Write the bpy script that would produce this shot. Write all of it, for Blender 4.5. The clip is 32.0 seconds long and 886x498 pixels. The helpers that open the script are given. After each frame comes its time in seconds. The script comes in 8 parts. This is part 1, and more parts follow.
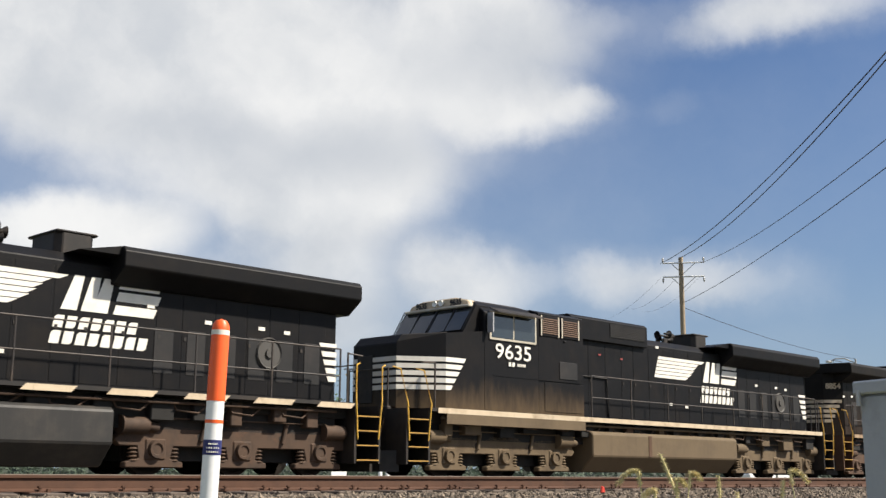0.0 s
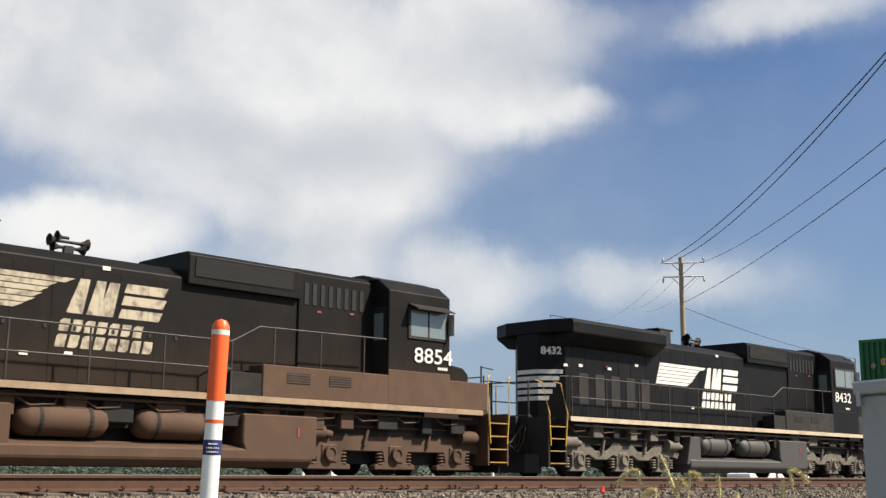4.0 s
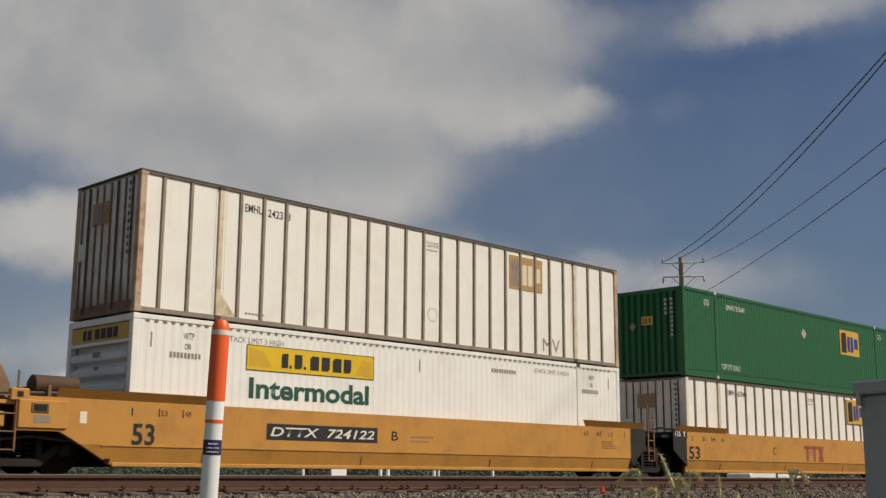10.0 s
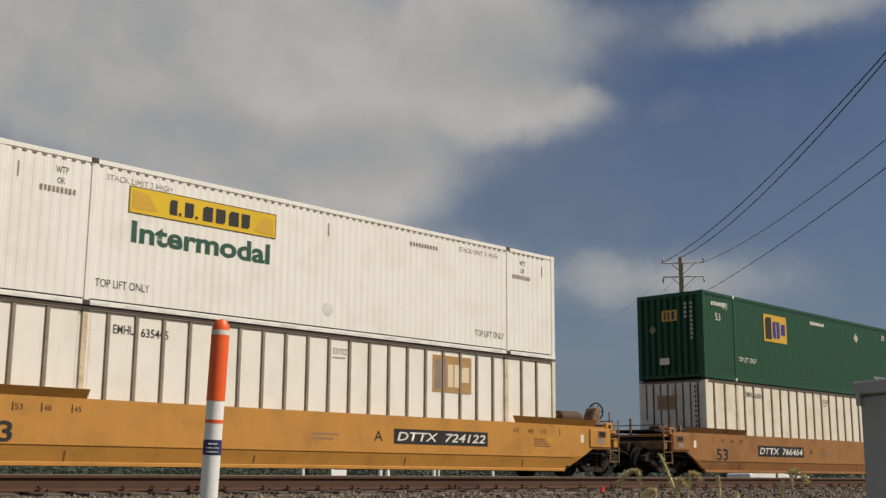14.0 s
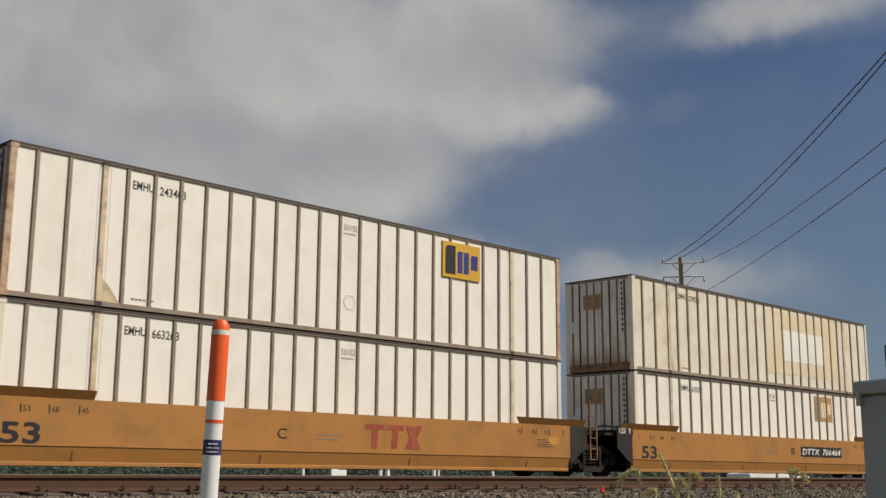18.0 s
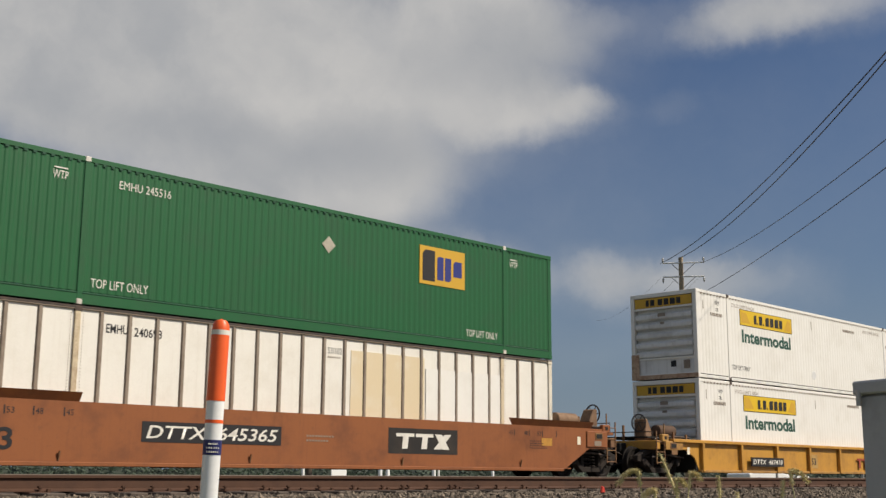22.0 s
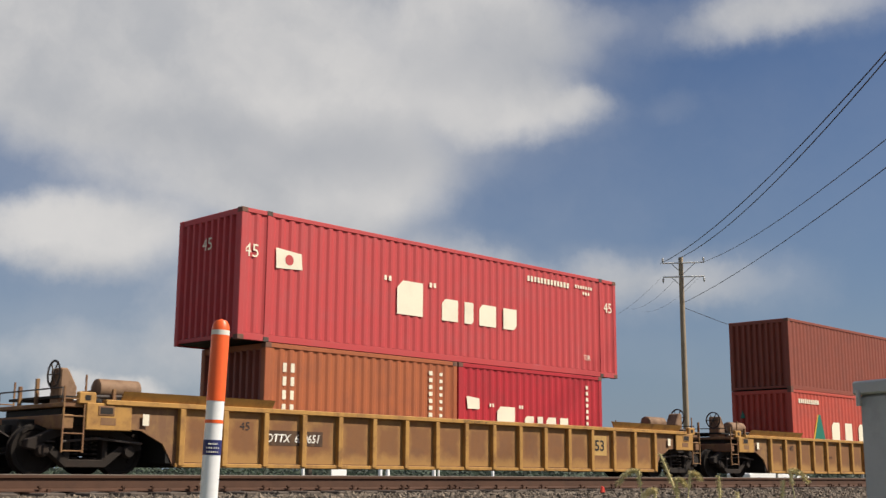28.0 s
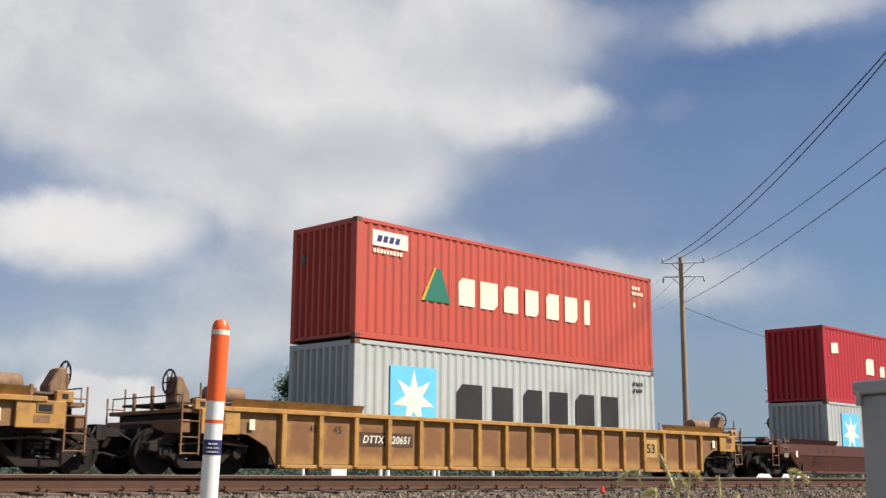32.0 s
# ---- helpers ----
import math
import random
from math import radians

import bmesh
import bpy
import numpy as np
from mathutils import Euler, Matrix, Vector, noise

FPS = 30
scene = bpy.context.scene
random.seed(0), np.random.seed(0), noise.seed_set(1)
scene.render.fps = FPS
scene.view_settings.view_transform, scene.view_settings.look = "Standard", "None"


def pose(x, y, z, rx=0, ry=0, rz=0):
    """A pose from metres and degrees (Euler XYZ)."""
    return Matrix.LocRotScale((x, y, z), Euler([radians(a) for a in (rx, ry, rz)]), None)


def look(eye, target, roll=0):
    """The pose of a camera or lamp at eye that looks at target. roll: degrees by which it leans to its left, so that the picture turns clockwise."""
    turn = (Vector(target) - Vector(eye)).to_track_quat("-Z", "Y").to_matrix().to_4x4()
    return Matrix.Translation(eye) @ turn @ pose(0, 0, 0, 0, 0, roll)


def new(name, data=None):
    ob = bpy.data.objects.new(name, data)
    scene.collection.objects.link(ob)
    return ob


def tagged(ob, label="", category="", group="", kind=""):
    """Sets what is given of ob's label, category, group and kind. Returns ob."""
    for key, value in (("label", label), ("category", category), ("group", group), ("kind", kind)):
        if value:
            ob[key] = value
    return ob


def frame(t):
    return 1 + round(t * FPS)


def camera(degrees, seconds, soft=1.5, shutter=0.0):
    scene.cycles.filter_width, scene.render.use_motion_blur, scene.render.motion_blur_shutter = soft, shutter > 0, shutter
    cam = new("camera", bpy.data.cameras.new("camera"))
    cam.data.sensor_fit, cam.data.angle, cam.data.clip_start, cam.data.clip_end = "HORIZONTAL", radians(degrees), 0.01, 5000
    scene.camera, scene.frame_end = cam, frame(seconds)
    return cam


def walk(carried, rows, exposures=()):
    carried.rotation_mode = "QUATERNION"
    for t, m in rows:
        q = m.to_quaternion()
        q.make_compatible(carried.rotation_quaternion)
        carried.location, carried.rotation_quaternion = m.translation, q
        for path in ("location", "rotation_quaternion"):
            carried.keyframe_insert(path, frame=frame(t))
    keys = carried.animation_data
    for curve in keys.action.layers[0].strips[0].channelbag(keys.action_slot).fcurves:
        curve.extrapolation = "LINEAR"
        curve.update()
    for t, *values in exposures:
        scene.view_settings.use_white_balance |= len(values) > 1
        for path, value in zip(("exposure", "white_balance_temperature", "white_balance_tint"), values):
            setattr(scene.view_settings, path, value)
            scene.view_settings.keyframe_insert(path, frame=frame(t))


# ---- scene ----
EYE = Vector((0.0, 0.0, 0.06))
YAW, PITCH, ROLL = 45.68, 11.07, 0.34
cam = camera(42.03, 32.0, soft=1.4, shutter=0.06)
AIM = Vector((math.sin(radians(YAW)) * math.cos(radians(PITCH)), math.cos(radians(YAW)) * math.cos(radians(PITCH)), math.sin(radians(PITCH))))
STAND = look(EYE, EYE + AIM, ROLL)
walk(cam, [(0.0, STAND), (32.0, STAND)],
     exposures=[(0, 0.5, 6700, 9), (6.5, 0.47, 6750, 9), (8, 0.3, 6800, 9), (9, -0.1, 6900, 10), (10, -0.49, 7000, 10), (11, -0.44, 7050, 10), (13, -0.36, 7050, 10), (14.2, -0.49, 7100, 10), (17, -0.04, 6850, 9), (18, -0.44, 6950, 10), (20, -0.36, 6950, 10), (21, -0.49, 6900, 10), (22, -0.24, 6900, 10), (23, -0.22, 6900, 10), (24, -0.54, 6950, 10), (25, -0.44, 6950, 10), (26.5, -0.42, 6950, 10), (28.5, 0.13, 6800, 11), (32, 0.31, 6750, 11)])

# ---- daylight ----
SUN_EL, SUN_AZ = radians(46), radians(143)      # azimuth clockwise from +y
SUN_DIR = Vector((math.sin(SUN_AZ) * math.cos(SUN_EL), math.cos(SUN_AZ) * math.cos(SUN_EL), math.sin(SUN_EL)))
sun = new("sun", bpy.data.lights.new("sun", "SUN"))
sun.data.energy, sun.data.angle, sun.data.color = 5.8, radians(2.2), (1.0, 0.93, 0.83)
sun.matrix_world = look((0, 0, 60), Vector((0, 0, 60)) - SUN_DIR)

def ray(x, y):
    """World direction through a point of the picture plane, for placing the clouds."""
    m = STAND.to_3x3()
    half = math.tan(cam.data.angle / 2)
    return (m @ Vector(((2 * x / 1568 - 1) * half, (882 - 2 * y) / 1568 * half, -1))).normalized()


class Nodes:
    """Short hand for node trees."""

    def __init__(self, tree):
        self.t = tree
        self.n, self.l = tree.nodes, tree.links

    def add(self, kind):
        return self.n.new(kind)

    def put(self, sock, v):
        if isinstance(v, bpy.types.NodeSocket):
            self.l.new(v, sock)
        else:
            sock.default_value = v

    def math(self, op, a, b=0.0, c=0.0, clamp=False):
        nd = self.add("ShaderNodeMath")
        nd.operation, nd.use_clamp = op, clamp
        for s, v in zip(nd.inputs, (a, b, c)):
            self.put(s, v)
        return nd.outputs[0]

    def vmath(self, op, a, b=(0, 0, 0)):
        nd = self.add("ShaderNodeVectorMath")
        nd.operation = op
        self.put(nd.inputs[0], a)
        self.put(nd.inputs[1], b)
        return nd.outputs["Value"] if op in ("DOT_PRODUCT", "LENGTH") else nd.outputs[0]

    def noise(self, vec, scale, detail=4.0, rough=0.55):
        nd = self.add("ShaderNodeTexNoise")
        self.put(nd.inputs["Vector"], vec)
        nd.inputs["Scale"].default_value, nd.inputs["Detail"].default_value, nd.inputs["Roughness"].default_value = scale, detail, rough
        return nd.outputs["Fac"]

    def mix(self, fac, a, b):
        nd = self.add("ShaderNodeMix")
        nd.data_type = "RGBA"
        self.put(nd.inputs[0], fac)
        self.put(nd.inputs[6], a)
        self.put(nd.inputs[7], b)
        return nd.outputs[2]

    def ramp(self, v, lo, hi):
        nd = self.add("ShaderNodeMapRange")
        nd.interpolation_type = "SMOOTHSTEP"
        self.put(nd.inputs[0], v)
        self.put(nd.inputs[1], lo)
        self.put(nd.inputs[2], hi)
        return nd.outputs[0]


world = bpy.data.worlds.new("sky")
scene.world = world
world.use_nodes = True
W = Nodes(world.node_tree)
W.n.clear()
sky = W.add("ShaderNodeTexSky")
sky.sky_type, sky.sun_disc, sky.sun_elevation, sky.sun_rotation = "NISHITA", False, SUN_EL, SUN_AZ
sky.air_density, sky.dust_density, sky.ozone_density = 1.0, 1.6, 1.3
geo = W.add("ShaderNodeTexCoord").outputs["Generated"]
warp = W.add("ShaderNodeTexNoise")
W.put(warp.inputs["Vector"], geo)
warp.inputs["Scale"].default_value, warp.inputs["Detail"].default_value, warp.inputs["Roughness"].default_value = 6.5, 7.0, 0.62
soft_dir = W.vmath("ADD", geo, W.vmath("MULTIPLY", W.vmath("SUBTRACT", warp.outputs["Color"], (0.5, 0.5, 0.5)), (0.085, 0.085, 0.07)))
# each cloud: middle, half width and half height in the picture plane, strength
CLOUDS = [(330, 30, 680, 190, 1.3), (40, 90, 330, 200, 0.9), (900, 60, 190, 120, 0.75), (930, 195, 150, 62, 0.7), (560, 240, 340, 140, 1.1), (620, 390, 200, 140, 0.85), (560, 540, 260, 90, 0.5), (300, 300, 420, 110, 0.35), (1000, 330, 460, 220, 0.2),
          (120, 415, 190, 75, 1.0), (850, 500, 120, 80, 0.85), (1375, 25, 270, 65, 0.95), (1120, 500, 160, 70, 0.8), (1320, 505, 150, 58, 0.5), (600, 620, 700, 80, 0.3), (180, 590, 520, 130, 0.45), (180, 688, 110, 44, 1.7), (330, 400, 320, 120, 0.5),
          (1040, 185, 70, 30, 0.3), (1190, 182, 60, 28, 0.2), (-700, 200, 600, 300, 0.9), (2300, 350, 400, 150, 0.6), (600, -500, 900, 180, 0.6)]
# grey undersides of the large cloud, in the same terms
GREYS = [(600, 275, 330, 85, 0.9), (260, 215, 230, 55, 0.5), (900, 110, 230, 90, 0.8), (640, 430, 150, 60, 0.5), (120, 480, 190, 40, 0.5), (560, 560, 260, 70, 0.5)]


def patches(rows, where):
    """Sum of soft ellipses on the dome of the sky."""
    sum_ = None
    for cx, cy, rx, ry, amount in rows:
        mid = ray(cx, cy)
        ex = (ray(cx + 10, cy) - mid) * (rx / 10)
        ey = (ray(cx, cy - 10) - mid) * (ry / 10)
        off = W.vmath("SUBTRACT", where, tuple(mid))
        a = W.vmath("DOT_PRODUCT", off, tuple(ex / ex.length_squared))
        b = W.vmath("DOT_PRODUCT", off, tuple(ey / ey.length_squared))
        r = W.math("ADD", W.math("MULTIPLY", a, a), W.math("MULTIPLY", b, b))
        front = W.math("GREATER_THAN", W.vmath("DOT_PRODUCT", geo, tuple(mid)), 0.0)
        v = W.math("MULTIPLY", W.math("MULTIPLY", W.math("POWER", W.math("MULTIPLY", W.math("SUBTRACT", 1.8, r), 0.55, clamp=True), 1.7), amount), front)
        sum_ = v if sum_ is None else W.math("ADD", sum_, v)
    return sum_


total = patches(CLOUDS, soft_dir)
fine = W.noise(geo, 13.0, 8.0, 0.58)
ragged = W.math("ADD", total, W.math("MULTIPLY", W.math("SUBTRACT", fine, 0.5), 0.55))
cover = W.ramp(ragged, 0.1, 1.12)
veil = W.math("MULTIPLY", W.ramp(W.math("ADD", total, W.math("MULTIPLY", W.math("SUBTRACT", W.noise(soft_dir, 7.0, 6.0, 0.6), 0.5), 0.5)), -0.1, 0.55), 0.22)
cover = W.math("MAXIMUM", cover, veil)
away = W.ramp(W.noise(geo, 2.6, 6.0, 0.6), 0.40, 0.66)
facing = W.ramp(W.vmath("DOT_PRODUCT", geo, tuple(AIM)), 0.7, 0.82)
cover = W.math("ADD", cover, W.math("MULTIPLY", W.math("MULTIPLY", away, 0.75), W.math("SUBTRACT", 1.0, facing)), clamp=True)
shade = W.ramp(W.noise(soft_dir, 5.5, 6.0, 0.55), 0.28, 0.70)
cloud_colour = W.mix(shade, (0.72, 0.76, 0.82, 1), (1.12, 1.12, 1.12, 1))
cloud_colour = W.mix(W.math("MULTIPLY", patches(GREYS, soft_dir), 0.75, clamp=True), cloud_colour, (0.57, 0.62, 0.70, 1))
blue = W.vmath("MULTIPLY", sky.outputs[0], (0.064, 0.086, 0.119))
haze_fac = W.math("POWER", W.math("SUBTRACT", 1.0, W.math("ABSOLUTE", W.vmath("DOT_PRODUCT", geo, (0, 0, 1))), clamp=True), 5.5)
blue = W.mix(W.math("MULTIPLY", haze_fac, 0.8), blue, (0.44, 0.565, 0.73, 1))
colour = W.mix(W.math("MULTIPLY", cover, 0.9), blue, cloud_colour)
bg = W.add("ShaderNodeBackground")
W.put(bg.inputs[0], colour)
bg.inputs[1].default_value = 0.63
W.l.new(bg.outputs[0], W.add("ShaderNodeOutputWorld").inputs[0])

# ---- materials ----
def surface(name, colour, rough=0.5, metal=0.0, stain=(0.1, 0.08, 0.06), stain_amount=0.25, stain_scale=1.2, streak=0.0, grain=0.06, bump=0.02, rust=0.0, spec=0.4):
    """Paint or bare material: base colour, broad stains, fine grain, streaks that run down, rust spots, a little relief."""
    m = bpy.data.materials.new(name)
    m.use_nodes = True
    N = Nodes(m.node_tree)
    p = N.n["Principled BSDF"]
    co = N.add("ShaderNodeTexCoord").outputs["Object"]
    rnd = N.add("ShaderNodeObjectInfo").outputs["Random"]
    co = N.vmath("ADD", co, N.vmath("MULTIPLY", (17.0, 9.0, 5.0), rnd))
    col = (*colour, 1)
    g = N.noise(co, 38.0, 3.0)
    light = N.math("ADD", 1.0 - grain, N.math("MULTIPLY", g, 2 * grain))
    base = N.vmath("MULTIPLY", col[:3], light)
    big = N.ramp(N.noise(co, stain_scale, 6.0, 0.65), 0.42, 0.75)
    base = N.mix(N.math("MULTIPLY", big, stain_amount), base, (*stain, 1))
    if streak:
        st = N.ramp(N.noise(N.vmath("MULTIPLY", co, (7.0, 7.0, 0.35)), 1.6, 4.0, 0.7), 0.5, 0.78)
        base = N.mix(N.math("MULTIPLY", st, streak), base, (*stain, 1))
    if rust:
        rs = N.ramp(N.noise(co, 5.5, 7.0, 0.7), 0.60 - 0.1 * rust, 0.68)
        base = N.mix(N.math("MULTIPLY", rs, min(1, rust)), base, (0.13, 0.055, 0.025, 1))
    N.put(p.inputs["Base Color"], base)
    N.put(p.inputs["Roughness"], N.math("ADD", rough - 0.08, N.math("MULTIPLY", N.noise(co, 6.0, 4.0), 0.16)))
    p.inputs["Metallic"].default_value = metal
    p.inputs["Specular IOR Level"].default_value = spec
    if bump:
        b = N.add("ShaderNodeBump")
        b.inputs["Strength"].default_value, b.inputs["Distance"].default_value = 0.35, bump
        N.put(b.inputs["Height"], N.noise(co, 3.0, 6.0, 0.6))
        N.l.new(b.outputs[0], p.inputs["Normal"])
    return m


def tint_pieces(m, low=0.6, high=1.3):
    """Varies the brightness of separate pieces in one mesh."""
    N = Nodes(m.node_tree)
    p = N.n["Principled BSDF"]
    old = p.inputs["Base Color"].links[0].from_socket
    isl = N.add("ShaderNodeNewGeometry").outputs["Random Per Island"]
    N.put(p.inputs["Base Color"], N.vmath("MULTIPLY", old, N.math("ADD", low, N.math("MULTIPLY", isl, high - low))))
    return m


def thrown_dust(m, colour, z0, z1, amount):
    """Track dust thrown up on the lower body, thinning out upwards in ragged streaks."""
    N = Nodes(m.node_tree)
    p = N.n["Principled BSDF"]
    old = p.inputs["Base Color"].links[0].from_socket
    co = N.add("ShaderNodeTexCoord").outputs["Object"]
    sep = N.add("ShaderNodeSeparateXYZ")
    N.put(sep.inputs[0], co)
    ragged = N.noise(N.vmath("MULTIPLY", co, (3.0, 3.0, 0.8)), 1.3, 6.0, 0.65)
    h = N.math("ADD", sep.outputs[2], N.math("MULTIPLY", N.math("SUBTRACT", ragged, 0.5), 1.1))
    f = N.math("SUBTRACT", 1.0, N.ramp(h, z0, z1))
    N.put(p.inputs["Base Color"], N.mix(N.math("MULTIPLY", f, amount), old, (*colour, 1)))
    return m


BLACK = surface("black_paint", (0.007, 0.007, 0.008), 0.5, stain=(0.019, 0.015, 0.012), stain_amount=0.5, streak=0.25, spec=0.13, bump=0.006)
BLACK_DUST = surface("dusty_black_paint", (0.014, 0.012, 0.011), 0.65, stain=(0.055, 0.038, 0.026), stain_amount=0.6, streak=0.3, bump=0.006)
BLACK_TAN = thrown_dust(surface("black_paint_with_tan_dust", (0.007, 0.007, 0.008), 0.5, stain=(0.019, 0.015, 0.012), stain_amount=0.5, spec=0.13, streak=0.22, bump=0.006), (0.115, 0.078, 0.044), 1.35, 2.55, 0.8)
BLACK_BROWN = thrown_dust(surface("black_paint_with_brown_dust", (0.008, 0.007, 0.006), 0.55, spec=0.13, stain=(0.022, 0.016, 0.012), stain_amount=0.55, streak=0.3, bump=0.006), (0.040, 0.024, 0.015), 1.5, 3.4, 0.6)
BROWN_DUST = surface("rusty_dust_paint", (0.078, 0.041, 0.023), 0.8, stain=(0.115, 0.062, 0.036), stain_amount=0.6, streak=0.3, bump=0.006)
GRILLE = surface("dark_grille", (0.008, 0.008, 0.009), 0.7, stain=(0.04, 0.03, 0.025), stain_amount=0.3, bump=0)
TRUCK = surface("dusty_truck_steel", (0.066, 0.038, 0.023), 0.8, stain=(0.018, 0.014, 0.011), stain_amount=0.7, stain_scale=2.2, rust=0.35, bump=0.01)
TRUCK_TAN = surface("tan_dusted_truck_steel", (0.125, 0.088, 0.050), 0.85, stain=(0.05, 0.033, 0.02), stain_amount=0.6, stain_scale=2.2, streak=0.2, bump=0.01)
TRUCK_BROWN = surface("brown_dusted_truck_steel", (0.085, 0.048, 0.029), 0.85, stain=(0.03, 0.019, 0.013), stain_amount=0.6, stain_scale=2.2, rust=0.25, bump=0.01)
# grime on the car trucks, with the shade under the side sills coloured in
TRUCK_CAR = surface("grimy_shaded_truck_steel", (0.017, 0.012, 0.009), 0.9, stain=(0.045, 0.026, 0.016), stain_amount=0.45, stain_scale=2.5, bump=0.01)
TRUCK_GREY = surface("grey_truck_steel", (0.15, 0.128, 0.10), 0.7, stain=(0.04, 0.033, 0.027), stain_amount=0.7, stain_scale=2.2, bump=0.01)
TANK_DUST = surface("dust_coated_tank", (0.124, 0.088, 0.0496), 0.8, stain=(0.068, 0.048, 0.0288), stain_amount=0.5, streak=0.25, bump=0.006)
TANK_DARK = surface("dark_tank", (0.0192, 0.0184, 0.0176), 0.6, stain=(0.072, 0.06, 0.048), stain_amount=0.5, streak=0.2, bump=0.006)
TANK_GREY = surface("grey_tank", (0.0638, 0.0595, 0.0544), 0.6, stain=(0.051, 0.0425, 0.0357), stain_amount=0.5, streak=0.2, bump=0.006)
UNDER = surface("grimy_underframe", (0.010, 0.009, 0.008), 0.8, stain=(0.04, 0.028, 0.02), stain_amount=0.5, bump=0.01)
SILL = surface("weathered_cream_paint", (0.54, 0.44, 0.31), 0.6, stain=(0.22, 0.15, 0.09), stain_amount=0.6, stain_scale=2.5, streak=0.3, bump=0)
SILL_BROWN = surface("grimy_tan_paint", (0.34, 0.24, 0.15), 0.7, stain=(0.15, 0.09, 0.05), stain_amount=0.6, stain_scale=2.5, streak=0.3, bump=0)
DECAL = surface("white_lettering", (0.74, 0.71, 0.64), 0.55, stain=(0.35, 0.31, 0.26), stain_amount=0.3, stain_scale=3, grain=0.03, bump=0)
DECAL_OLD = surface("faded_lettering", (0.46, 0.39, 0.28), 0.65, stain=(0.05, 0.04, 0.035), stain_amount=0.95, stain_scale=4, streak=0.5, bump=0)
DECAL_BLACK = surface("black_lettering", (0.015, 0.014, 0.016), 0.6, stain=(0.06, 0.05, 0.04), stain_amount=0.25, bump=0)
RAIL_YELLOW = surface("yellow_handrail_paint", (0.62, 0.36, 0.05), 0.5, stain=(0.2, 0.11, 0.04), stain_amount=0.5, stain_scale=5, bump=0)
STEP_YELLOW = surface("worn_yellow_step_edge", (0.40, 0.23, 0.05), 0.6, stain=(0.12, 0.07, 0.035), stain_amount=0.7, stain_scale=6, bump=0)
RAIL_DARK = surface("dark_handrail_paint", (0.035, 0.03, 0.028), 0.6, stain=(0.14, 0.1, 0.07), stain_amount=0.5, bump=0)
RED_DECAL = surface("red_warning_sticker", (0.26, 0.05, 0.045), 0.5, stain_amount=0.2, bump=0)
WINDOW_TRIM = surface("weathered_window_trim", (0.46, 0.42, 0.34), 0.5, metal=0.0, stain_amount=0.3, stain_scale=4, bump=0)
# wheel steel, its colour lowered to hold the shade below the cars
WHEEL = surface("wheel_steel", (0.014, 0.011, 0.009), 0.8, spec=0.2, stain=(0.022, 0.015, 0.011), stain_amount=0.6, stain_scale=3, bump=0.003)
YELLOW_A = surface("yellow_car_paint", (0.524, 0.247, 0.0506), 0.5, stain=(0.276, 0.138, 0.0368), stain_amount=0.55, streak=0.25, bump=0.008)
YELLOW_B = surface("ochre_car_paint", (0.404, 0.182, 0.043), 0.55, stain=(0.224, 0.12, 0.043), stain_amount=0.6, streak=0.3, bump=0.008, rust=0.15)
YELLOW_C = surface("browned_car_paint", (0.31, 0.142, 0.043), 0.6, stain=(0.146, 0.0645, 0.0258), stain_amount=0.65, streak=0.3, bump=0.008, rust=0.2)
YELLOW_D = surface("oxide_brown_car_paint", (0.269, 0.0882, 0.0269), 0.6, stain=(0.126, 0.042, 0.0185), stain_amount=0.6, streak=0.25, bump=0.008, rust=0.3)
YELLOW_E = surface("bright_yellow_car_paint", (0.54, 0.272, 0.045), 0.5, stain=(0.25, 0.115, 0.032), stain_amount=0.6, streak=0.3, bump=0.008, rust=0.25)
RUST_PANEL = surface("rust_streaked_panel", (0.18, 0.09, 0.045), 0.75, stain=(0.378, 0.225, 0.072), stain_amount=0.55, stain_scale=1.8, streak=0.35, bump=0.01, rust=0.5)
def worn_edges(m, colour, hx, hz):
    """Old brown paint in the middle of a bay that has worn to yellow along its rim."""
    N = Nodes(m.node_tree)
    p = N.n["Principled BSDF"]
    old = p.inputs["Base Color"].links[0].from_socket
    co = N.add("ShaderNodeTexCoord").outputs["Object"]
    sep = N.add("ShaderNodeSeparateXYZ")
    N.put(sep.inputs[0], co)
    rnd = N.add("ShaderNodeObjectInfo").outputs["Random"]
    n = N.noise(N.vmath("ADD", co, N.vmath("MULTIPLY", (31.0, 13.0, 7.0), rnd)), 2.2, 6.0, 0.65)
    ex = N.math("MULTIPLY", N.math("ABSOLUTE", sep.outputs[0]), 1 / hx)
    ez = N.math("MULTIPLY", N.math("ABSOLUTE", N.math("ADD", sep.outputs[2], -0.06)), 1 / hz)
    edge = N.math("MAXIMUM", ex, ez)
    f = N.ramp(N.math("ADD", edge, N.math("MULTIPLY", N.math("SUBTRACT", n, 0.5), 0.9)), 0.42, 0.98)
    N.put(p.inputs["Base Color"], N.mix(N.math("MULTIPLY", f, 0.65), old, (*colour, 1)))
    return m


WORN_BAY = worn_edges(surface("browned_bay_paint", (0.20, 0.088, 0.033), 0.75, stain=(0.13, 0.07, 0.04), stain_amount=0.5, stain_scale=1.8, streak=0.3, bump=0.008, rust=0.25), (0.42, 0.235, 0.07), 0.5, 0.55)
YELLOW_SQUARE = surface("yellow_number_patch", (0.48, 0.30, 0.10), 0.6, stain=(0.24, 0.13, 0.05), stain_amount=0.6, stain_scale=4, bump=0)
RUST_RIB = surface("worn_yellow_rib", (0.423, 0.225, 0.057), 0.6, stain=(0.184, 0.0874, 0.0322), stain_amount=0.8, stain_scale=3, streak=0.3, bump=0.004, rust=0.3)
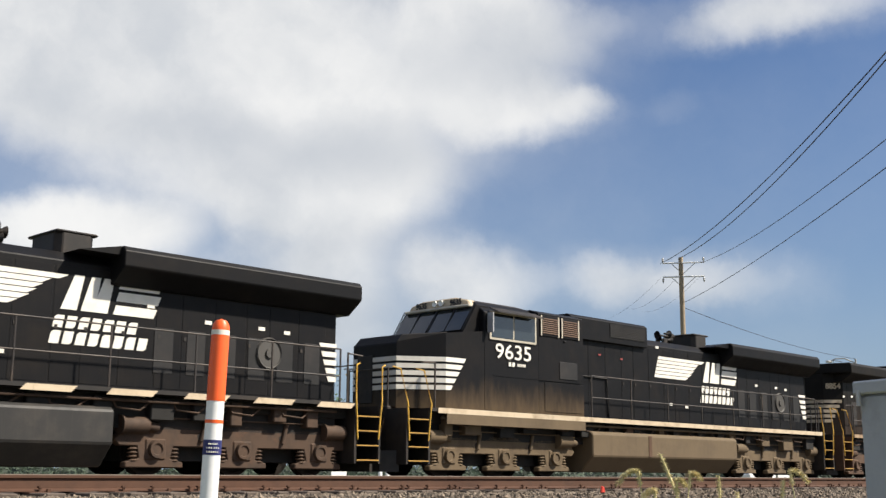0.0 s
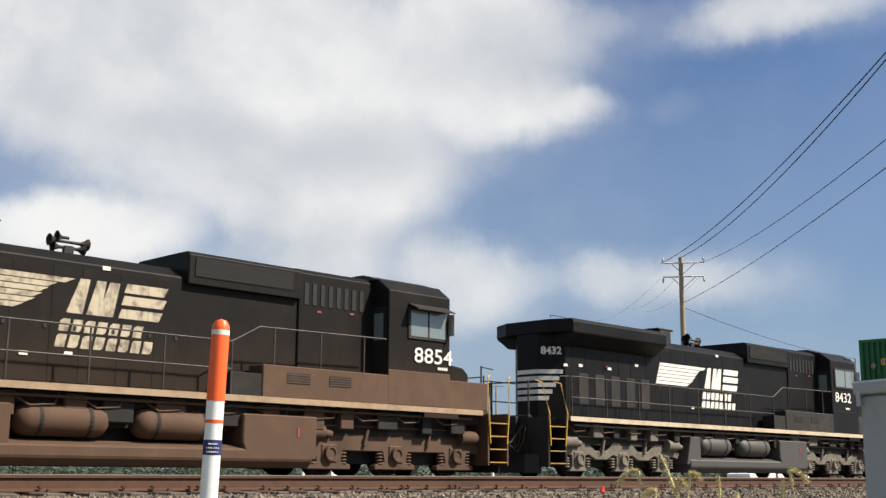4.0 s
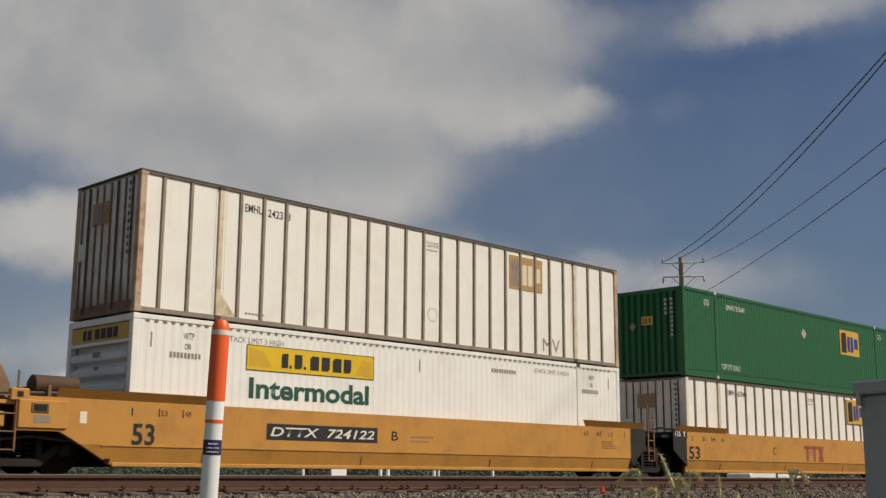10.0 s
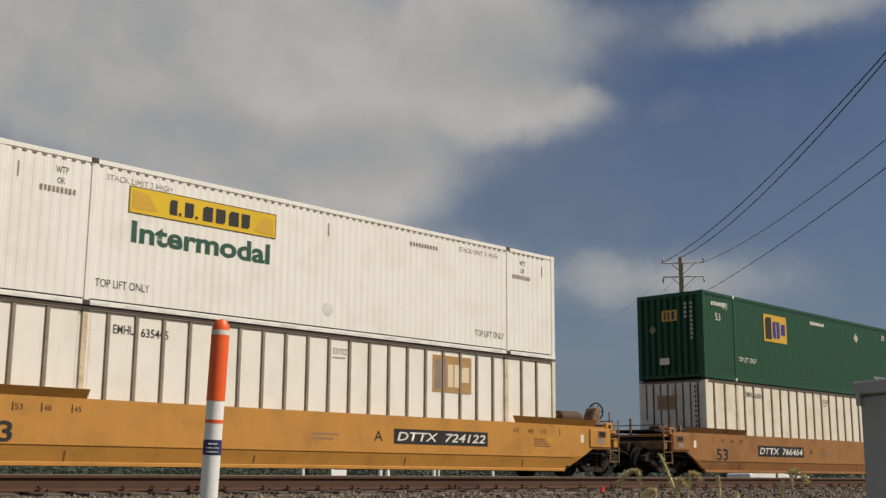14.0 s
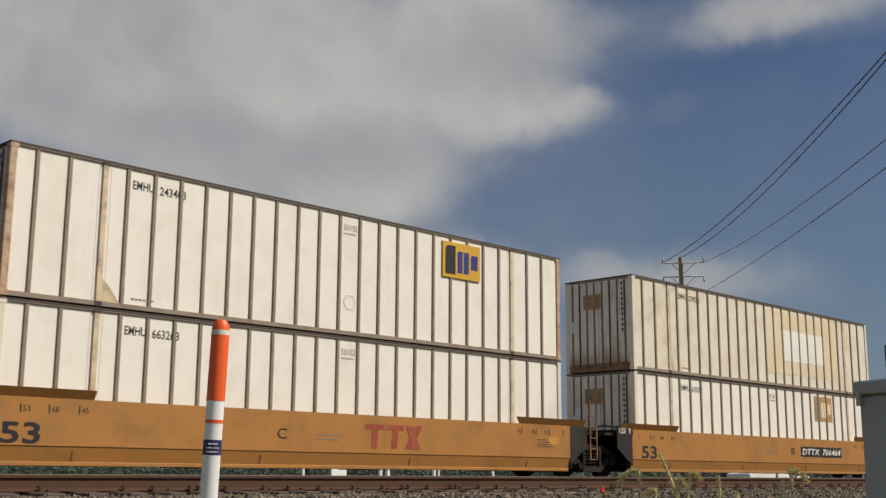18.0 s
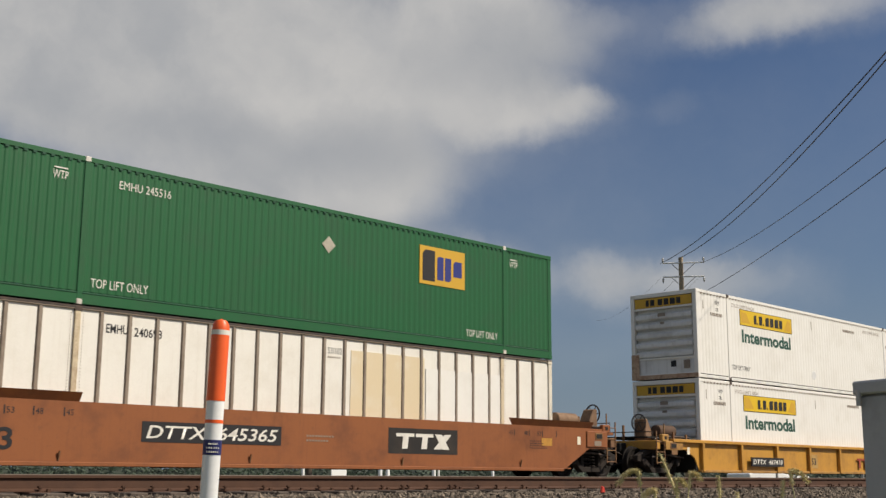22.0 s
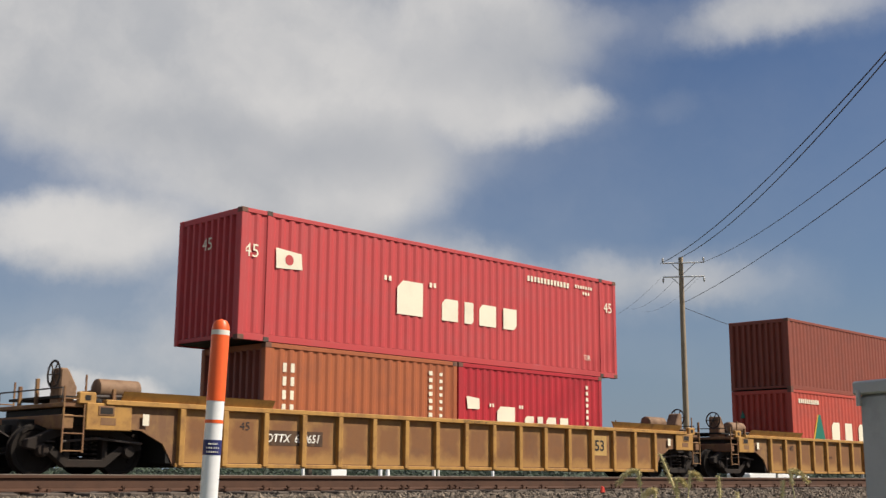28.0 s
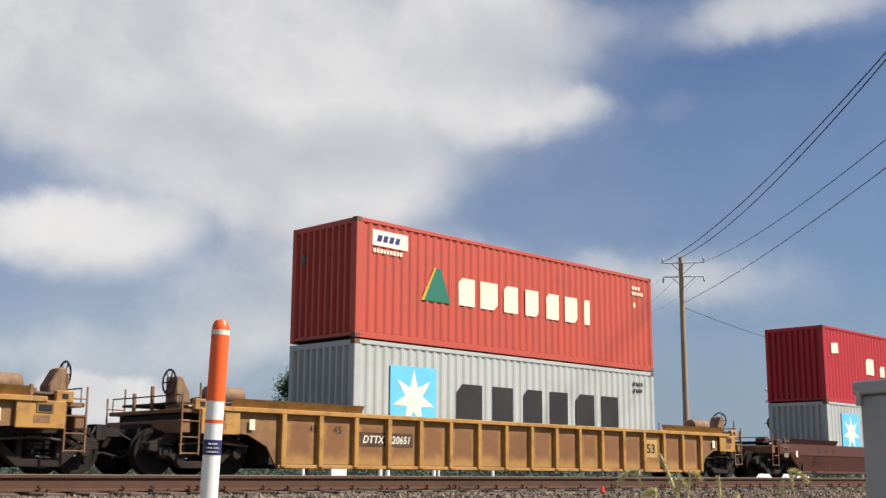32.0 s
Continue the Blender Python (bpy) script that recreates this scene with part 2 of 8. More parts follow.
MARK_BROWN = surface("browned_mark_panel", (0.055, 0.03, 0.018), 0.8, stain=(0.16, 0.085, 0.035), stain_amount=0.6, stain_scale=4, bump=0)
RED_WELL = surface("maroon_car_paint", (0.085, 0.026, 0.019), 0.6, stain=(0.07, 0.03, 0.02), stain_amount=0.5, streak=0.2, bump=0.006)
GREEN = surface("green_container_paint", (0.012, 0.106, 0.034), 0.45, stain=(0.028, 0.085, 0.038), stain_amount=0.45, streak=0.25, bump=0.006)
# dark green box paint, also used as painted shade on the rail ledge
GREEN_DARK = surface("dark_green_paint_and_shade", (0.009, 0.0675, 0.0306), 0.45, stain=(0.018, 0.045, 0.027), stain_amount=0.45, streak=0.25, bump=0.006)
WHITE = surface("white_container_paint", (0.82, 0.79, 0.72), 0.5, stain=(0.58, 0.52, 0.42), stain_amount=0.28, streak=0.2, bump=0.004, rust=0.04)
WHITE_CLEAN = surface("clean_white_container_paint", (0.82, 0.80, 0.75), 0.42, stain=(0.60, 0.56, 0.48), stain_amount=0.3, streak=0.14, bump=0.004)
WHITE_CREAM = surface("cream_stained_container_paint", (0.74, 0.69, 0.58), 0.5, stain=(0.52, 0.40, 0.24), stain_amount=0.5, streak=0.28, bump=0.004, rust=0.06)
WHITE_RUSTY = surface("rust_stained_white_paint", (0.66, 0.63, 0.58), 0.6, stain=(0.30, 0.20, 0.13), stain_amount=0.55, stain_scale=2.0, streak=0.5, bump=0.004, rust=0.5)
OLD_PATCH = surface("yellowed_paint_patch", (0.70, 0.58, 0.39), 0.6, stain=(0.74, 0.68, 0.56), stain_amount=0.7, stain_scale=0.9, bump=0)
RIB_GREY = surface("grey_brown_seam_post", (0.27, 0.215, 0.165), 0.55, stain=(0.13, 0.085, 0.055), stain_amount=0.5, stain_scale=3, bump=0)
SEAM_RUST = surface("rusty_steel_post", (0.66, 0.55, 0.38), 0.6, stain=(0.20, 0.10, 0.05), stain_amount=0.6, stain_scale=3, streak=0.4, bump=0, rust=0.4)
RUST_EDGE = surface("rusted_edge_paint", (0.50, 0.36, 0.25), 0.75, stain=(0.24, 0.075, 0.028), stain_amount=0.9, stain_scale=2.5, streak=0.5, bump=0.004, rust=0.6)
RUST_POST = surface("rusted_brown_post", (0.24, 0.145, 0.085), 0.75, stain=(0.07, 0.03, 0.016), stain_amount=0.7, stain_scale=3, streak=0.4, bump=0, rust=0.5)
DOOR_WHITE = thrown_dust(surface("rust_run_white_paint", (0.76, 0.74, 0.70), 0.6, stain=(0.36, 0.24, 0.15), stain_amount=0.4, stain_scale=1.6, streak=0.45, bump=0.004, rust=0.3), (0.20, 0.09, 0.04), 0.05, 0.85, 0.75)
GOLD = surface("gold_logo_paint", (0.62, 0.36, 0.035), 0.5, stain=(0.4, 0.22, 0.04), stain_amount=0.3, bump=0)
GOLD_FADED = surface("faded_gold_logo_paint", (0.40, 0.235, 0.08), 0.6, stain=(0.45, 0.35, 0.22), stain_amount=0.5, stain_scale=3, bump=0)
LEMON = surface("yellow_logo_paint", (0.72, 0.47, 0.02), 0.45, stain=(0.4, 0.25, 0.02), stain_amount=0.25, bump=0)
NAVY = surface("navy_logo_paint", (0.012, 0.018, 0.14), 0.5, stain_amount=0.2, bump=0)
BLUE_LOGO = surface("blue_logo_paint", (0.025, 0.035, 0.20), 0.5, stain_amount=0.2, bump=0)
DKGREEN_LOGO = surface("dark_green_lettering", (0.015, 0.08, 0.055), 0.5, stain_amount=0.2, bump=0)
RED_CONT = surface("red_container_paint", (0.47, 0.070, 0.045), 0.55, stain=(0.30, 0.075, 0.055), stain_amount=0.5, streak=0.25, bump=0.004, rust=0.06)
RED_PINK = surface("faded_pink_red_paint", (0.47, 0.052, 0.054), 0.55, stain=(0.40, 0.08, 0.08), stain_amount=0.5, streak=0.25, bump=0.004, rust=0.05)
RED_DEEP = surface("deep_red_paint", (0.42, 0.02, 0.03), 0.5, stain=(0.25, 0.03, 0.03), stain_amount=0.5, streak=0.25, bump=0.004)
ORANGE_CONT = surface("rust_orange_container_paint", (0.36, 0.10, 0.035), 0.55, stain=(0.22, 0.07, 0.035), stain_amount=0.5, streak=0.25, bump=0.004, rust=0.1)
BROWN_CONT = surface("oxide_brown_container_paint", (0.245, 0.060, 0.036), 0.55, stain=(0.17, 0.05, 0.034), stain_amount=0.5, streak=0.2, bump=0.004)
GREY_CONT = surface("grey_container_paint", (0.41, 0.44, 0.43), 0.5, stain=(0.31, 0.30, 0.27), stain_amount=0.4, streak=0.2, bump=0.004, rust=0.04)
SKYBLUE = surface("light_blue_logo_paint", (0.13, 0.52, 0.74), 0.5, stain_amount=0.1, bump=0)
TRI_GREEN = surface("green_logo_paint", (0.01, 0.16, 0.11), 0.5, stain_amount=0.15, bump=0)
CREAM_LOGO = surface("cream_logo_paint", (0.80, 0.74, 0.58), 0.5, stain_amount=0.15, bump=0)
TTX_RED = surface("faded_red_logo_paint", (0.30, 0.05, 0.03), 0.6, stain=(0.4, 0.2, 0.06), stain_amount=0.4, bump=0)
CASTING = surface("dark_casting_steel", (0.05, 0.04, 0.035), 0.7, stain=(0.14, 0.08, 0.05), stain_amount=0.5, stain_scale=5, bump=0)
CAST_RUST = surface("rust_worn_corner_casting", (0.16, 0.075, 0.05), 0.7, stain=(0.06, 0.03, 0.02), stain_amount=0.7, stain_scale=5, bump=0)
SLAT_GREY = surface("grey_ribbed_door", (0.74, 0.74, 0.73), 0.5, stain=(0.25, 0.23, 0.2), stain_amount=0.4, streak=0.3, bump=0.003)
RAIL_HEAD = surface("worn_rail_head", (0.16, 0.128, 0.104), 0.45, metal=0.6, stain=(0.104, 0.06, 0.04), stain_amount=0.4, stain_scale=4, bump=0)
RAIL_RUST = surface("rusty_rail", (0.0784, 0.0352, 0.0192), 0.8, stain=(0.04, 0.0224, 0.0152), stain_amount=0.5, stain_scale=3, rust=0.2, bump=0.006)
TIE = surface("weathered_timber_tie", (0.11, 0.085, 0.068), 0.9, stain=(0.045, 0.035, 0.028), stain_amount=0.6, stain_scale=5, bump=0.02)
STONE = tint_pieces(surface("ballast_stone", (0.136, 0.108, 0.0811), 0.9, stain=(0.101, 0.0749, 0.053), stain_amount=0.5, stain_scale=6, bump=0.01), 0.2, 1.9)
BALLAST = surface("ballast_bed", (0.0858, 0.0718, 0.0585), 0.95, stain=(0.0663, 0.053, 0.0406), stain_amount=0.5, stain_scale=9, grain=0.3, bump=0.05)
EARTH = surface("grassy_earth", (0.10, 0.105, 0.05), 0.95, stain=(0.16, 0.14, 0.085), stain_amount=0.6, stain_scale=0.4, grain=0.3, bump=0.06)
POST_WHITE = surface("white_marker_plastic", (0.82, 0.82, 0.82), 0.4, stain=(0.62, 0.6, 0.56), stain_amount=0.2, stain_scale=6, bump=0)
POST_ORANGE = surface("orange_marker_plastic", (0.84, 0.12, 0.025), 0.4, stain=(0.6, 0.1, 0.03), stain_amount=0.2, stain_scale=6, bump=0)
LABEL_NAVY = surface("navy_label", (0.02, 0.025, 0.12), 0.45, stain_amount=0.1, bump=0)
CABINET = surface("galvanised_cabinet_paint", (0.36, 0.38, 0.41), 0.55, stain=(0.20, 0.205, 0.215), stain_amount=0.5, stain_scale=4, bump=0.004)
POLE_WOOD = surface("weathered_pole_wood", (0.33, 0.26, 0.18), 0.85, stain=(0.18, 0.14, 0.1), stain_amount=0.5, stain_scale=3, streak=0.4, bump=0.01)
STEEL_GREY = surface("galvanised_steel", (0.45, 0.45, 0.45), 0.45, metal=0.5, stain_amount=0.3, bump=0)
WIRE = surface("black_cable", (0.02, 0.02, 0.022), 0.6, stain_amount=0, bump=0)
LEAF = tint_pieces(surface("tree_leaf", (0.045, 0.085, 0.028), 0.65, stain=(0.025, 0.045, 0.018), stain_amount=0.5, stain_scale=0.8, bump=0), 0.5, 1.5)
# scrub leaves darker than the tree's, so the under-train shade is in their colour
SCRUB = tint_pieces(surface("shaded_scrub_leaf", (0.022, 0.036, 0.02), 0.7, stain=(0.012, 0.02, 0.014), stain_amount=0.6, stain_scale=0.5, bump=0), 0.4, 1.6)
BARK = surface("bark", (0.11, 0.085, 0.065), 0.9, stain_amount=0.4, stain_scale=4, bump=0.02)
STRAW = tint_pieces(surface("dry_grass", (0.58, 0.49, 0.26), 0.8, stain=(0.25, 0.26, 0.09), stain_amount=0.5, stain_scale=3, bump=0), 0.7, 1.3)
WEED = tint_pieces(surface("green_weed", (0.10, 0.19, 0.04), 0.7, stain=(0.06, 0.11, 0.03), stain_amount=0.5, stain_scale=3, bump=0), 0.6, 1.4)
WHITE_PLAIN = surface("white_paint", (0.8, 0.8, 0.8), 0.5, stain=(0.6, 0.58, 0.55), stain_amount=0.2, bump=0)
RED_SCRAP = surface("red_plastic", (0.6, 0.05, 0.03), 0.5, stain_amount=0.2, bump=0)


def glass(name, tint):
    m = bpy.data.materials.new(name)
    m.use_nodes = True
    p = m.node_tree.nodes["Principled BSDF"]
    p.inputs["Base Color"].default_value = (*tint, 1)
    p.inputs["Roughness"].default_value, p.inputs["Specular IOR Level"].default_value, p.inputs["IOR"].default_value = 0.04, 0.9, 1.6
    return m


GLASS = glass("dark_cab_glass", (0.02, 0.026, 0.03))
GLASS_PALE = glass("pale_cab_glass", (0.16, 0.19, 0.19))
LAMP_GLASS = glass("lamp_lens", (0.75, 0.75, 0.7))


# ---- mesh helpers ----
class Geo:
    """Collects faces of one part. flip mirrors it end to end."""

    def __init__(self, flip=False):
        self.v, self.f, self.flip = [], [], flip

    def add(self, verts, faces):
        n = len(self.v)
        self.v += [(-x, y, z) if self.flip else (x, y, z) for x, y, z in verts]
        self.f += [tuple(n + i for i in (reversed(q) if self.flip else q)) for q in faces]
        return self

    def box(self, x0, x1, y0, y1, z0, z1):
        return self.add([(x, y, z) for z in (z0, z1) for y in (y0, y1) for x in (x0, x1)],
                        [(0, 2, 3, 1), (4, 5, 7, 6), (0, 1, 5, 4), (2, 6, 7, 3), (0, 4, 6, 2), (1, 3, 7, 5)])

    def prism(self, pts, a, b, axis="y"):
        """pts: corners in (x, z) swept along y, in (x, y) swept along z, or in (y, z) swept along x."""
        area = sum(p[0] * q[1] - q[0] * p[1] for p, q in zip(pts, pts[1:] + pts[:1]))
        if area < 0:
            pts = pts[::-1]
        if axis == "y":
            lo, hi = [(p, a, q) for p, q in pts], [(p, b, q) for p, q in pts]
        elif axis == "z":
            hi, lo = [(p, q, a) for p, q in pts], [(p, q, b) for p, q in pts]
        else:
            hi, lo = [(a, p, q) for p, q in pts], [(b, p, q) for p, q in pts]
        n = len(pts)
        side = [(i, i + n, (i + 1) % n + n, (i + 1) % n) for i in range(n)]
        return self.add(lo + hi, [tuple(range(n)), tuple(range(2 * n - 1, n - 1, -1))] + side)

    def flare(self, z0, out):
        """Leans everything above z0 out towards -y."""
        self.v = [(x, y - out * max(0.0, z - z0) / 0.17, z) for x, y, z in self.v]
        return self

    def cyl(self, p, q, r, n=12, r2=None):
        p, q = Vector(p), Vector(q)
        w = (q - p).normalized()
        u = w.orthogonal().normalized()
        v = w.cross(u)
        r2 = r if r2 is None else r2
        ring = [(u * math.cos(2 * math.pi * i / n) + v * math.sin(2 * math.pi * i / n)) for i in range(n)]
        vs = [tuple(p + c * r) for c in ring] + [tuple(q + c * r2) for c in ring]
        return self.add(vs, [tuple(range(n - 1, -1, -1)), tuple(range(n, 2 * n))] + [(i, (i + 1) % n, (i + 1) % n + n, i + n) for i in range(n)])

    def tube(self, pts, r, n=6):
        ps = [Vector(p) for p in pts]
        vs, fs = [], []
        for i, p in enumerate(ps):
            w = (ps[min(i + 1, len(ps) - 1)] - ps[max(i - 1, 0)]).normalized()
            u = Vector((0, 0, 1)).cross(w)
            u = u.normalized() if u.length > 0.2 else Vector((0, 1, 0)).cross(w).normalized()
            v = w.cross(u)
            vs += [tuple(p + (u * math.cos(2 * math.pi * k_ / n) + v * math.sin(2 * math.pi * k_ / n)) * r) for k_ in range(n)]
        for i in range(len(ps) - 1):
            fs += [(i * n + k_, i * n + (k_ + 1) % n, (i + 1) * n + (k_ + 1) % n, (i + 1) * n + k_) for k_ in range(n)]
        m = (len(ps) - 1) * n
        fs += [tuple(range(n - 1, -1, -1)), tuple(range(m, m + n))]
        return self.add(vs, fs)

    def sheet(self, profile, z0, z1, base_y=None):
        """A folded sheet: profile of (x, y), standing from z0 to z1."""
        n = len(profile)
        vs = [(x, y, z0) for x, y in profile] + [(x, y, z1) for x, y in profile]
        return self.add(vs, [(i, i + 1, i + 1 + n, i + n) for i in range(n - 1)])

    def lathe(self, prof, mid, axis="y", n=20):
        """prof: (radius, along) pairs turned about the axis through mid."""
        vs = []
        for r, a in prof:
            for i in range(n):
                c, s_ = r * math.cos(2 * math.pi * i / n), r * math.sin(2 * math.pi * i / n)
                vs.append({"y": (mid[0] + c, mid[1] + a, mid[2] + s_), "z": (mid[0] + c, mid[1] + s_, mid[2] + a), "x": (mid[0] + a, mid[1] + c, mid[2] + s_)}[axis])
        fs = [(j * n + i, j * n + (i + 1) % n, (j + 1) * n + (i + 1) % n, (j + 1) * n + i) for j in range(len(prof) - 1) for i in range(n)]
        return self.add(vs, fs)

    def mesh(self, name, mat, smooth=False, bevel=0.0):
        me = bpy.data.meshes.new(name)
        me.from_pydata(self.v, [], self.f)
        if bevel or smooth:
            bm = bmesh.new()
            bm.from_mesh(me)
            bmesh.ops.recalc_face_normals(bm, faces=bm.faces)
            if bevel:
                sharp = [e for e in bm.edges if len(e.link_faces) == 2 and e.calc_face_angle(0) > 0.6]
                bmesh.ops.bevel(bm, geom=sharp, offset=bevel, segments=1, affect="EDGES", profile=0.5)
            bm.to_mesh(me)
            bm.free()
        if smooth:
            me.polygons.foreach_set("use_smooth", [True] * len(me.polygons))
            me.set_sharp_from_angle(angle=radians(40))
        me.materials.append(mat)
        return me


def part(name, g, mat, parent, label="", smooth=False, bevel=0.0):
    """One mesh object under a thing or a part; g is a Geo or a ready mesh."""
    me = g.mesh(name, mat, smooth, bevel) if isinstance(g, Geo) else g
    ob = new(name, me)
    ob.parent = parent
    if label:
        tagged(ob, label)
    return ob


def thing(name, label, category, group="", kind="", at=(0, 0, 0)):
    ob = new(name)
    ob.location = at
    return tagged(ob, label, category, group, kind)


def solid(name, g, mat, label, category="", group="", kind="", smooth=False, bevel=0.0):
    ob = new(name, g.mesh(name, mat, smooth, bevel))
    return tagged(ob, label, category, group, kind)


TEXTS = {}


def letters(txt, size, mat, shear=0.0, wide=1.0, spacing=1.0, bold=0.0):
    """A flat mesh of words in the xz plane, facing -y, its middle at the origin."""
    key = (txt, size, mat.name, shear, wide, spacing, bold)
    if key not in TEXTS:
        cu = bpy.data.curves.new("lettering", "FONT")
        cu.body, cu.size, cu.shear, cu.space_character, cu.offset = txt, size, shear, spacing, bold
        cu.align_x, cu.align_y, cu.resolution_u = "CENTER", "CENTER", 3
        ob = bpy.data.objects.new("lettering", cu)
        scene.collection.objects.link(ob)
        me = bpy.data.meshes.new_from_object(ob.evaluated_get(bpy.context.evaluated_depsgraph_get()))
        bpy.data.objects.remove(ob)
        me.transform(Matrix.Rotation(radians(90), 4, "X") @ Matrix.Diagonal((wide, 1, 1, 1)))
        me.materials.clear()
        me.materials.append(mat)
        TEXTS[key] = me
    return TEXTS[key]


def write(txt, x, y, z, size, mat, parent, shear=0.0, wide=1.0, turn=0.0, spacing=1.0, name="lettering", bold=0.0):
    ob = part(name, letters(txt, size, mat, shear, wide, spacing, bold), mat, parent)
    ob.matrix_basis = pose(x, y, z, 0, 0, turn)
    return ob


def fit_write(txt, x0, x1, z0, z1, y, mat, parent, shear=0.0, bold=0.0):
    """Words stretched to fill a rectangle on a side that faces -y."""
    me = letters(txt, 1.0, mat, shear, 1.0, 1.0, bold)
    xs = [v.co.x for v in me.vertices]
    zs = [v.co.z for v in me.vertices]
    sx, sz = (x1 - x0) / (max(xs) - min(xs)), (z1 - z0) / (max(zs) - min(zs))
    key = (txt, mat.name, round(sx, 3), round(sz, 3), shear)
    if key not in TEXTS:
        m2 = me.copy()
        m2.transform(Matrix.Diagonal((sx, 1, sz, 1)) @ Matrix.Translation((-min(xs), 0, -min(zs))))
        TEXTS[key] = m2
    ob = part("lettering", TEXTS[key], mat, parent)
    ob.location = (x0, y, z0)
    return ob


def bars(g, x, y, z, count, w, h, gap, lean=0.0, thick=0.004):
    """Plain slabs in a row, for writing that is not lettered."""
    for i in range(count):
        a = x + i * (w + gap)
        g.prism([(a, z), (a + w, z), (a + w + lean, z + h), (a + lean, z + h)], y - thick, y)
    return g


def sign_row(parent, mat, spans, y, z0, z1, lean=0.0, name="brand_sign", fill=0.84, thick=0.004):
    """A brand word as plain shapes: each sign becomes one slab with a cut corner, a part of its own."""
    h = z1 - z0
    for i, (a, b) in enumerate(spans):
        m = (b - a) * (1 - fill) / 2
        a, b = a + m, b - m
        c = min(b - a, h) * 0.22
        pts = [(a, z0), (b - c, z0), (b, z0 + c), (b, z1), (a, z1)] if i % 2 else [(a, z0), (b, z0), (b, z1), (a + c, z1), (a, z1 - c)]
        part(name, Geo().prism([(p + lean * (q - z0) / h, q) for p, q in pts], y - thick, y), mat, parent)


def even(x, n, w, gap):
    """Spans of n equal signs from x on."""
    return [(x + i * (w + gap), x + i * (w + gap) + w) for i in range(n)]


# ---- the train ----
YC = 21.475                       # middle of the train's track
ROLLING = []                      # (thing, x at the start, y, z)
WHEELS = {}                       # key -> list of wheelsets that share one turn
CACHE = {}


def kept(key, make):
    if key not in CACHE:
        CACHE[key] = make()
    return CACHE[key]


def folds(a, b, y_out, depth, pitch, flat=0.32):
    """Profile of a folded wall from a to b: outer flat, slope, inner flat, slope."""
    n = max(1, round((b - a) / pitch))
    p = (b - a) / n
    pts = [(a, y_out)]
    for i in range(n):
        x = a + i * p
        pts += [(x + flat * p, y_out), (x + 0.5 * p, y_out + depth), (x + (0.5 + flat) * p, y_out + depth), (x + p, y_out)]
    return pts


def end_folds(x_out, depth, y0, y1, pitch, sign):
    return [(x_out + sign * d, y) for y, d in folds(y0, y1, 0.0, depth, pitch)]


def rivet_row(H):
    g = Geo()
    for i in range(44):
        g.box(-0.007, 0.007, 0.026, 0.035, 0.13 + i * (H - 0.28) / 43, 0.144 + i * (H - 0.28) / 43)
    return g


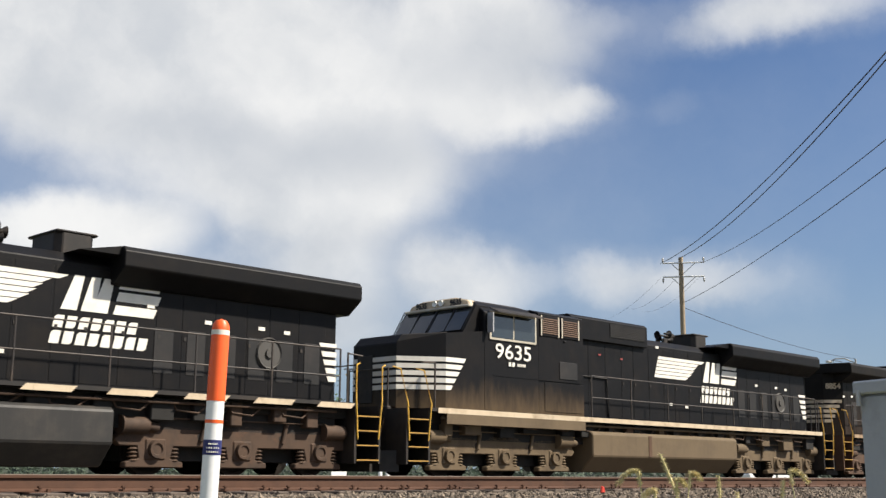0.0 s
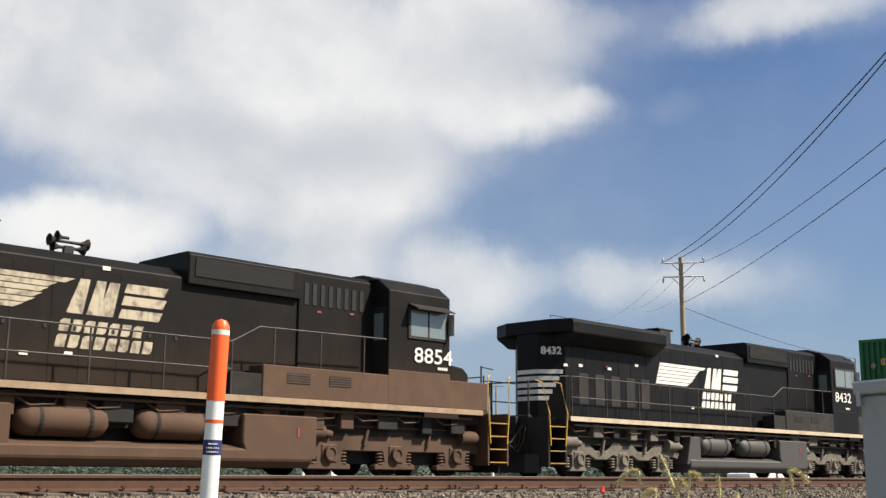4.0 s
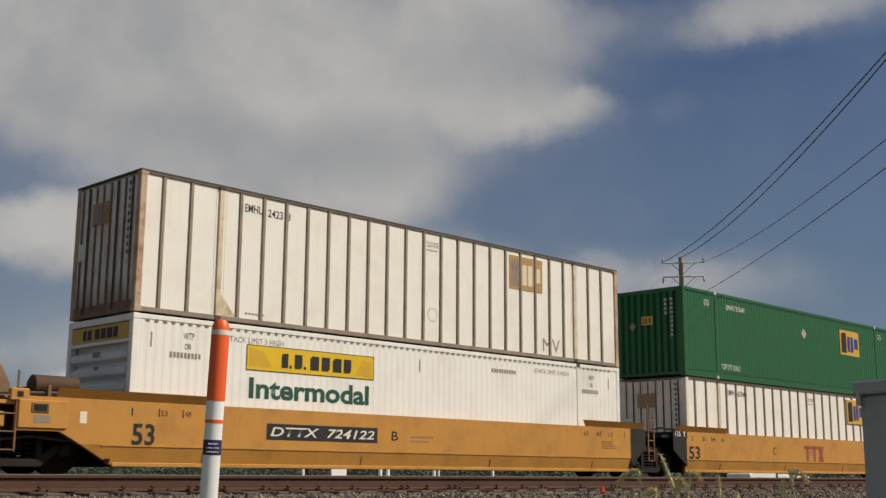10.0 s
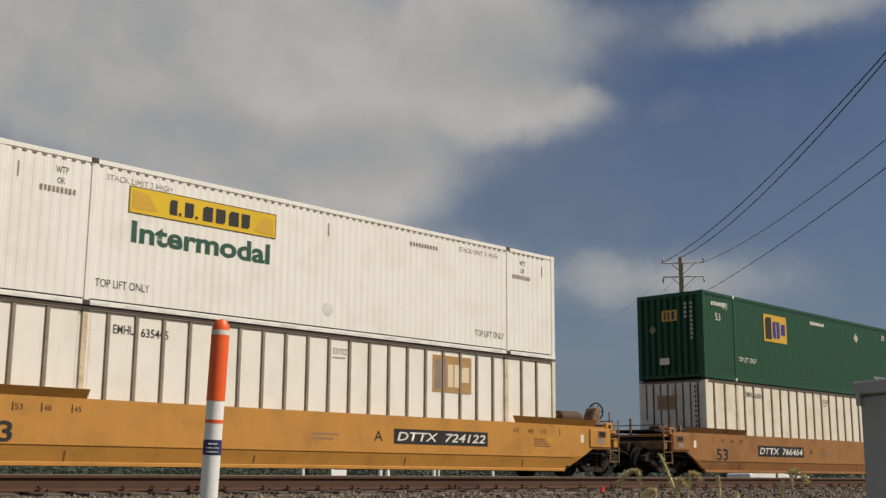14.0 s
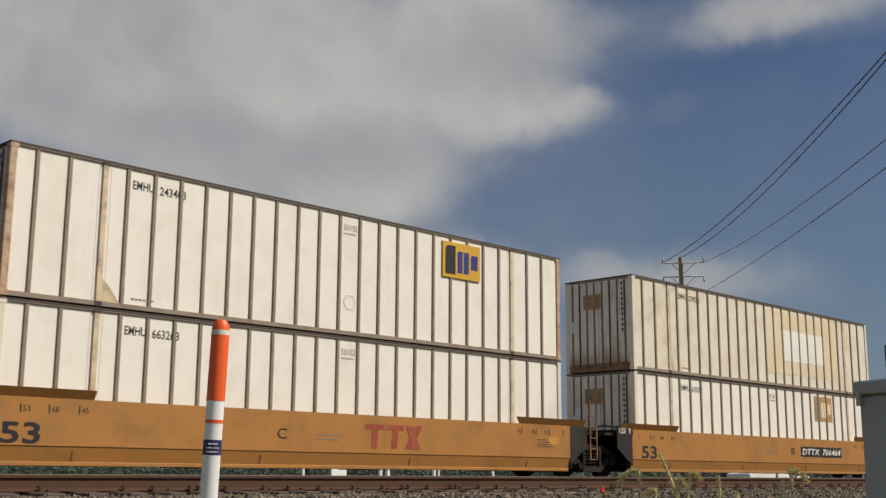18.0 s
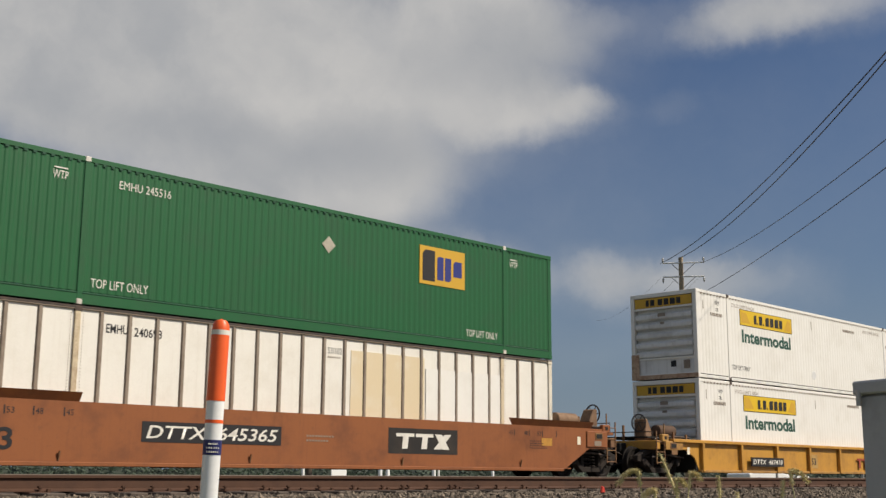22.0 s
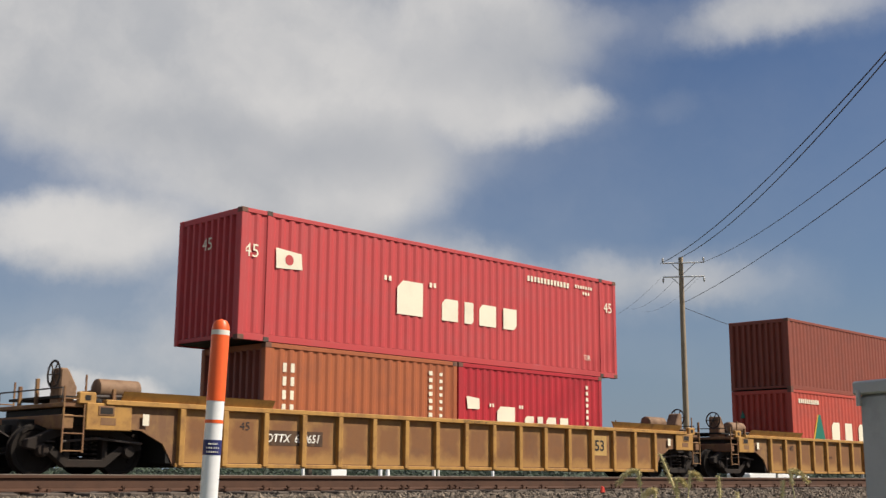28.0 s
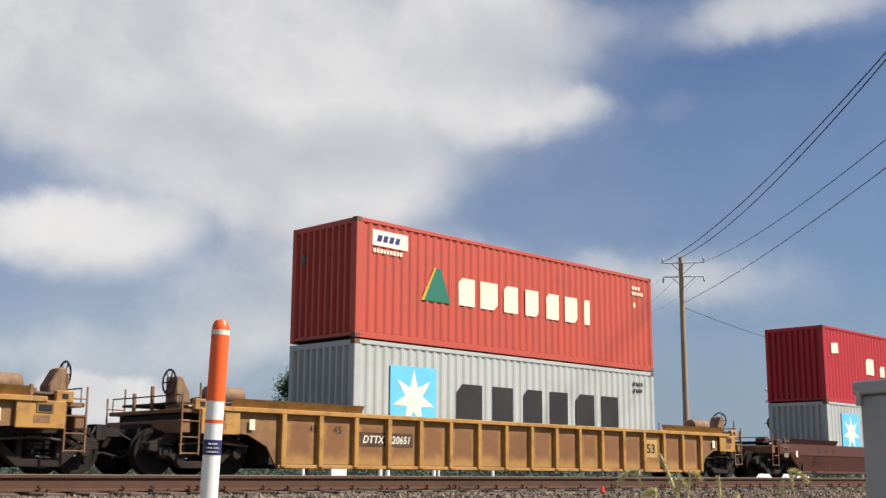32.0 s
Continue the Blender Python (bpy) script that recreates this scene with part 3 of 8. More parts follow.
def container(style, label, X0, zb, L, W, H, y0, paint, group="", rail_paint=None, end_paint=None, jb_side=WHITE_CLEAN, post=1.98):
    box = thing("shipping_container", label, "container", group or "containers on the train")
    ROLLING.append((box, X0, y0, zb))
    rp, ep = rail_paint or paint, end_paint or paint
    tag = (style, L, W, H, paint.name, rp.name, ep.name)
    r = 0.10                                       # height of the long rails
    cw = 0.15
    lifts = [cw, L - cw] if style == "iso" and L < 13 else [cw, post, 14.18 if style == "rib" else L - post, L - cw]

    def side(y, depth):
        g = Geo()
        for a, b in zip(lifts, lifts[1:]):
            a, b = a + (0.06 if a != cw else 0), b - (0.06 if b != L - cw else 0)
            if style == "green":
                g.sheet(folds(a, b, y, depth * 0.28, 0.182), 0.25, H - r)
            elif style == "jb":
                g.sheet(folds(a, b, y, depth * 0.12, 0.20, 0.42), r * 1.3, H - r)
            elif style == "iso":
                g.sheet(folds(a, b, y, depth * 0.75, 0.278, 0.27), r * 1.6, H - r)
            else:
                g.sheet([(a, y + depth * 0.7), (b, y + depth * 0.7)], r, H - r * 0.6)
        return g
    part("side_wall", kept(tag + ("near",), lambda: side(0.012, 0.035).mesh("side_wall", paint)), paint, box)
    part("side_wall", kept(tag + ("far",), lambda: side(W - 0.012, -0.035).mesh("side_wall", paint)), paint, box)
    part("roof", kept(tag + ("roof",), lambda: Geo().box(0.05, L - 0.05, 0.04, W - 0.04, H - 0.05, H - 0.02).mesh("roof", paint)), paint, box)
    part("base", kept(tag + ("base",), lambda: Geo().box(0.05, L - 0.05, 0.06, W - 0.06, 0.03, 0.16).mesh("base", UNDER)), UNDER, box)
    for y in (0, W - 0.07):
        part("top_rail", kept(tag + ("top", y), lambda: Geo().box(0.1, L - 0.1, y, y + 0.07, H - r * (0.6 if style == "rib" else 1.0), H).mesh("top_rail", rp if style != "rib" else RIB_GREY, bevel=0.008)), rp, box)
        part("bottom_rail", kept(tag + ("bot", y), lambda: Geo().box(0.1, L - 0.1, y, y + 0.07, 0.0, (0.20 if style == "green" else r * (1.5 if style == "iso" else 1.0))).mesh("bottom_rail", rp if style != "rib" else RIB_GREY, bevel=0.008)), rp, box)
    if style == "green":
        # ledge over the bottom rail; its darker green paints in the shadow line
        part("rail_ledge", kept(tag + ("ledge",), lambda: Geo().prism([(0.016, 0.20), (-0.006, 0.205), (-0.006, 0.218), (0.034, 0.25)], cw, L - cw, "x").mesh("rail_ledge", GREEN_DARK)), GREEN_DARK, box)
    for x in (0, L - cw):
        for y in (0, W - cw):
            part("corner_post", kept(tag + ("post", x, y), lambda: Geo().box(x, x + cw, y, y + cw, 0, H).mesh("corner_post", rp, bevel=0.012)), rp, box)
    lp = SEAM_RUST if style == "rib" else rp
    cm, cr_ = (WHITE_RUSTY, 0.06) if style == "green" else (CASTING, 0.08)
    kc = CAST_RUST if style == "iso" else rp
    for x in lifts[1:-1]:
        part("lift_post", kept(tag + ("lift", x), lambda: Geo().box(x - 0.06, x + 0.06, -0.004, 0.06, 0, H).mesh("lift_post", lp, bevel=0.008)), lp, box)
        for z in (-0.012, H - 0.10):
            part("lift_casting", kept(tag + ("cast", x, z), lambda: Geo().box(x - cr_, x + cr_, -0.010, 0.12, z, z + 0.112).mesh("lift_casting", cm, bevel=0.01)), cm, box)
    for x in (-0.004, L - 0.17):
        for z in (-0.006, H - 0.112):
            part("corner_casting", kept(tag + ("corner", x, z), lambda: Geo().box(x, x + 0.174, -0.006, 0.16, z, z + 0.118).mesh("corner_casting", kc, bevel=0.01)), kc, box)
    # ends
    if style in ("green", "iso"):
        part("end_wall", kept(tag + ("e0",), lambda: Geo().sheet(end_folds(0.012, 0.10, cw, W - cw, 0.245, 1), 0.12, H - 0.12).mesh("end_wall", ep)), ep, box)
        part("end_wall", kept(tag + ("e1",), lambda: Geo().sheet(end_folds(L - 0.012, 0.045, cw, W - cw, 0.245, -1), 0.12, H - 0.12).mesh("end_wall", ep)), ep, box)
        for z in (0, H - 0.14):
            part("end_beam", kept(tag + ("eb", z), lambda: Geo().box(0.02, 0.10, cw, W - cw, max(z, 0.05), z + 0.14).mesh("end_beam", rp, bevel=0.01)), rp, box)
    elif style == "jb":
        part("end_wall", kept(tag + ("e0",), lambda: Geo().box(0.17, 0.20, cw, W - cw, 0.1, H - 0.05).mesh("end_wall", SLAT_GREY)), SLAT_GREY, box)
        for i in range(5):
            z = 0.80 + i * 0.32
            part("slat", kept(tag + ("slat", i), lambda: Geo().prism([(0.17, z - 0.13), (0.012, z - 0.06), (0.0, z - 0.02), (0.0, z + 0.07), (0.05, z + 0.11), (0.17, z + 0.15)], cw + 0.04, W - cw - 0.04).mesh("slat", SLAT_GREY)), SLAT_GREY, box)
        for z0, z1 in ((0.0, 0.16), (H - 0.14, H), (H - 0.56, H - 0.49), (0.64, 0.70)):
            part("end_beam", kept(tag + ("jbeam", z0), lambda: Geo().box(0.0, 0.07, cw, W - cw, z0, z1).mesh("end_beam", paint, bevel=0.008)), paint, box)
        hp = part("header_panel", kept(tag + ("head",), lambda: Geo().box(0.02, 0.05, cw + 0.04, W - cw - 0.02, H - 0.48, H - 0.16).mesh("header_panel", GOLD)), GOLD, box, "yellow name panel")

        for i, (a, b) in enumerate(((0.62, 0.74), (0.80, 0.96), (1.10, 1.28), (1.34, 1.52), (1.58, 1.78), (1.83, 1.99))):
            part("header_mark", kept(tag + ("headbar", i), lambda: Geo().box(0.012, 0.02, W - b, W - a, H - 0.43, H - 0.22).mesh("header_mark", DECAL_BLACK)), DECAL_BLACK, hp)
        part("lower_panel", kept(tag + ("lowp",), lambda: Geo().box(0.04, 0.12, cw, W - cw, 0.16, 0.66).mesh("lower_panel", SLAT_GREY)), SLAT_GREY, box)
        part("vent_box", kept(tag + ("vent",), lambda: Geo().box(0.0, 0.05, 0.32, 0.55, 0.30, 0.58).mesh("vent_box", RIB_GREY, bevel=0.01)), RIB_GREY, box)
        part("vent_label", kept(tag + ("ventl",), lambda: Geo().box(0.03, 0.042, 0.85, 1.05, 0.38, 0.58).mesh("vent_label", DECAL_BLACK)), DECAL_BLACK, box)
        part("end_marks", kept(tag + ("endm",), lambda: Geo().box(-0.002, 0.004, 1.2, 1.5, 2.08, 2.2).box(-0.002, 0.004, 1.25, 1.42, 1.82, 1.9).mesh("end_marks", RIB_GREY)), RIB_GREY, box)
        part("end_wall", kept(tag + ("e1",), lambda: Geo().box(L - 0.06, L - 0.02, cw, W - cw, 0.05, H - 0.05).mesh("end_wall", paint)), paint, box)
    else:
        for i in range(2):
            a, b = (cw, W / 2 - 0.01) if i == 0 else (W / 2 + 0.01, W - cw)
            door = part("door", kept(tag + ("door", i), lambda: Geo().box(0.02, 0.05, a, b, 0.1, H - 0.08).mesh("door", DOOR_WHITE)), DOOR_WHITE, box, "rust-stained white door leaf")
            for j in range(4):
                y = a + (j + 0.5) * (b - a) / 4
                part("door_post", kept(tag + ("dp", i, j), lambda: Geo().box(-0.014, 0.02, y - 0.02, y + 0.02, 0.12, H - 0.1).mesh("door_post", RUST_POST)), RUST_POST, door)
            y = a + 0.62 * (b - a)
            part("lock_rod", kept(tag + ("rod", i), lambda: Geo().cyl((-0.02, y, 0.1), (-0.02, y, H - 0.1), 0.018, 8).mesh("lock_rod", CASTING)), CASTING, door)
        part("end_wall", kept(tag + ("e1",), lambda: Geo().box(L - 0.05, L - 0.02, cw, W - cw, 0.05, H - 0.05).mesh("end_wall", paint)), paint, box)
        part("end_beam", kept(tag + ("rbeam",), lambda: Geo().box(-0.004, 0.05, cw, W - cw, 0.0, 0.24).mesh("end_beam", RUST_POST, bevel=0.01)), RUST_POST, box)
        part("top_cap", kept(tag + ("cap",), lambda: Geo().box(0.0, L, -0.006, 0.05, H - 0.03, H + 0.012).box(-0.006, 0.05, 0.0, W, H - 0.03, H + 0.012).mesh("top_cap", CASTING)), CASTING, box)
        rib = kept("box_rib", lambda: Geo().prism([(-0.055, 0.036), (-0.032, 0.0), (0.032, 0.0), (0.055, 0.036)], r, H - r * 0.7, "z").mesh("rib", RIB_GREY))
        for x in [0.56, 1.23] + [2.49 + 0.6215 * i for i in range(19)] + [14.83, 15.46]:
            part("rib", rib, RIB_GREY, box).location = (x, 0, 0)
        for x in (lifts[1] - 0.13, lifts[1] + 0.13, lifts[2] - 0.13, lifts[2] + 0.13):
            rivets = part("rivet_row", kept("rivet_row", lambda: rivet_row(H).mesh("rivet_row", RIB_GREY)), RIB_GREY, box)
            rivets.location = (x, 0, 0)
            tagged(rivets, kind="stuff")
    # dark ticks under the top rail, painting the shade in the scalloped fold ends
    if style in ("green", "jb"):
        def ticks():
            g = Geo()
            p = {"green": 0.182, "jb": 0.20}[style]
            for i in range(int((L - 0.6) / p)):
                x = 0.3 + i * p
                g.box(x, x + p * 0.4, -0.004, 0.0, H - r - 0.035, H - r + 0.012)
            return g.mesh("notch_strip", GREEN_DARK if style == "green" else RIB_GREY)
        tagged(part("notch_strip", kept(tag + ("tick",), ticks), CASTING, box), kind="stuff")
    return box


L53, W53, H53 = 16.26, 2.591, 2.896


def square_brand(box, x, z, w=1.64, h=0.97, ground=GOLD, y=-0.008, strong=True):
    """Gold panel with plain dark shapes on it."""
    pl = part("brand_panel", Geo().box(x, x + w, y, max(y + 0.008, 0.038), z, z + h), ground, box, "gold square brand panel")
    dark, blue_ = (DECAL_BLACK, BLUE_LOGO) if strong else (RIB_GREY, OLD_PATCH)
    sign_row(pl, dark, [(x + 0.05 * w, x + 0.34 * w)], y, z + 0.09 * h, z + 0.90 * h, fill=0.92)
    sign_row(pl, blue_, [(x + 0.37 * w, x + 0.53 * w), (x + 0.54 * w, x + 0.70 * w)], y, z + 0.15 * h, z + 0.77 * h, fill=0.86)
    sign_row(pl, blue_, [(x + 0.73 * w, x + 0.94 * w)], y, z + 0.30 * h, z + 0.72 * h, fill=0.9)


def end_numbers(c, y0, z0, n, mat, x=-0.006, w=0.085, pitch=0.145):
    """A column of small unreadable signs on the end wall."""
    g = Geo()
    for i in range(n):
        g.box(x - 0.004, x, y0, y0 + w * 0.35, z0 - i * pitch, z0 - i * pitch + 0.09).box(x - 0.004, x, y0 + w * 0.65, y0 + w, z0 - i * pitch, z0 - i * pitch + 0.09)
    part("end_serial", g, mat, c)


def green_box(X0, zb, serial, dark=False, label="", other=False):
    """other: the later pattern with the panel near the head end."""
    paint = GREEN_DARK if dark else GREEN
    L, H = L53, H53
    c = container("green", label or "green corrugated steel 53 foot container with a gold square logo", X0, zb, L, W53, H, 20.18, paint)
    yl = 0.009
    if other:
        square_brand(c, 4.0, 1.54, y=0.004)
        fit_write("53", 0.78, 1.10, 1.96, 2.20, yl, DECAL, c)
        fit_write("53", L - 1.28, L - 0.98, 1.96, 2.20, yl, DECAL, c)
        part("warning_marks", bars(Geo(), 7.5, yl, 2.45, 12, 0.065, 0.12, 0.03), DECAL, c)
        fit_write("TOP LIFT ONLY", 2.15, 3.40, 0.68, 0.84, yl, DECAL, c)
        fit_write("TOP LIFT ONLY", 12.79, 13.99, 0.68, 0.84, yl, DECAL, c)
        part("warning_marks", bars(Geo(), 0.55, yl, 2.45, 7, 0.08, 0.13, 0.05), DECAL, c)
        dx, dz = 11.32, 2.26
    else:
        square_brand(c, 11.08, 1.52, y=0.004)
        fit_write(serial, 2.69, 3.88, 2.38, 2.55, yl, DECAL, c)
        fit_write("TOP LIFT ONLY", 2.20, 3.46, 0.34, 0.52, yl, DECAL, c)
        fit_write("TOP LIFT ONLY", 12.78, 14.0, 0.34, 0.52, yl, DECAL, c)
        dx, dz = 8.13, 2.05
    for a in (1.27, 14.5 if not other else 13.68):
        fit_write("WTP", a, a + 0.32, 2.36, 2.52, yl, DECAL, c)
        part("mark_line", Geo().box(a + 0.02, a + 0.30, yl - 0.004, yl, 2.56, 2.585), DECAL, c)
    part("hazard_placard", Geo().prism([(dx - 0.2, dz), (dx, dz + 0.2), (dx + 0.2, dz), (dx, dz - 0.2)], yl - 0.004, yl + 0.01), WINDOW_TRIM, c, "pale diamond placard holder")
    part("end_brand", Geo().box(-0.004, 0.01, 1.18, 1.62, 1.72, 2.0) if not other else Geo().box(-0.004, 0.01, 1.0, 1.6, 1.95, 2.32), GOLD, c)
    part("end_brand_mark", Geo().box(-0.009, -0.004, 1.26, 1.32, 1.77, 1.95).box(-0.009, -0.004, 1.40, 1.46, 1.77, 1.95).box(-0.009, -0.004, 1.52, 1.57, 1.77, 1.95) if not other else Geo().box(-0.009, -0.004, 1.1, 1.2, 2.0, 2.27).box(-0.009, -0.004, 1.3, 1.36, 2.0, 2.27).box(-0.009, -0.004, 1.44, 1.5, 2.0, 2.27), NAVY, c)
    end_numbers(c, 0.40, 2.45, 9, DECAL)
    end_numbers(c, 0.62, 2.45, 4, DECAL)
    part("end_placard", Geo().prism([(1.98, 1.55), (2.12, 1.7), (1.98, 1.85), (1.84, 1.7)], -0.004, 0.01, "x"), RIB_GREY, c)
    if other:
        part("end_plate", Geo().box(-0.004, 0.01, 1.35, 1.72, 0.5, 0.72), DECAL, c)
    return c


def rib_box(X0, zb, serial, logo_x=None, paint=WHITE, faded=False, patch=0, label="", rusty=False):
    L, H = L53, H53
    c = container("rib", label or "white sheet-and-post 53 foot container with grey vertical ribs", X0, zb, L, W53, H, 20.18, paint, rail_paint=RUST_EDGE if rusty else WHITE_CREAM)
    yl = -0.006
    if logo_x:
        square_brand(c, logo_x, 1.80, 1.40, 0.92, ground=GOLD_FADED if faded else GOLD, y=(0.026 if faded else yl - 0.002), strong=not faded)
    if patch == 1:
        part("paint_patch", Geo().box(8.1, 13.6, 0.026, 0.034, 0.45, 2.70), OLD_PATCH, c, "yellowed square left by an old decal")
        part("paint_patch", Geo().box(9.3, 12.4, 0.018, 0.026, 0.95, 2.06), WHITE_CLEAN, c, "clean white repainted panel")
    elif patch == 2:
        part("paint_patch", Geo().box(8.9, 11.3, 0.026, 0.034, 0.3, 2.60), OLD_PATCH, c, "yellowed panels left by an old decal")
        part("paint_patch", Geo().box(11.35, 14.1, 0.018, 0.026, 0.3, 2.35), WHITE_CLEAN, c, "clean white repainted panel")
    a, b = serial.split(" ")
    fit_write(a, 2.60, 3.08, 2.44, 2.62, 0.033, DECAL_BLACK, c, bold=0.015)
    fit_write(b, 3.22, 3.85, 2.42, 2.60, 0.033, DECAL_BLACK, c, bold=0.015)
    fit_write("53/102", 8.20, 8.62, 2.48, 2.62, 0.033, DECAL_BLACK, c)
    part("small_marks", bars(bars(Geo(), 8.2, 0.035, 2.38, 6, 0.04, 0.04, 0.025), 2.7, 0.035, 0.2, 6, 0.06, 0.04, 0.03), RIB_GREY, c)
    end_numbers(c, 0.26, 2.62, 10, DECAL_BLACK, x=-0.010, w=0.15, pitch=0.16)
    part("end_brand", Geo().box(-0.014, -0.008, 1.18, 1.86, 1.95, 2.42), GOLD_FADED, c, "faded gold panel with dark bars")
    part("end_brand_mark", Geo().box(-0.018, -0.014, 1.25, 1.40, 2.0, 2.36).box(-0.018, -0.014, 1.55, 1.78, 2.0, 2.36), RIB_GREY, c)
    part("door_placard", Geo().box(-0.02, -0.008, 2.05, 2.32, 1.25, 1.62), SLAT_GREY, c, bevel=0.006)
    part("dent_patch", Geo().lathe([(0.15, 0.0), (0.2, -0.004), (0.21, 0.004)], (8.42, 0.032, 0.78), "y", 6), WHITE_CREAM, c)
    part("scuff_patch", Geo().prism([(2.06, 0.1), (2.45, 0.1), (2.2, 0.42), (2.06, 0.55)], 0.030, 0.036), SEAM_RUST, c)
    return c


def jb_box(X0, zb, label="", streaked=False):
    L, H = L53, H53
    c = container("jb", label or "white smooth-sided 53 foot container with a yellow name panel", X0, zb, L, W53, H, 20.18, WHITE_CLEAN)
    yl = 0.010
    pn = part("name_panel", Geo().box(2.77, 6.44, yl - 0.004, yl + 0.016, 1.95, 2.50), LEMON, c, "yellow rectangular name panel", bevel=0.003)
    q = yl - 0.008
    sign_row(pn, DECAL_BLACK, [(3.70, 3.90), (4.06, 4.30), (4.50, 4.78), (4.83, 5.10), (5.16, 5.45), (5.49, 5.74)], q, 2.06, 2.37, fill=0.88)
    for x in (3.93, 4.33):
        part("brand_dot", Geo().box(x, x + 0.06, q - 0.004, q, 2.06, 2.12), DECAL_BLACK, pn)
    for pts in ([(2.85, 2.05), (3.45, 2.05), (3.2, 2.38), (2.85, 2.42)], [(5.85, 2.05), (6.36, 2.0), (6.36, 2.35), (6.1, 2.4)]):
        part("scroll_mark", Geo().prism(pts, q, q + 0.004), GOLD, pn, "ochre scroll shape")
    g = Geo()
    for z in (1.95, 2.485):
        g.box(2.77, 6.44, q, q + 0.004, z, z + 0.015)
    for x in (2.77, 6.425):
        g.box(x, x + 0.015, q, q + 0.004, 1.95, 2.50)
    part("panel_border", g, DECAL_BLACK, pn)
    fit_write("Intermodal", 2.86, 6.30, 1.35, 1.80, yl - 0.002, DKGREEN_LOGO, c, bold=0.03)
    fit_write("TOP LIFT ONLY", 2.14, 3.34, 0.38, 0.54, yl, DECAL_BLACK, c)
    fit_write("TOP LIFT ONLY", L - 3.3, L - 2.15, 0.38, 0.54, yl, DECAL_BLACK, c)
    for a in (1.18, L - 1.5):
        fit_write("WTP", a, a + 0.26, 2.46, 2.60, yl, DECAL_BLACK, c)
        fit_write("OR", a + 0.04, a + 0.2, 2.26, 2.38, yl, DECAL_BLACK, c)
        part("small_marks", bars(Geo(), a - 0.3, yl, 2.08, 9, 0.05, 0.11, 0.035), RIB_GREY, c)
    g = Geo()
    bars(g, 10.6, yl, 2.42, 10, 0.06, 0.10, 0.04)
    for x in (0.42, 7.95, 15.7):
        g.box(x, x + 0.03, yl - 0.004, yl, 2.25, 2.55)
    part("small_marks", g, RIB_GREY, c)
    for i in range(20):
        x = 0.5 + i * 0.77
        part("reflector", kept("reflector", lambda: Geo().box(0, 0.42, -0.004, 0.0, 0.03, 0.075).mesh("reflector", SLAT_GREY)), SLAT_GREY, c).location = (x, 0, 0)
    for a in (2.25, 12.35):
        fit_write("STACK LIMIT 3 HIGH", a, a + 1.5, 2.52, 2.64, yl, RIB_GREY, c)
    part("placard", Geo().lathe([(0.0, 0), (0.15, 0), (0.16, 0.006)], (8.0, yl - 0.004, 0.55), "y", 16), SLAT_GREY, c)
    if streaked:
        for a, b, z1 in ((0.45, 0.62, 1.9), (1.95, 2.15, 1.8)):
            part("rust_streak", Geo().box(-0.014, -0.008, a, b, 0.3, z1), BLACK_DUST, c)
    return c


def iso_box(X0, zb, L, H, paint, label, y0=20.255, end_paint=None, post=0.78):
    return container("iso", label, X0, zb, L, 2.438, H, y0, paint, end_paint=end_paint, post=post)


# ---- running gear ----
def wheelset(parent, x, r, key):
    g = Geo()
    for s in (-1, 1):
        prof = [(0.10, 0.02), (r * 0.45, 0.02), (r * 0.80, 0.0), (r * 0.86, -0.03), (r, -0.03), (r, 0.10), (r + 0.03, 0.11), (r + 0.03, 0.14), (r * 0.84, 0.14), (r * 0.78, 0.10), (0.1, 0.08)]
        g.lathe([(a, s * -0.79 + s * b) for a, b in prof], (0, 0, 0), "y", 22)
        for i in range(4):
            a = i * math.pi / 2
            g.box(math.cos(a) * r * 0.6 - 0.03, math.cos(a) * r * 0.6 + 0.03, s * -0.80 - 0.01, s * -0.80 + 0.04, math.sin(a) * r * 0.6 - 0.03, math.sin(a) * r * 0.6 + 0.03)
    g.cyl((0, -1.02, 0), (0, 1.02, 0), 0.075, 12)
    ob = part("wheelset", kept(("wheelset", r), lambda: g.mesh("wheelset", WHEEL, smooth=True)), WHEEL, parent)
    ob.location = (x, 0, r)
    WHEELS.setdefault((round(x, 3), r), []).append(ob)
    return ob


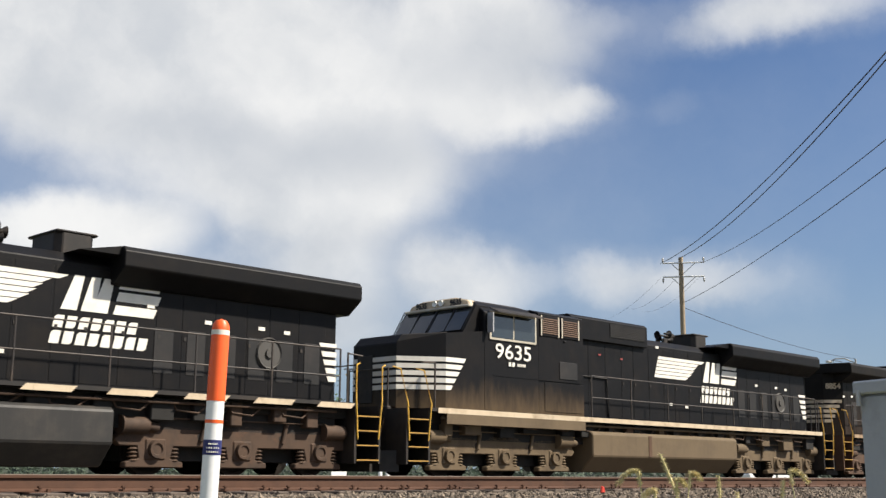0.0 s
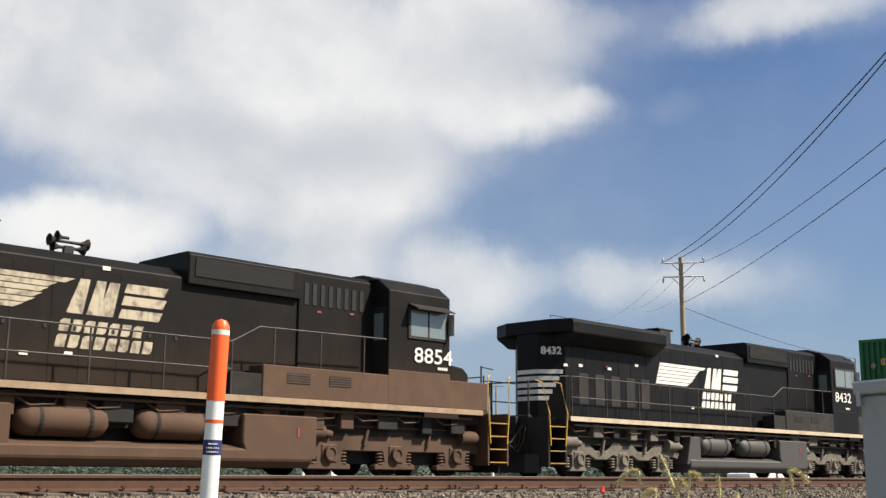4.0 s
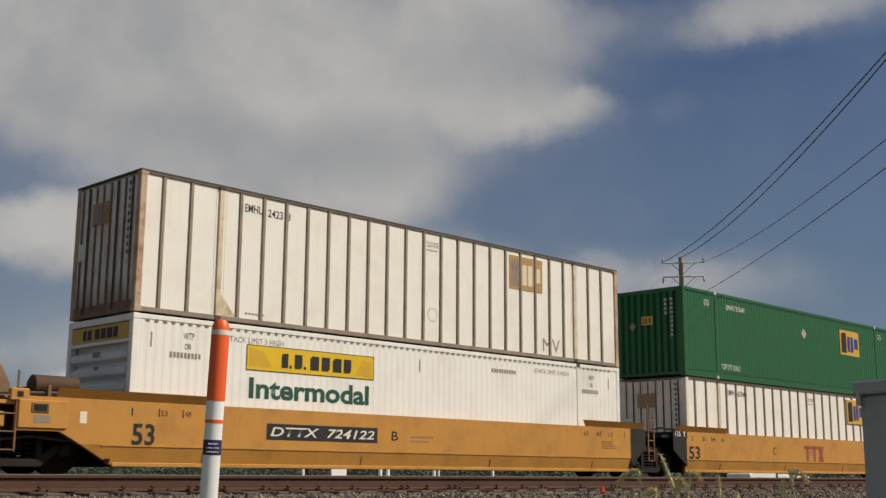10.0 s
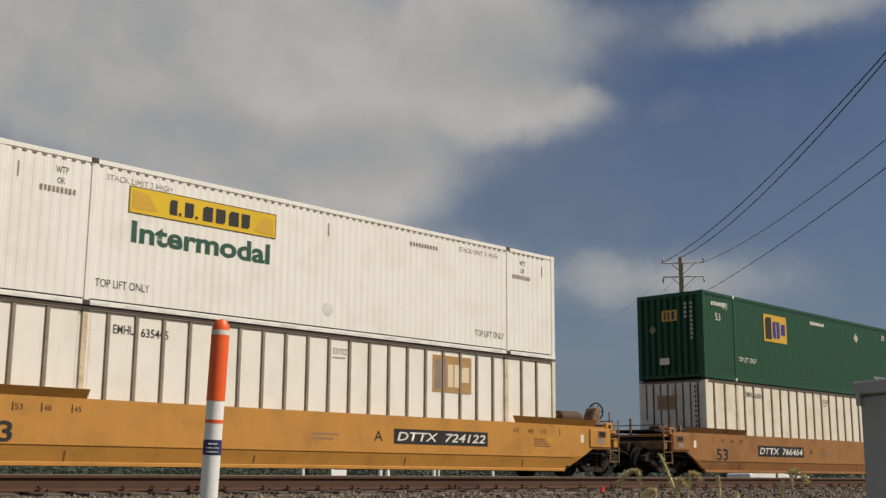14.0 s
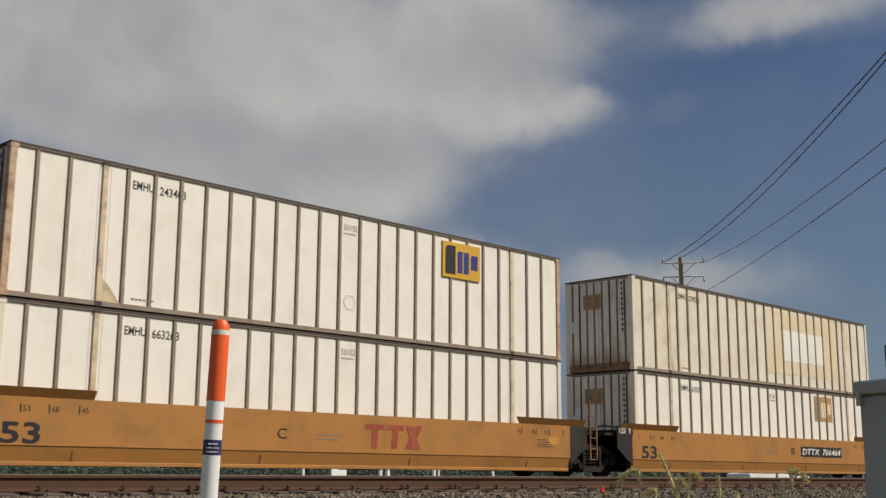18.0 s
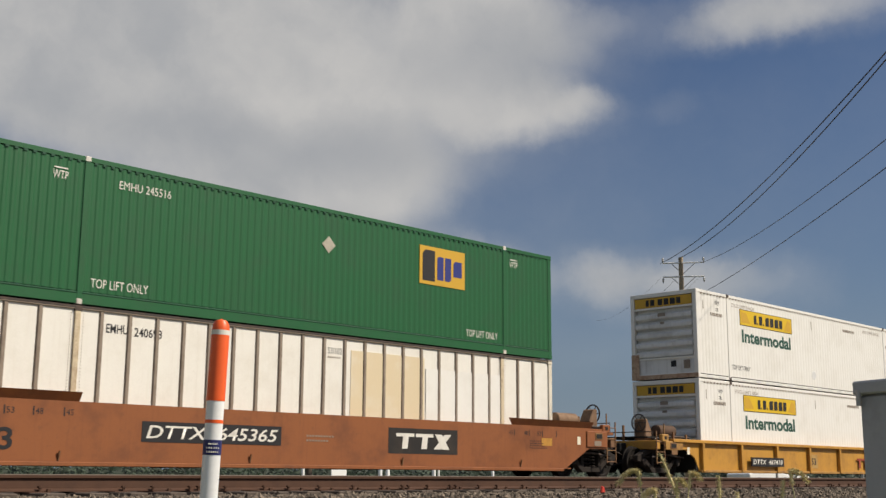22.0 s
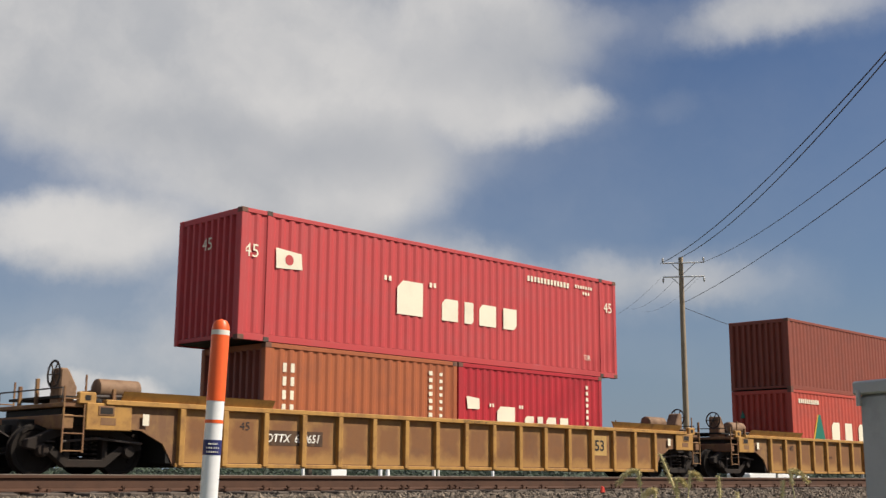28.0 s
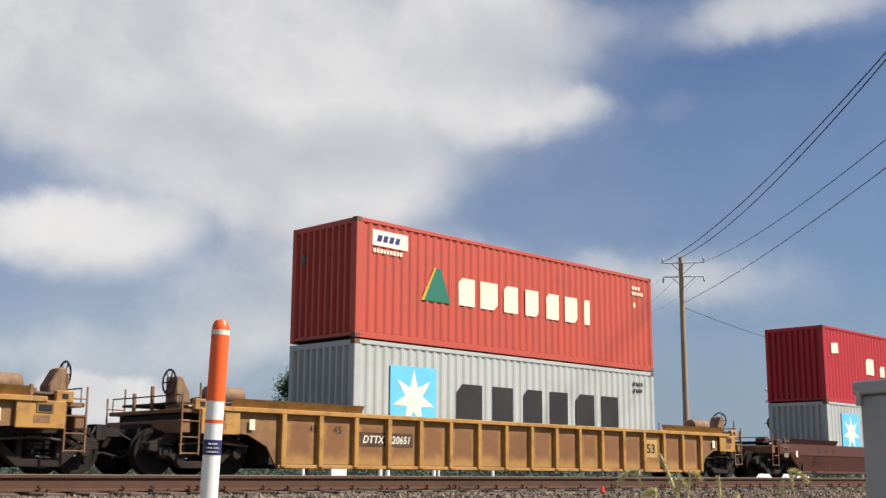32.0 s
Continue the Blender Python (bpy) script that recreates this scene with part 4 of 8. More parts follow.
def bogie(car, x, mat=TRUCK_CAR):
    """Three-piece freight truck: two cast side frames, bolster, springs, two wheelsets."""
    b = part("bogie", kept("bolster", lambda: Geo().box(-0.2, 0.2, -0.95, 0.95, 0.48, 0.80).box(-0.28, 0.28, -0.3, 0.3, 0.74, 0.88).mesh("bogie", UNDER, bevel=0.02)), UNDER, car)
    b.location = (x, 0, 0)

    def frame_side(s):
        g = Geo()
        prof = [(-1.2, 0.52), (-1.17, 0.66), (-0.98, 0.72), (-0.5, 0.93), (0.5, 0.93), (0.98, 0.72), (1.17, 0.66), (1.2, 0.52), (1.02, 0.44), (0.72, 0.44), (0.42, 0.16), (-0.42, 0.16), (-0.72, 0.44), (-1.02, 0.44)]
        holes = 0.10
        y = s * 1.0
        g.prism([(-1.2, 0.50), (-1.17, 0.66), (-0.98, 0.72), (-0.52, 0.93), (0.52, 0.93), (0.98, 0.72), (1.17, 0.66), (1.2, 0.50), (1.0, 0.46), (0.92, 0.58), (0.45, 0.76), (-0.45, 0.76), (-0.92, 0.58), (-1.0, 0.46)], y - holes, y + holes)
        g.prism([(-0.86, 0.50), (-0.72, 0.58), (-0.36, 0.30), (0.36, 0.30), (0.72, 0.58), (0.86, 0.50), (0.42, 0.15), (-0.42, 0.15)], y - holes, y + holes)
        for q in (-0.45, 0.33):
            g.box(q, q + 0.12, y - holes, y + holes, 0.28, 0.78)
        return g
    for s in (-1, 1):
        part("side_frame", kept(("sf", s, mat.name), lambda: frame_side(s).mesh("side_frame", mat, bevel=0.015)), mat, b)

        for q in (-0.2, 0.0, 0.2):
            g = Geo()
            for k in range(5):
                g.lathe([(0.055, -0.022), (0.085, 0), (0.055, 0.022)], (q, s * 1.0, 0.32 + k * 0.085), "z", 10)
            part("spring", kept(("sp", s, q, mat.name), lambda: g.mesh("spring", mat)), mat, b)
        for q in (-0.89, 0.89):
            part("bearing_cap", kept(("cap", s, q, mat.name), lambda: Geo().lathe([(0.0, -0.09), (0.10, -0.09), (0.125, -0.05), (0.125, 0.05)], (q, s * 1.08 if s > 0 else s * 1.08, 0.46), "y", 14).mesh("bearing_cap", mat, smooth=True)), mat, b)
    for q in (-0.89, 0.89):
        wheelset(b, q, 0.46, "bogie")
    return b


def knuckle(g, x, d):
    """Coupler head that points along d at the draft height."""
    y, z = 0, 0.86
    g.box(min(x, x - 0.7 * d), max(x, x - 0.7 * d), -0.09, 0.09, z - 0.08, z + 0.08)
    g.prism([(x, -0.16), (x + 0.22 * d, -0.20), (x + 0.30 * d, -0.05), (x + 0.16 * d, 0.02), (x + 0.24 * d, 0.16), (x, 0.18)], z - 0.15, z + 0.15, "z")
    return g


def below(pts, z, keep_low):
    """The part of an outline in (x, z) that lies under or over a level line."""
    out = []
    for (xa, za), (xb, zb) in zip(pts, pts[1:] + pts[:1]):
        ina, inb = (za <= z, zb <= z) if keep_low else (za >= z, zb >= z)
        if ina:
            out.append((xa, za))
        if ina != inb:
            t = (z - za) / (zb - za)
            out.append((xa + (xb - xa) * t, z))
    return out


def well_car(Xc, kind, label, marks, ends=("single", "single"), brake=None, zt=1.27, paint=YELLOW_A, low=0.0, trucks=(True, True), gear=TRUCK_CAR, rib_pitch=1.22, end_black=False, plain=False):
    """A well car. Local x from its middle. marks: list of (text, x, z, size, boxed)."""
    car = thing("well_car", label, "well car", "well cars of the train")
    ROLLING.append((car, Xc, YC, 0.0))
    hb = 8.42
    ys = -1.47
    ribbed = kind == "ribbed"
    brakes = brake if brake is not None else ((-1, 1) if ribbed else (1,))
    for s in (-1, 1):
        y0, y1 = (ys, ys + 0.10) if s < 0 else (-ys - 0.10, -ys)
        g = Geo()
        pts = [(-hb, 0.20), (hb, 0.20)]
        e = {"single": (1.15, 2.0), "inner": (0.02, 0.05)}
        a, b = e[ends[1]]
        pts += [(hb + a, 0.80), (hb + b, 0.80), (hb + b, zt)]
        a, b = e[ends[0]]
        pts += [(-hb - b, zt), (-hb - b, 0.80), (-hb - a, 0.80)]
        if kind == "round":
            pts = [(-hb, 0.20), (hb, 0.20)]
            for dx, dz in ((0.25, 0.35), (0.55, 0.62), (0.95, 0.82), (1.4, 0.90)):
                pts.append((hb + dx, dz))
            pts += [(hb + 2.0, 0.90), (hb + 2.0, zt), (-hb - 2.0, zt), (-hb - 2.0, 0.90)]
            for dx, dz in ((1.4, 0.90), (0.95, 0.82), (0.55, 0.62), (0.25, 0.35)):
                pts.append((-hb - dx, dz))
        if ribbed:
            pts = [(-hb, 0.20), (hb, 0.20), (hb + 0.25, 0.62), (hb + 0.75, 0.86), (hb + 1.6, 0.92), (hb + 1.6, zt), (-hb - 1.6, zt), (-hb - 1.6, 0.92), (-hb - 0.75, 0.86), (-hb - 0.25, 0.62)]
        fold = zt - (1.1 if plain else (0.36 if ends == ("single", "single") else 0.84))
        if ribbed:
            g.prism(pts, y0 + (0.05 if s < 0 else 0), y1)
        else:
            # the lower half of the side leans inwards from the fold
            g.prism(below(pts, fold, False), y0, y1)
            lo = Geo().prism(below(pts, fold, True), y0, y1)
            lo.v = [(x, y - s * 0.27 * (fold - z), z) for x, y, z in lo.v]
            g.add(lo.v, lo.f)
        part("side_sill", g, paint if not ribbed else (RUST_PANEL if paint is not YELLOW_E else YELLOW_E), car)
        if s > 0:
            continue
        # chords along the side
        lo_y = 0.0 if ribbed else 0.27 * (fold - 0.2)
        part("bottom_chord", Geo().box(-hb, hb, ys - 0.03 + lo_y, ys + lo_y + 0.03, 0.17, 0.25), paint if not ribbed else RUST_RIB, car, bevel=0.01)
        if ribbed:
            part("top_chord", Geo().box(-hb - 1.6, hb + 1.6, ys - 0.07, ys + 0.06, zt - 0.10, zt), paint if paint is YELLOW_E else RUST_RIB, car, bevel=0.012)
            n = int(2 * hb / rib_pitch)
            if paint is not YELLOW_E:
                bw = (2 * hb - 0.24) / n
                for i in range(n):
                    part("side_panel", kept(("bay", zt, n), lambda: Geo().box(-bw / 2 + 0.066, bw / 2 - 0.066, ys + 0.046, ys + 0.052, -(zt - 0.38) / 2, (zt - 0.38) / 2).mesh("side_panel", WORN_BAY)), WORN_BAY, car).location = (-hb + 0.12 + (i + 0.5) * bw, 0, 0.27 + (zt - 0.38) / 2)
            for i in range(n + 1):
                x = -hb + 0.12 + i * (2 * hb - 0.24) / n
                part("rib", kept(("wrib", zt, paint.name, i == 0), lambda: Geo().prism([(-0.065, 0.2), (0.065, 0.2), (0.065, zt - 0.1), (-0.065, zt - 0.1)], ys - 0.065, ys + 0.06).mesh("rib", paint if paint is YELLOW_E else RUST_RIB, bevel=0.01)), RUST_RIB, car).location = (x, 0, 0)
        else:
            part("fold_line", Geo().prism([(-hb - 0.3, 0), (hb + 0.3, 0), (hb + 0.3, 0.03), (-hb - 0.3, 0.03)], ys - 0.006, ys + 0.01).mesh("fold_line", paint), paint, car).location = (0, 0, fold - 0.025)
        for d in (-1, 1):
            x0, x1 = sorted((d * 6.05, d * (hb + (1.25 if ends[(d + 1) // 2] == "single" else 0.6))))
            if kind != "ribbed" or zt > 1.3:
                part("raised_guide", Geo().prism([(x0 + (0.25 if d > 0 else 0), zt), (x1, zt), (x1, zt + 0.17), (x0, zt + 0.17)], ys + 0.0, ys + 0.03).flare(zt, 0.11), RUST_RIB if ribbed else paint, car)
            if kind == "round":
                part("guide_bracket", Geo().prism([(d * 6.5 - 0.45, zt), (d * 6.5 + 0.35, zt), (d * 6.5 + 0.25, zt + 0.14), (d * 6.5 - 0.35, zt + 0.14)], ys, ys + 0.2), paint, car, bevel=0.01)
    # floor of the well and cross members
    part("well_floor", Geo().box(-hb, hb, -1.3, 1.3, 0.19, 0.25), UNDER, car)
    for x in (-7.6, -2.6, 2.6, 7.6):
        part("cross_member", kept("cross", lambda: Geo().box(-0.15, 0.15, -1.35, 1.35, 0.17, 0.27).mesh("cross_member", UNDER)), UNDER, car).location = (x, 0, 0)
    for i, d in enumerate((-1, 1)):
        single = ends[i] == "single"
        xe = d * (hb + 0.05)
        part("bulkhead", Geo().box(min(xe, xe + d * 0.12), max(xe, xe + d * 0.12), -1.4, 1.4, 0.25, zt), UNDER if not end_black else BLACK, car)
        if single:
            flip = d < 0
            g = Geo(flip).box(hb + 0.1, hb + 2.75, -0.35, 0.35, 0.78, 1.05)
            part("centre_sill", g, UNDER, car, bevel=0.02)
            g = Geo(flip).box(hb + 0.9, hb + 2.4, -1.42, 1.42, zt - 0.16, zt - 0.08)
            part("end_platform", g, paint if not ribbed else RUST_PANEL, car, bevel=0.01)
            g = Geo(flip).box(hb + 2.2, hb + 2.42, -1.45, 1.45, 0.85, 1.12)
            part("end_sill", g, paint if paint in (YELLOW_A, YELLOW_E) else RUST_PANEL, car, bevel=0.02)
            part("draft_box", Geo(flip).box(hb + 0.5, hb + 2.3, -1.15, 1.15, 0.92, zt - 0.17), UNDER, car, bevel=0.02)
            for x, y, z in ((0.55, -1.3, 0.16), (1.35, -1.36, 0.22), (2.34, -0.2, 0.42), (2.34, 0.5, 0.3)):
                part("guard_post", Geo(flip).box(hb + x - 0.035, hb + x + 0.035, y - 0.03, y + 0.03, zt - 0.15, zt + z), RUST_PANEL, car, bevel=0.008)
            part("retainer_box", Geo(flip).box(hb + 1.0, hb + 1.5, -0.7, -0.3, zt - 0.1, zt + 0.22), BROWN_DUST, car, bevel=0.03)
            part("brake_rod", Geo(flip).tube([(hb + 0.6, -1.22, 0.62), (hb + 1.6, -1.24, 0.7), (hb + 2.3, -1.2, 0.62)], 0.025, 8), CASTING, car)
            part("end_marker", Geo(flip).box(hb + 1.72, hb + 1.95, ys - 0.012, ys, zt - 0.34, zt - 0.18), GOLD, car, "orange square end marker")
            part("coupler", knuckle(Geo(flip), hb + 3.35, 1), UNDER, car)
            for y in (-1.46, 1.46):
                g = Geo(flip)
                for q in (0.0, 0.42):
                    g.box(hb + 1.985 + q, hb + 2.015 + q, y - 0.015, y + 0.015, 0.42, zt + (0.45 if q == 0.0 else 0.22))
                for k in range(6):
                    z = 0.45 + k * 0.32
                    if z < zt + 0.2:
                        g.cyl((hb + 2.0, y, z), (hb + 2.42, y, z), 0.014, 6)
                part("ladder", g, RUST_PANEL, car)
            g = Geo(flip)
            g.tube([(hb + 2.38, -1.3, zt - 0.1), (hb + 2.38, -1.3, zt + 0.2), (hb + 2.38, 1.3, zt + 0.2), (hb + 2.38, 1.3, zt - 0.1)], 0.016)
            part("end_handrail", g, CASTING, car)
            g = Geo(flip).tube([(hb + 2.5, -0.5, 0.82), (hb + 2.75, -0.55, 0.5), (hb + 3.1, -0.35, 0.36), (hb + 3.45, -0.2, 0.45)], 0.025, 8)
            part("air_hose", g, UNDER, car)
            g = Geo(flip).tube([(hb + 2.42, -1.2, 0.62), (hb + 2.95, -0.6, 0.66), (hb + 3.3, -0.25, 0.95)], 0.014)
            part("uncoupling_lever", g, CASTING, car)
            if d in brakes:
                g = Geo(flip).lathe([(0.24, -0.02), (0.28, 0.0), (0.24, 0.02), (0.24, -0.02)], (hb + 2.30, -0.75, zt + 0.48), "x", 20)
                for k in range(3):
                    a = k * math.pi / 3
                    g.cyl((hb + 2.30, -0.75 - 0.25 * math.cos(a), zt + 0.48 - 0.25 * math.sin(a)), (hb + 2.30, -0.75 + 0.25 * math.cos(a), zt + 0.48 + 0.25 * math.sin(a)), 0.014, 6)
                part("brake_wheel", g, CASTING, car)
                part("brake_housing", Geo(flip).prism([(hb + 1.9, zt - 0.1), (hb + 2.26, zt - 0.1), (hb + 2.26, zt + 0.60), (hb + 2.1, zt + 0.60), (hb + 1.9, zt + 0.25)], -0.95, -0.55), RUST_POST, car, bevel=0.03)
            if d in brakes:
                part("air_reservoir", Geo(flip).lathe([(0.0, 0.0), (0.12, 0.01), (0.19, 0.06), (0.19, 0.94), (0.12, 0.99), (0.0, 1.0)], (hb + 0.45, -0.75, zt + 0.26), "x", 18), RUST_POST if paint in (YELLOW_C, YELLOW_D, YELLOW_B) else BROWN_DUST, car, smooth=True)
            # boxed end of the side with a pocket and a drilled lug
            part("end_box", Geo(flip).box(hb + 1.02, hb + 1.98, ys - 0.035, ys, 0.84, zt - 0.07), RUST_RIB if ribbed else paint, car, bevel=0.015)
            pk = part("pocket_frame", Geo(flip).box(hb + 1.40, hb + 1.74, ys - 0.05, ys - 0.035, zt - 0.30, zt - 0.12), RUST_PANEL, car, bevel=0.006)
            part("pocket", Geo(flip).box(hb + 1.44, hb + 1.70, ys - 0.056, ys - 0.05, zt - 0.27, zt - 0.15), UNDER, pk)
            part("notice_plate", Geo(flip).box(hb + 1.36, hb + 1.68, ys - 0.039, ys - 0.035, zt - 0.48, zt - 0.34), RIB_GREY if not ribbed else RUST_PANEL, car)
            lg = part("lug", Geo(flip).box(hb + 1.78, hb + 2.14, ys - 0.02, ys + 0.1, zt - 0.10, zt + 0.13), RUST_RIB if ribbed else paint, car, bevel=0.02)
            part("lug_hole", Geo(flip).box(hb + 1.90, hb + 2.02, ys - 0.024, ys - 0.02, zt - 0.03, zt + 0.07), UNDER, lg)
            part("reflector_strip", Geo(flip).box(hb + 0.62, hb + 0.76, ys - 0.004, ys, zt - 0.46, zt - 0.24), CREAM_LOGO, car)
            part("platform_pipe", Geo(flip).tube([(hb + 0.3, -1.25, zt + 0.06), (hb + 1.2, -1.3, zt + 0.08), (hb + 2.0, -1.3, zt + 0.05)], 0.035, 8), CASTING, car)
            part("walkway_frame", Geo(flip).box(hb + 0.25, hb + 2.3, -1.05, 1.05, zt + 0.02, zt + 0.07), UNDER, car)
            part("valve", Geo(flip).lathe([(0.0, 0.0), (0.12, 0.0), (0.14, 0.08), (0.1, 0.2), (0.0, 0.22)], (hb + 1.5, -0.95, zt - 0.1), "z", 12), UNDER, car)
            part("drain_pipe", Geo(flip).tube([(hb + 1.1, -1.2, zt - 0.02), (hb + 1.6, -1.25, zt + 0.06), (hb + 2.1, -1.2, zt - 0.02)], 0.025, 8), STEEL_GREY, car)
        else:
            flip = d < 0
            g = Geo(flip).prism([(hb, 0.35), (hb + 0.75, 0.85), (hb + 0.75, zt), (hb, zt)], ys - 0.008, ys + 0.02)
            part("end_panel", g, BLACK_DUST if end_black else paint, car, "black-painted sloping end panel" if end_black else "")
            part("articulation_sill", Geo(flip).box(hb + 0.1, 9.75, -0.4, 0.4, 0.72, 1.05), UNDER, car, bevel=0.03)
            if d > 0:
                part("articulation_joint", Geo(flip).cyl((9.9, 0, 0.75), (9.9, 0, 1.15), 0.32, 16), UNDER, car)
            part("end_platform", Geo(flip).box(hb + 0.12, 9.6, -1.35, 1.35, zt - 0.2, zt - 0.12), UNDER, car)
            for y in ((-1.42, 1.42) if d > 0 else ()):
                g = Geo(flip)
                g.box(hb + 0.95, hb + 0.99, y - 0.02, y + 0.02, 0.5, zt + 0.75)
                g.box(hb + 1.25, hb + 1.29, y - 0.02, y + 0.02, 0.5, zt + 0.45)
                for k in range(5):
                    g.cyl((hb + 0.97, y, 0.5 + k * 0.3), (hb + 1.27, y, 0.5 + k * 0.3), 0.014, 6)
                part("ladder", g, RUST_PANEL, car)
            part("air_pipe", Geo(flip).tube([(hb + 0.2, -1.15, zt + 0.05), (hb + 0.9, -1.1, zt + 0.1), (9.8, -0.8, zt - 0.05)], 0.03, 8), UNDER, car)
        if trucks[i]:
            bogie(car, d * (hb + 1.72 if single else 9.9), gear)
    for txt, x0, x1, z0, z1, boxed in marks:
        worn_ = ribbed and paint is not YELLOW_E
        y = ys + 0.043 if worn_ else (ys - 0.075 if ribbed and boxed else (ys + 0.04 if ribbed else ys - 0.002))
        if boxed:
            part("mark_panel", Geo().box(x0 - 0.1, x1 + 0.1, y - 0.004, y + (0.006 if worn_ else 0.03), z0 - 0.07, z1 + 0.07), MARK_BROWN if worn_ else DECAL_BLACK, car, "browned reporting-mark panel" if worn_ else "black reporting-mark panel")
            fit_write(txt.replace(" ", "  "), x0, x1, z0, z1, y - 0.008, DECAL, car, shear=0.0 if txt == "125 T" else 0.22, bold=0.012)
        else:
            ob = fit_write(txt, x0, x1, z0, z1, y - 0.004, DECAL_BLACK, car, bold=0.02 if txt == "53" else 0.0)
            if not ribbed and (z0 + z1) / 2 < fold:
                ob.matrix_basis = pose(x0, ys + 0.27 * (fold - z0) - 0.008, z0, math.degrees(math.atan(0.27)))
            if ribbed and txt == "53":
                part("number_patch", Geo().box(x0 - 0.11, x1 + 0.13, y + 0.001, y + 0.012, z0 - 0.12, z1 + 0.12), YELLOW_SQUARE, car, "worn yellow square behind the number")
    if not ribbed:
        for d in (-1, 1):
            g = Geo()
            for q in (6.35, 6.95, 7.5, 8.1):
                a = d * q
                g.box(a, a + 0.025, ys - 0.004, ys + 0.001, zt - 0.28, zt - 0.12)
                if q < 8:
                    tx = a + 0.05 if d < 0 else a - 0.20
                    fit_write({6.35: "45", 6.95: "48", 7.5: "53"}[q], tx, tx + 0.15, zt - 0.26, zt - 0.15, ys - 0.003, DECAL_BLACK, car)
            if not any(m[0] == "53" and m[1] * d > 0 for m in marks):
                for k in range(4):
                    bars(g, d * 7.4 - 0.4, ys - 0.002, zt - 0.60 + 0.06 * k, 9 - k, 0.05, 0.022, 0.03)
            tagged(part("stencil_marks", g, DECAL_BLACK, car), kind="stuff")
            if d > 0:
                part("touch_up_patch", Geo().box(d * 7.7 - 0.22, d * 7.7 + 0.22, ys - 0.005, ys + 0.001, zt - 0.52, zt - 0.32), YELLOW_E, car, "brighter yellow touch-up patch")
        g = Geo()
        bars(g, -0.6, ys - 0.002, zt - 0.5, 10, 0.05, 0.04, 0.03)
        bars(g, -0.6, ys - 0.002, zt - 0.6, 8, 0.05, 0.04, 0.03)
        tagged(part("stencil_marks", g, RIB_GREY, car), kind="stuff")
        for x in (-6.4, -2.1, 2.3, 6.6):
            y0_, y1_ = ys + 0.27 * (fold - 0.27), ys + 0.27 * (fold - 0.45)
            part("weld_seam", Geo().prism([(y0_ - 0.012, 0.27), (y0_ + 0.02, 0.27), (y1_ + 0.02, 0.45), (y1_ - 0.012, 0.45)], x - 0.012, x + 0.012, "x"), RUST_PANEL, car)
    return car


def side_brand(car, x0, x1, z0, z1, mat=TTX_RED, dark=None):
    """Three plain slanted slabs under a bar, in faded paint."""
    y = -1.47 - 0.002
    if dark:
        part("brand_panel", Geo().box(x0 - 0.25, x1 + 0.25, y, y + 0.02, z0 - 0.12, z1 + 0.12), dark, car, "black panel behind the mark")
        y -= 0.004
    w, h = x1 - x0, z1 - z0
    for a in (0.0, 0.35):
        part("brand_sign", Geo().box(x0 + a * w, x0 + (a + 0.32) * w, y - 0.004, y, z0 + 0.78 * h, z1).prism([(x0 + (a + 0.10) * w, z0), (x0 + (a + 0.20) * w, z0), (x0 + (a + 0.22) * w, z0 + 0.78 * h), (x0 + (a + 0.12) * w, z0 + 0.78 * h)], y - 0.004, y), mat, car, "plain faded shape")
    for a, b in ((0.68, 0.88), (0.84, 0.70)):
        part("brand_sign", Geo().prism([(x0 + a * w, z0), (x0 + (a + 0.13) * w, z0), (x0 + (b + 0.13) * w, z1), (x0 + b * w, z1)], y - 0.004 - 0.003 * (a > 0.7), y), mat, car, "plain faded slab")


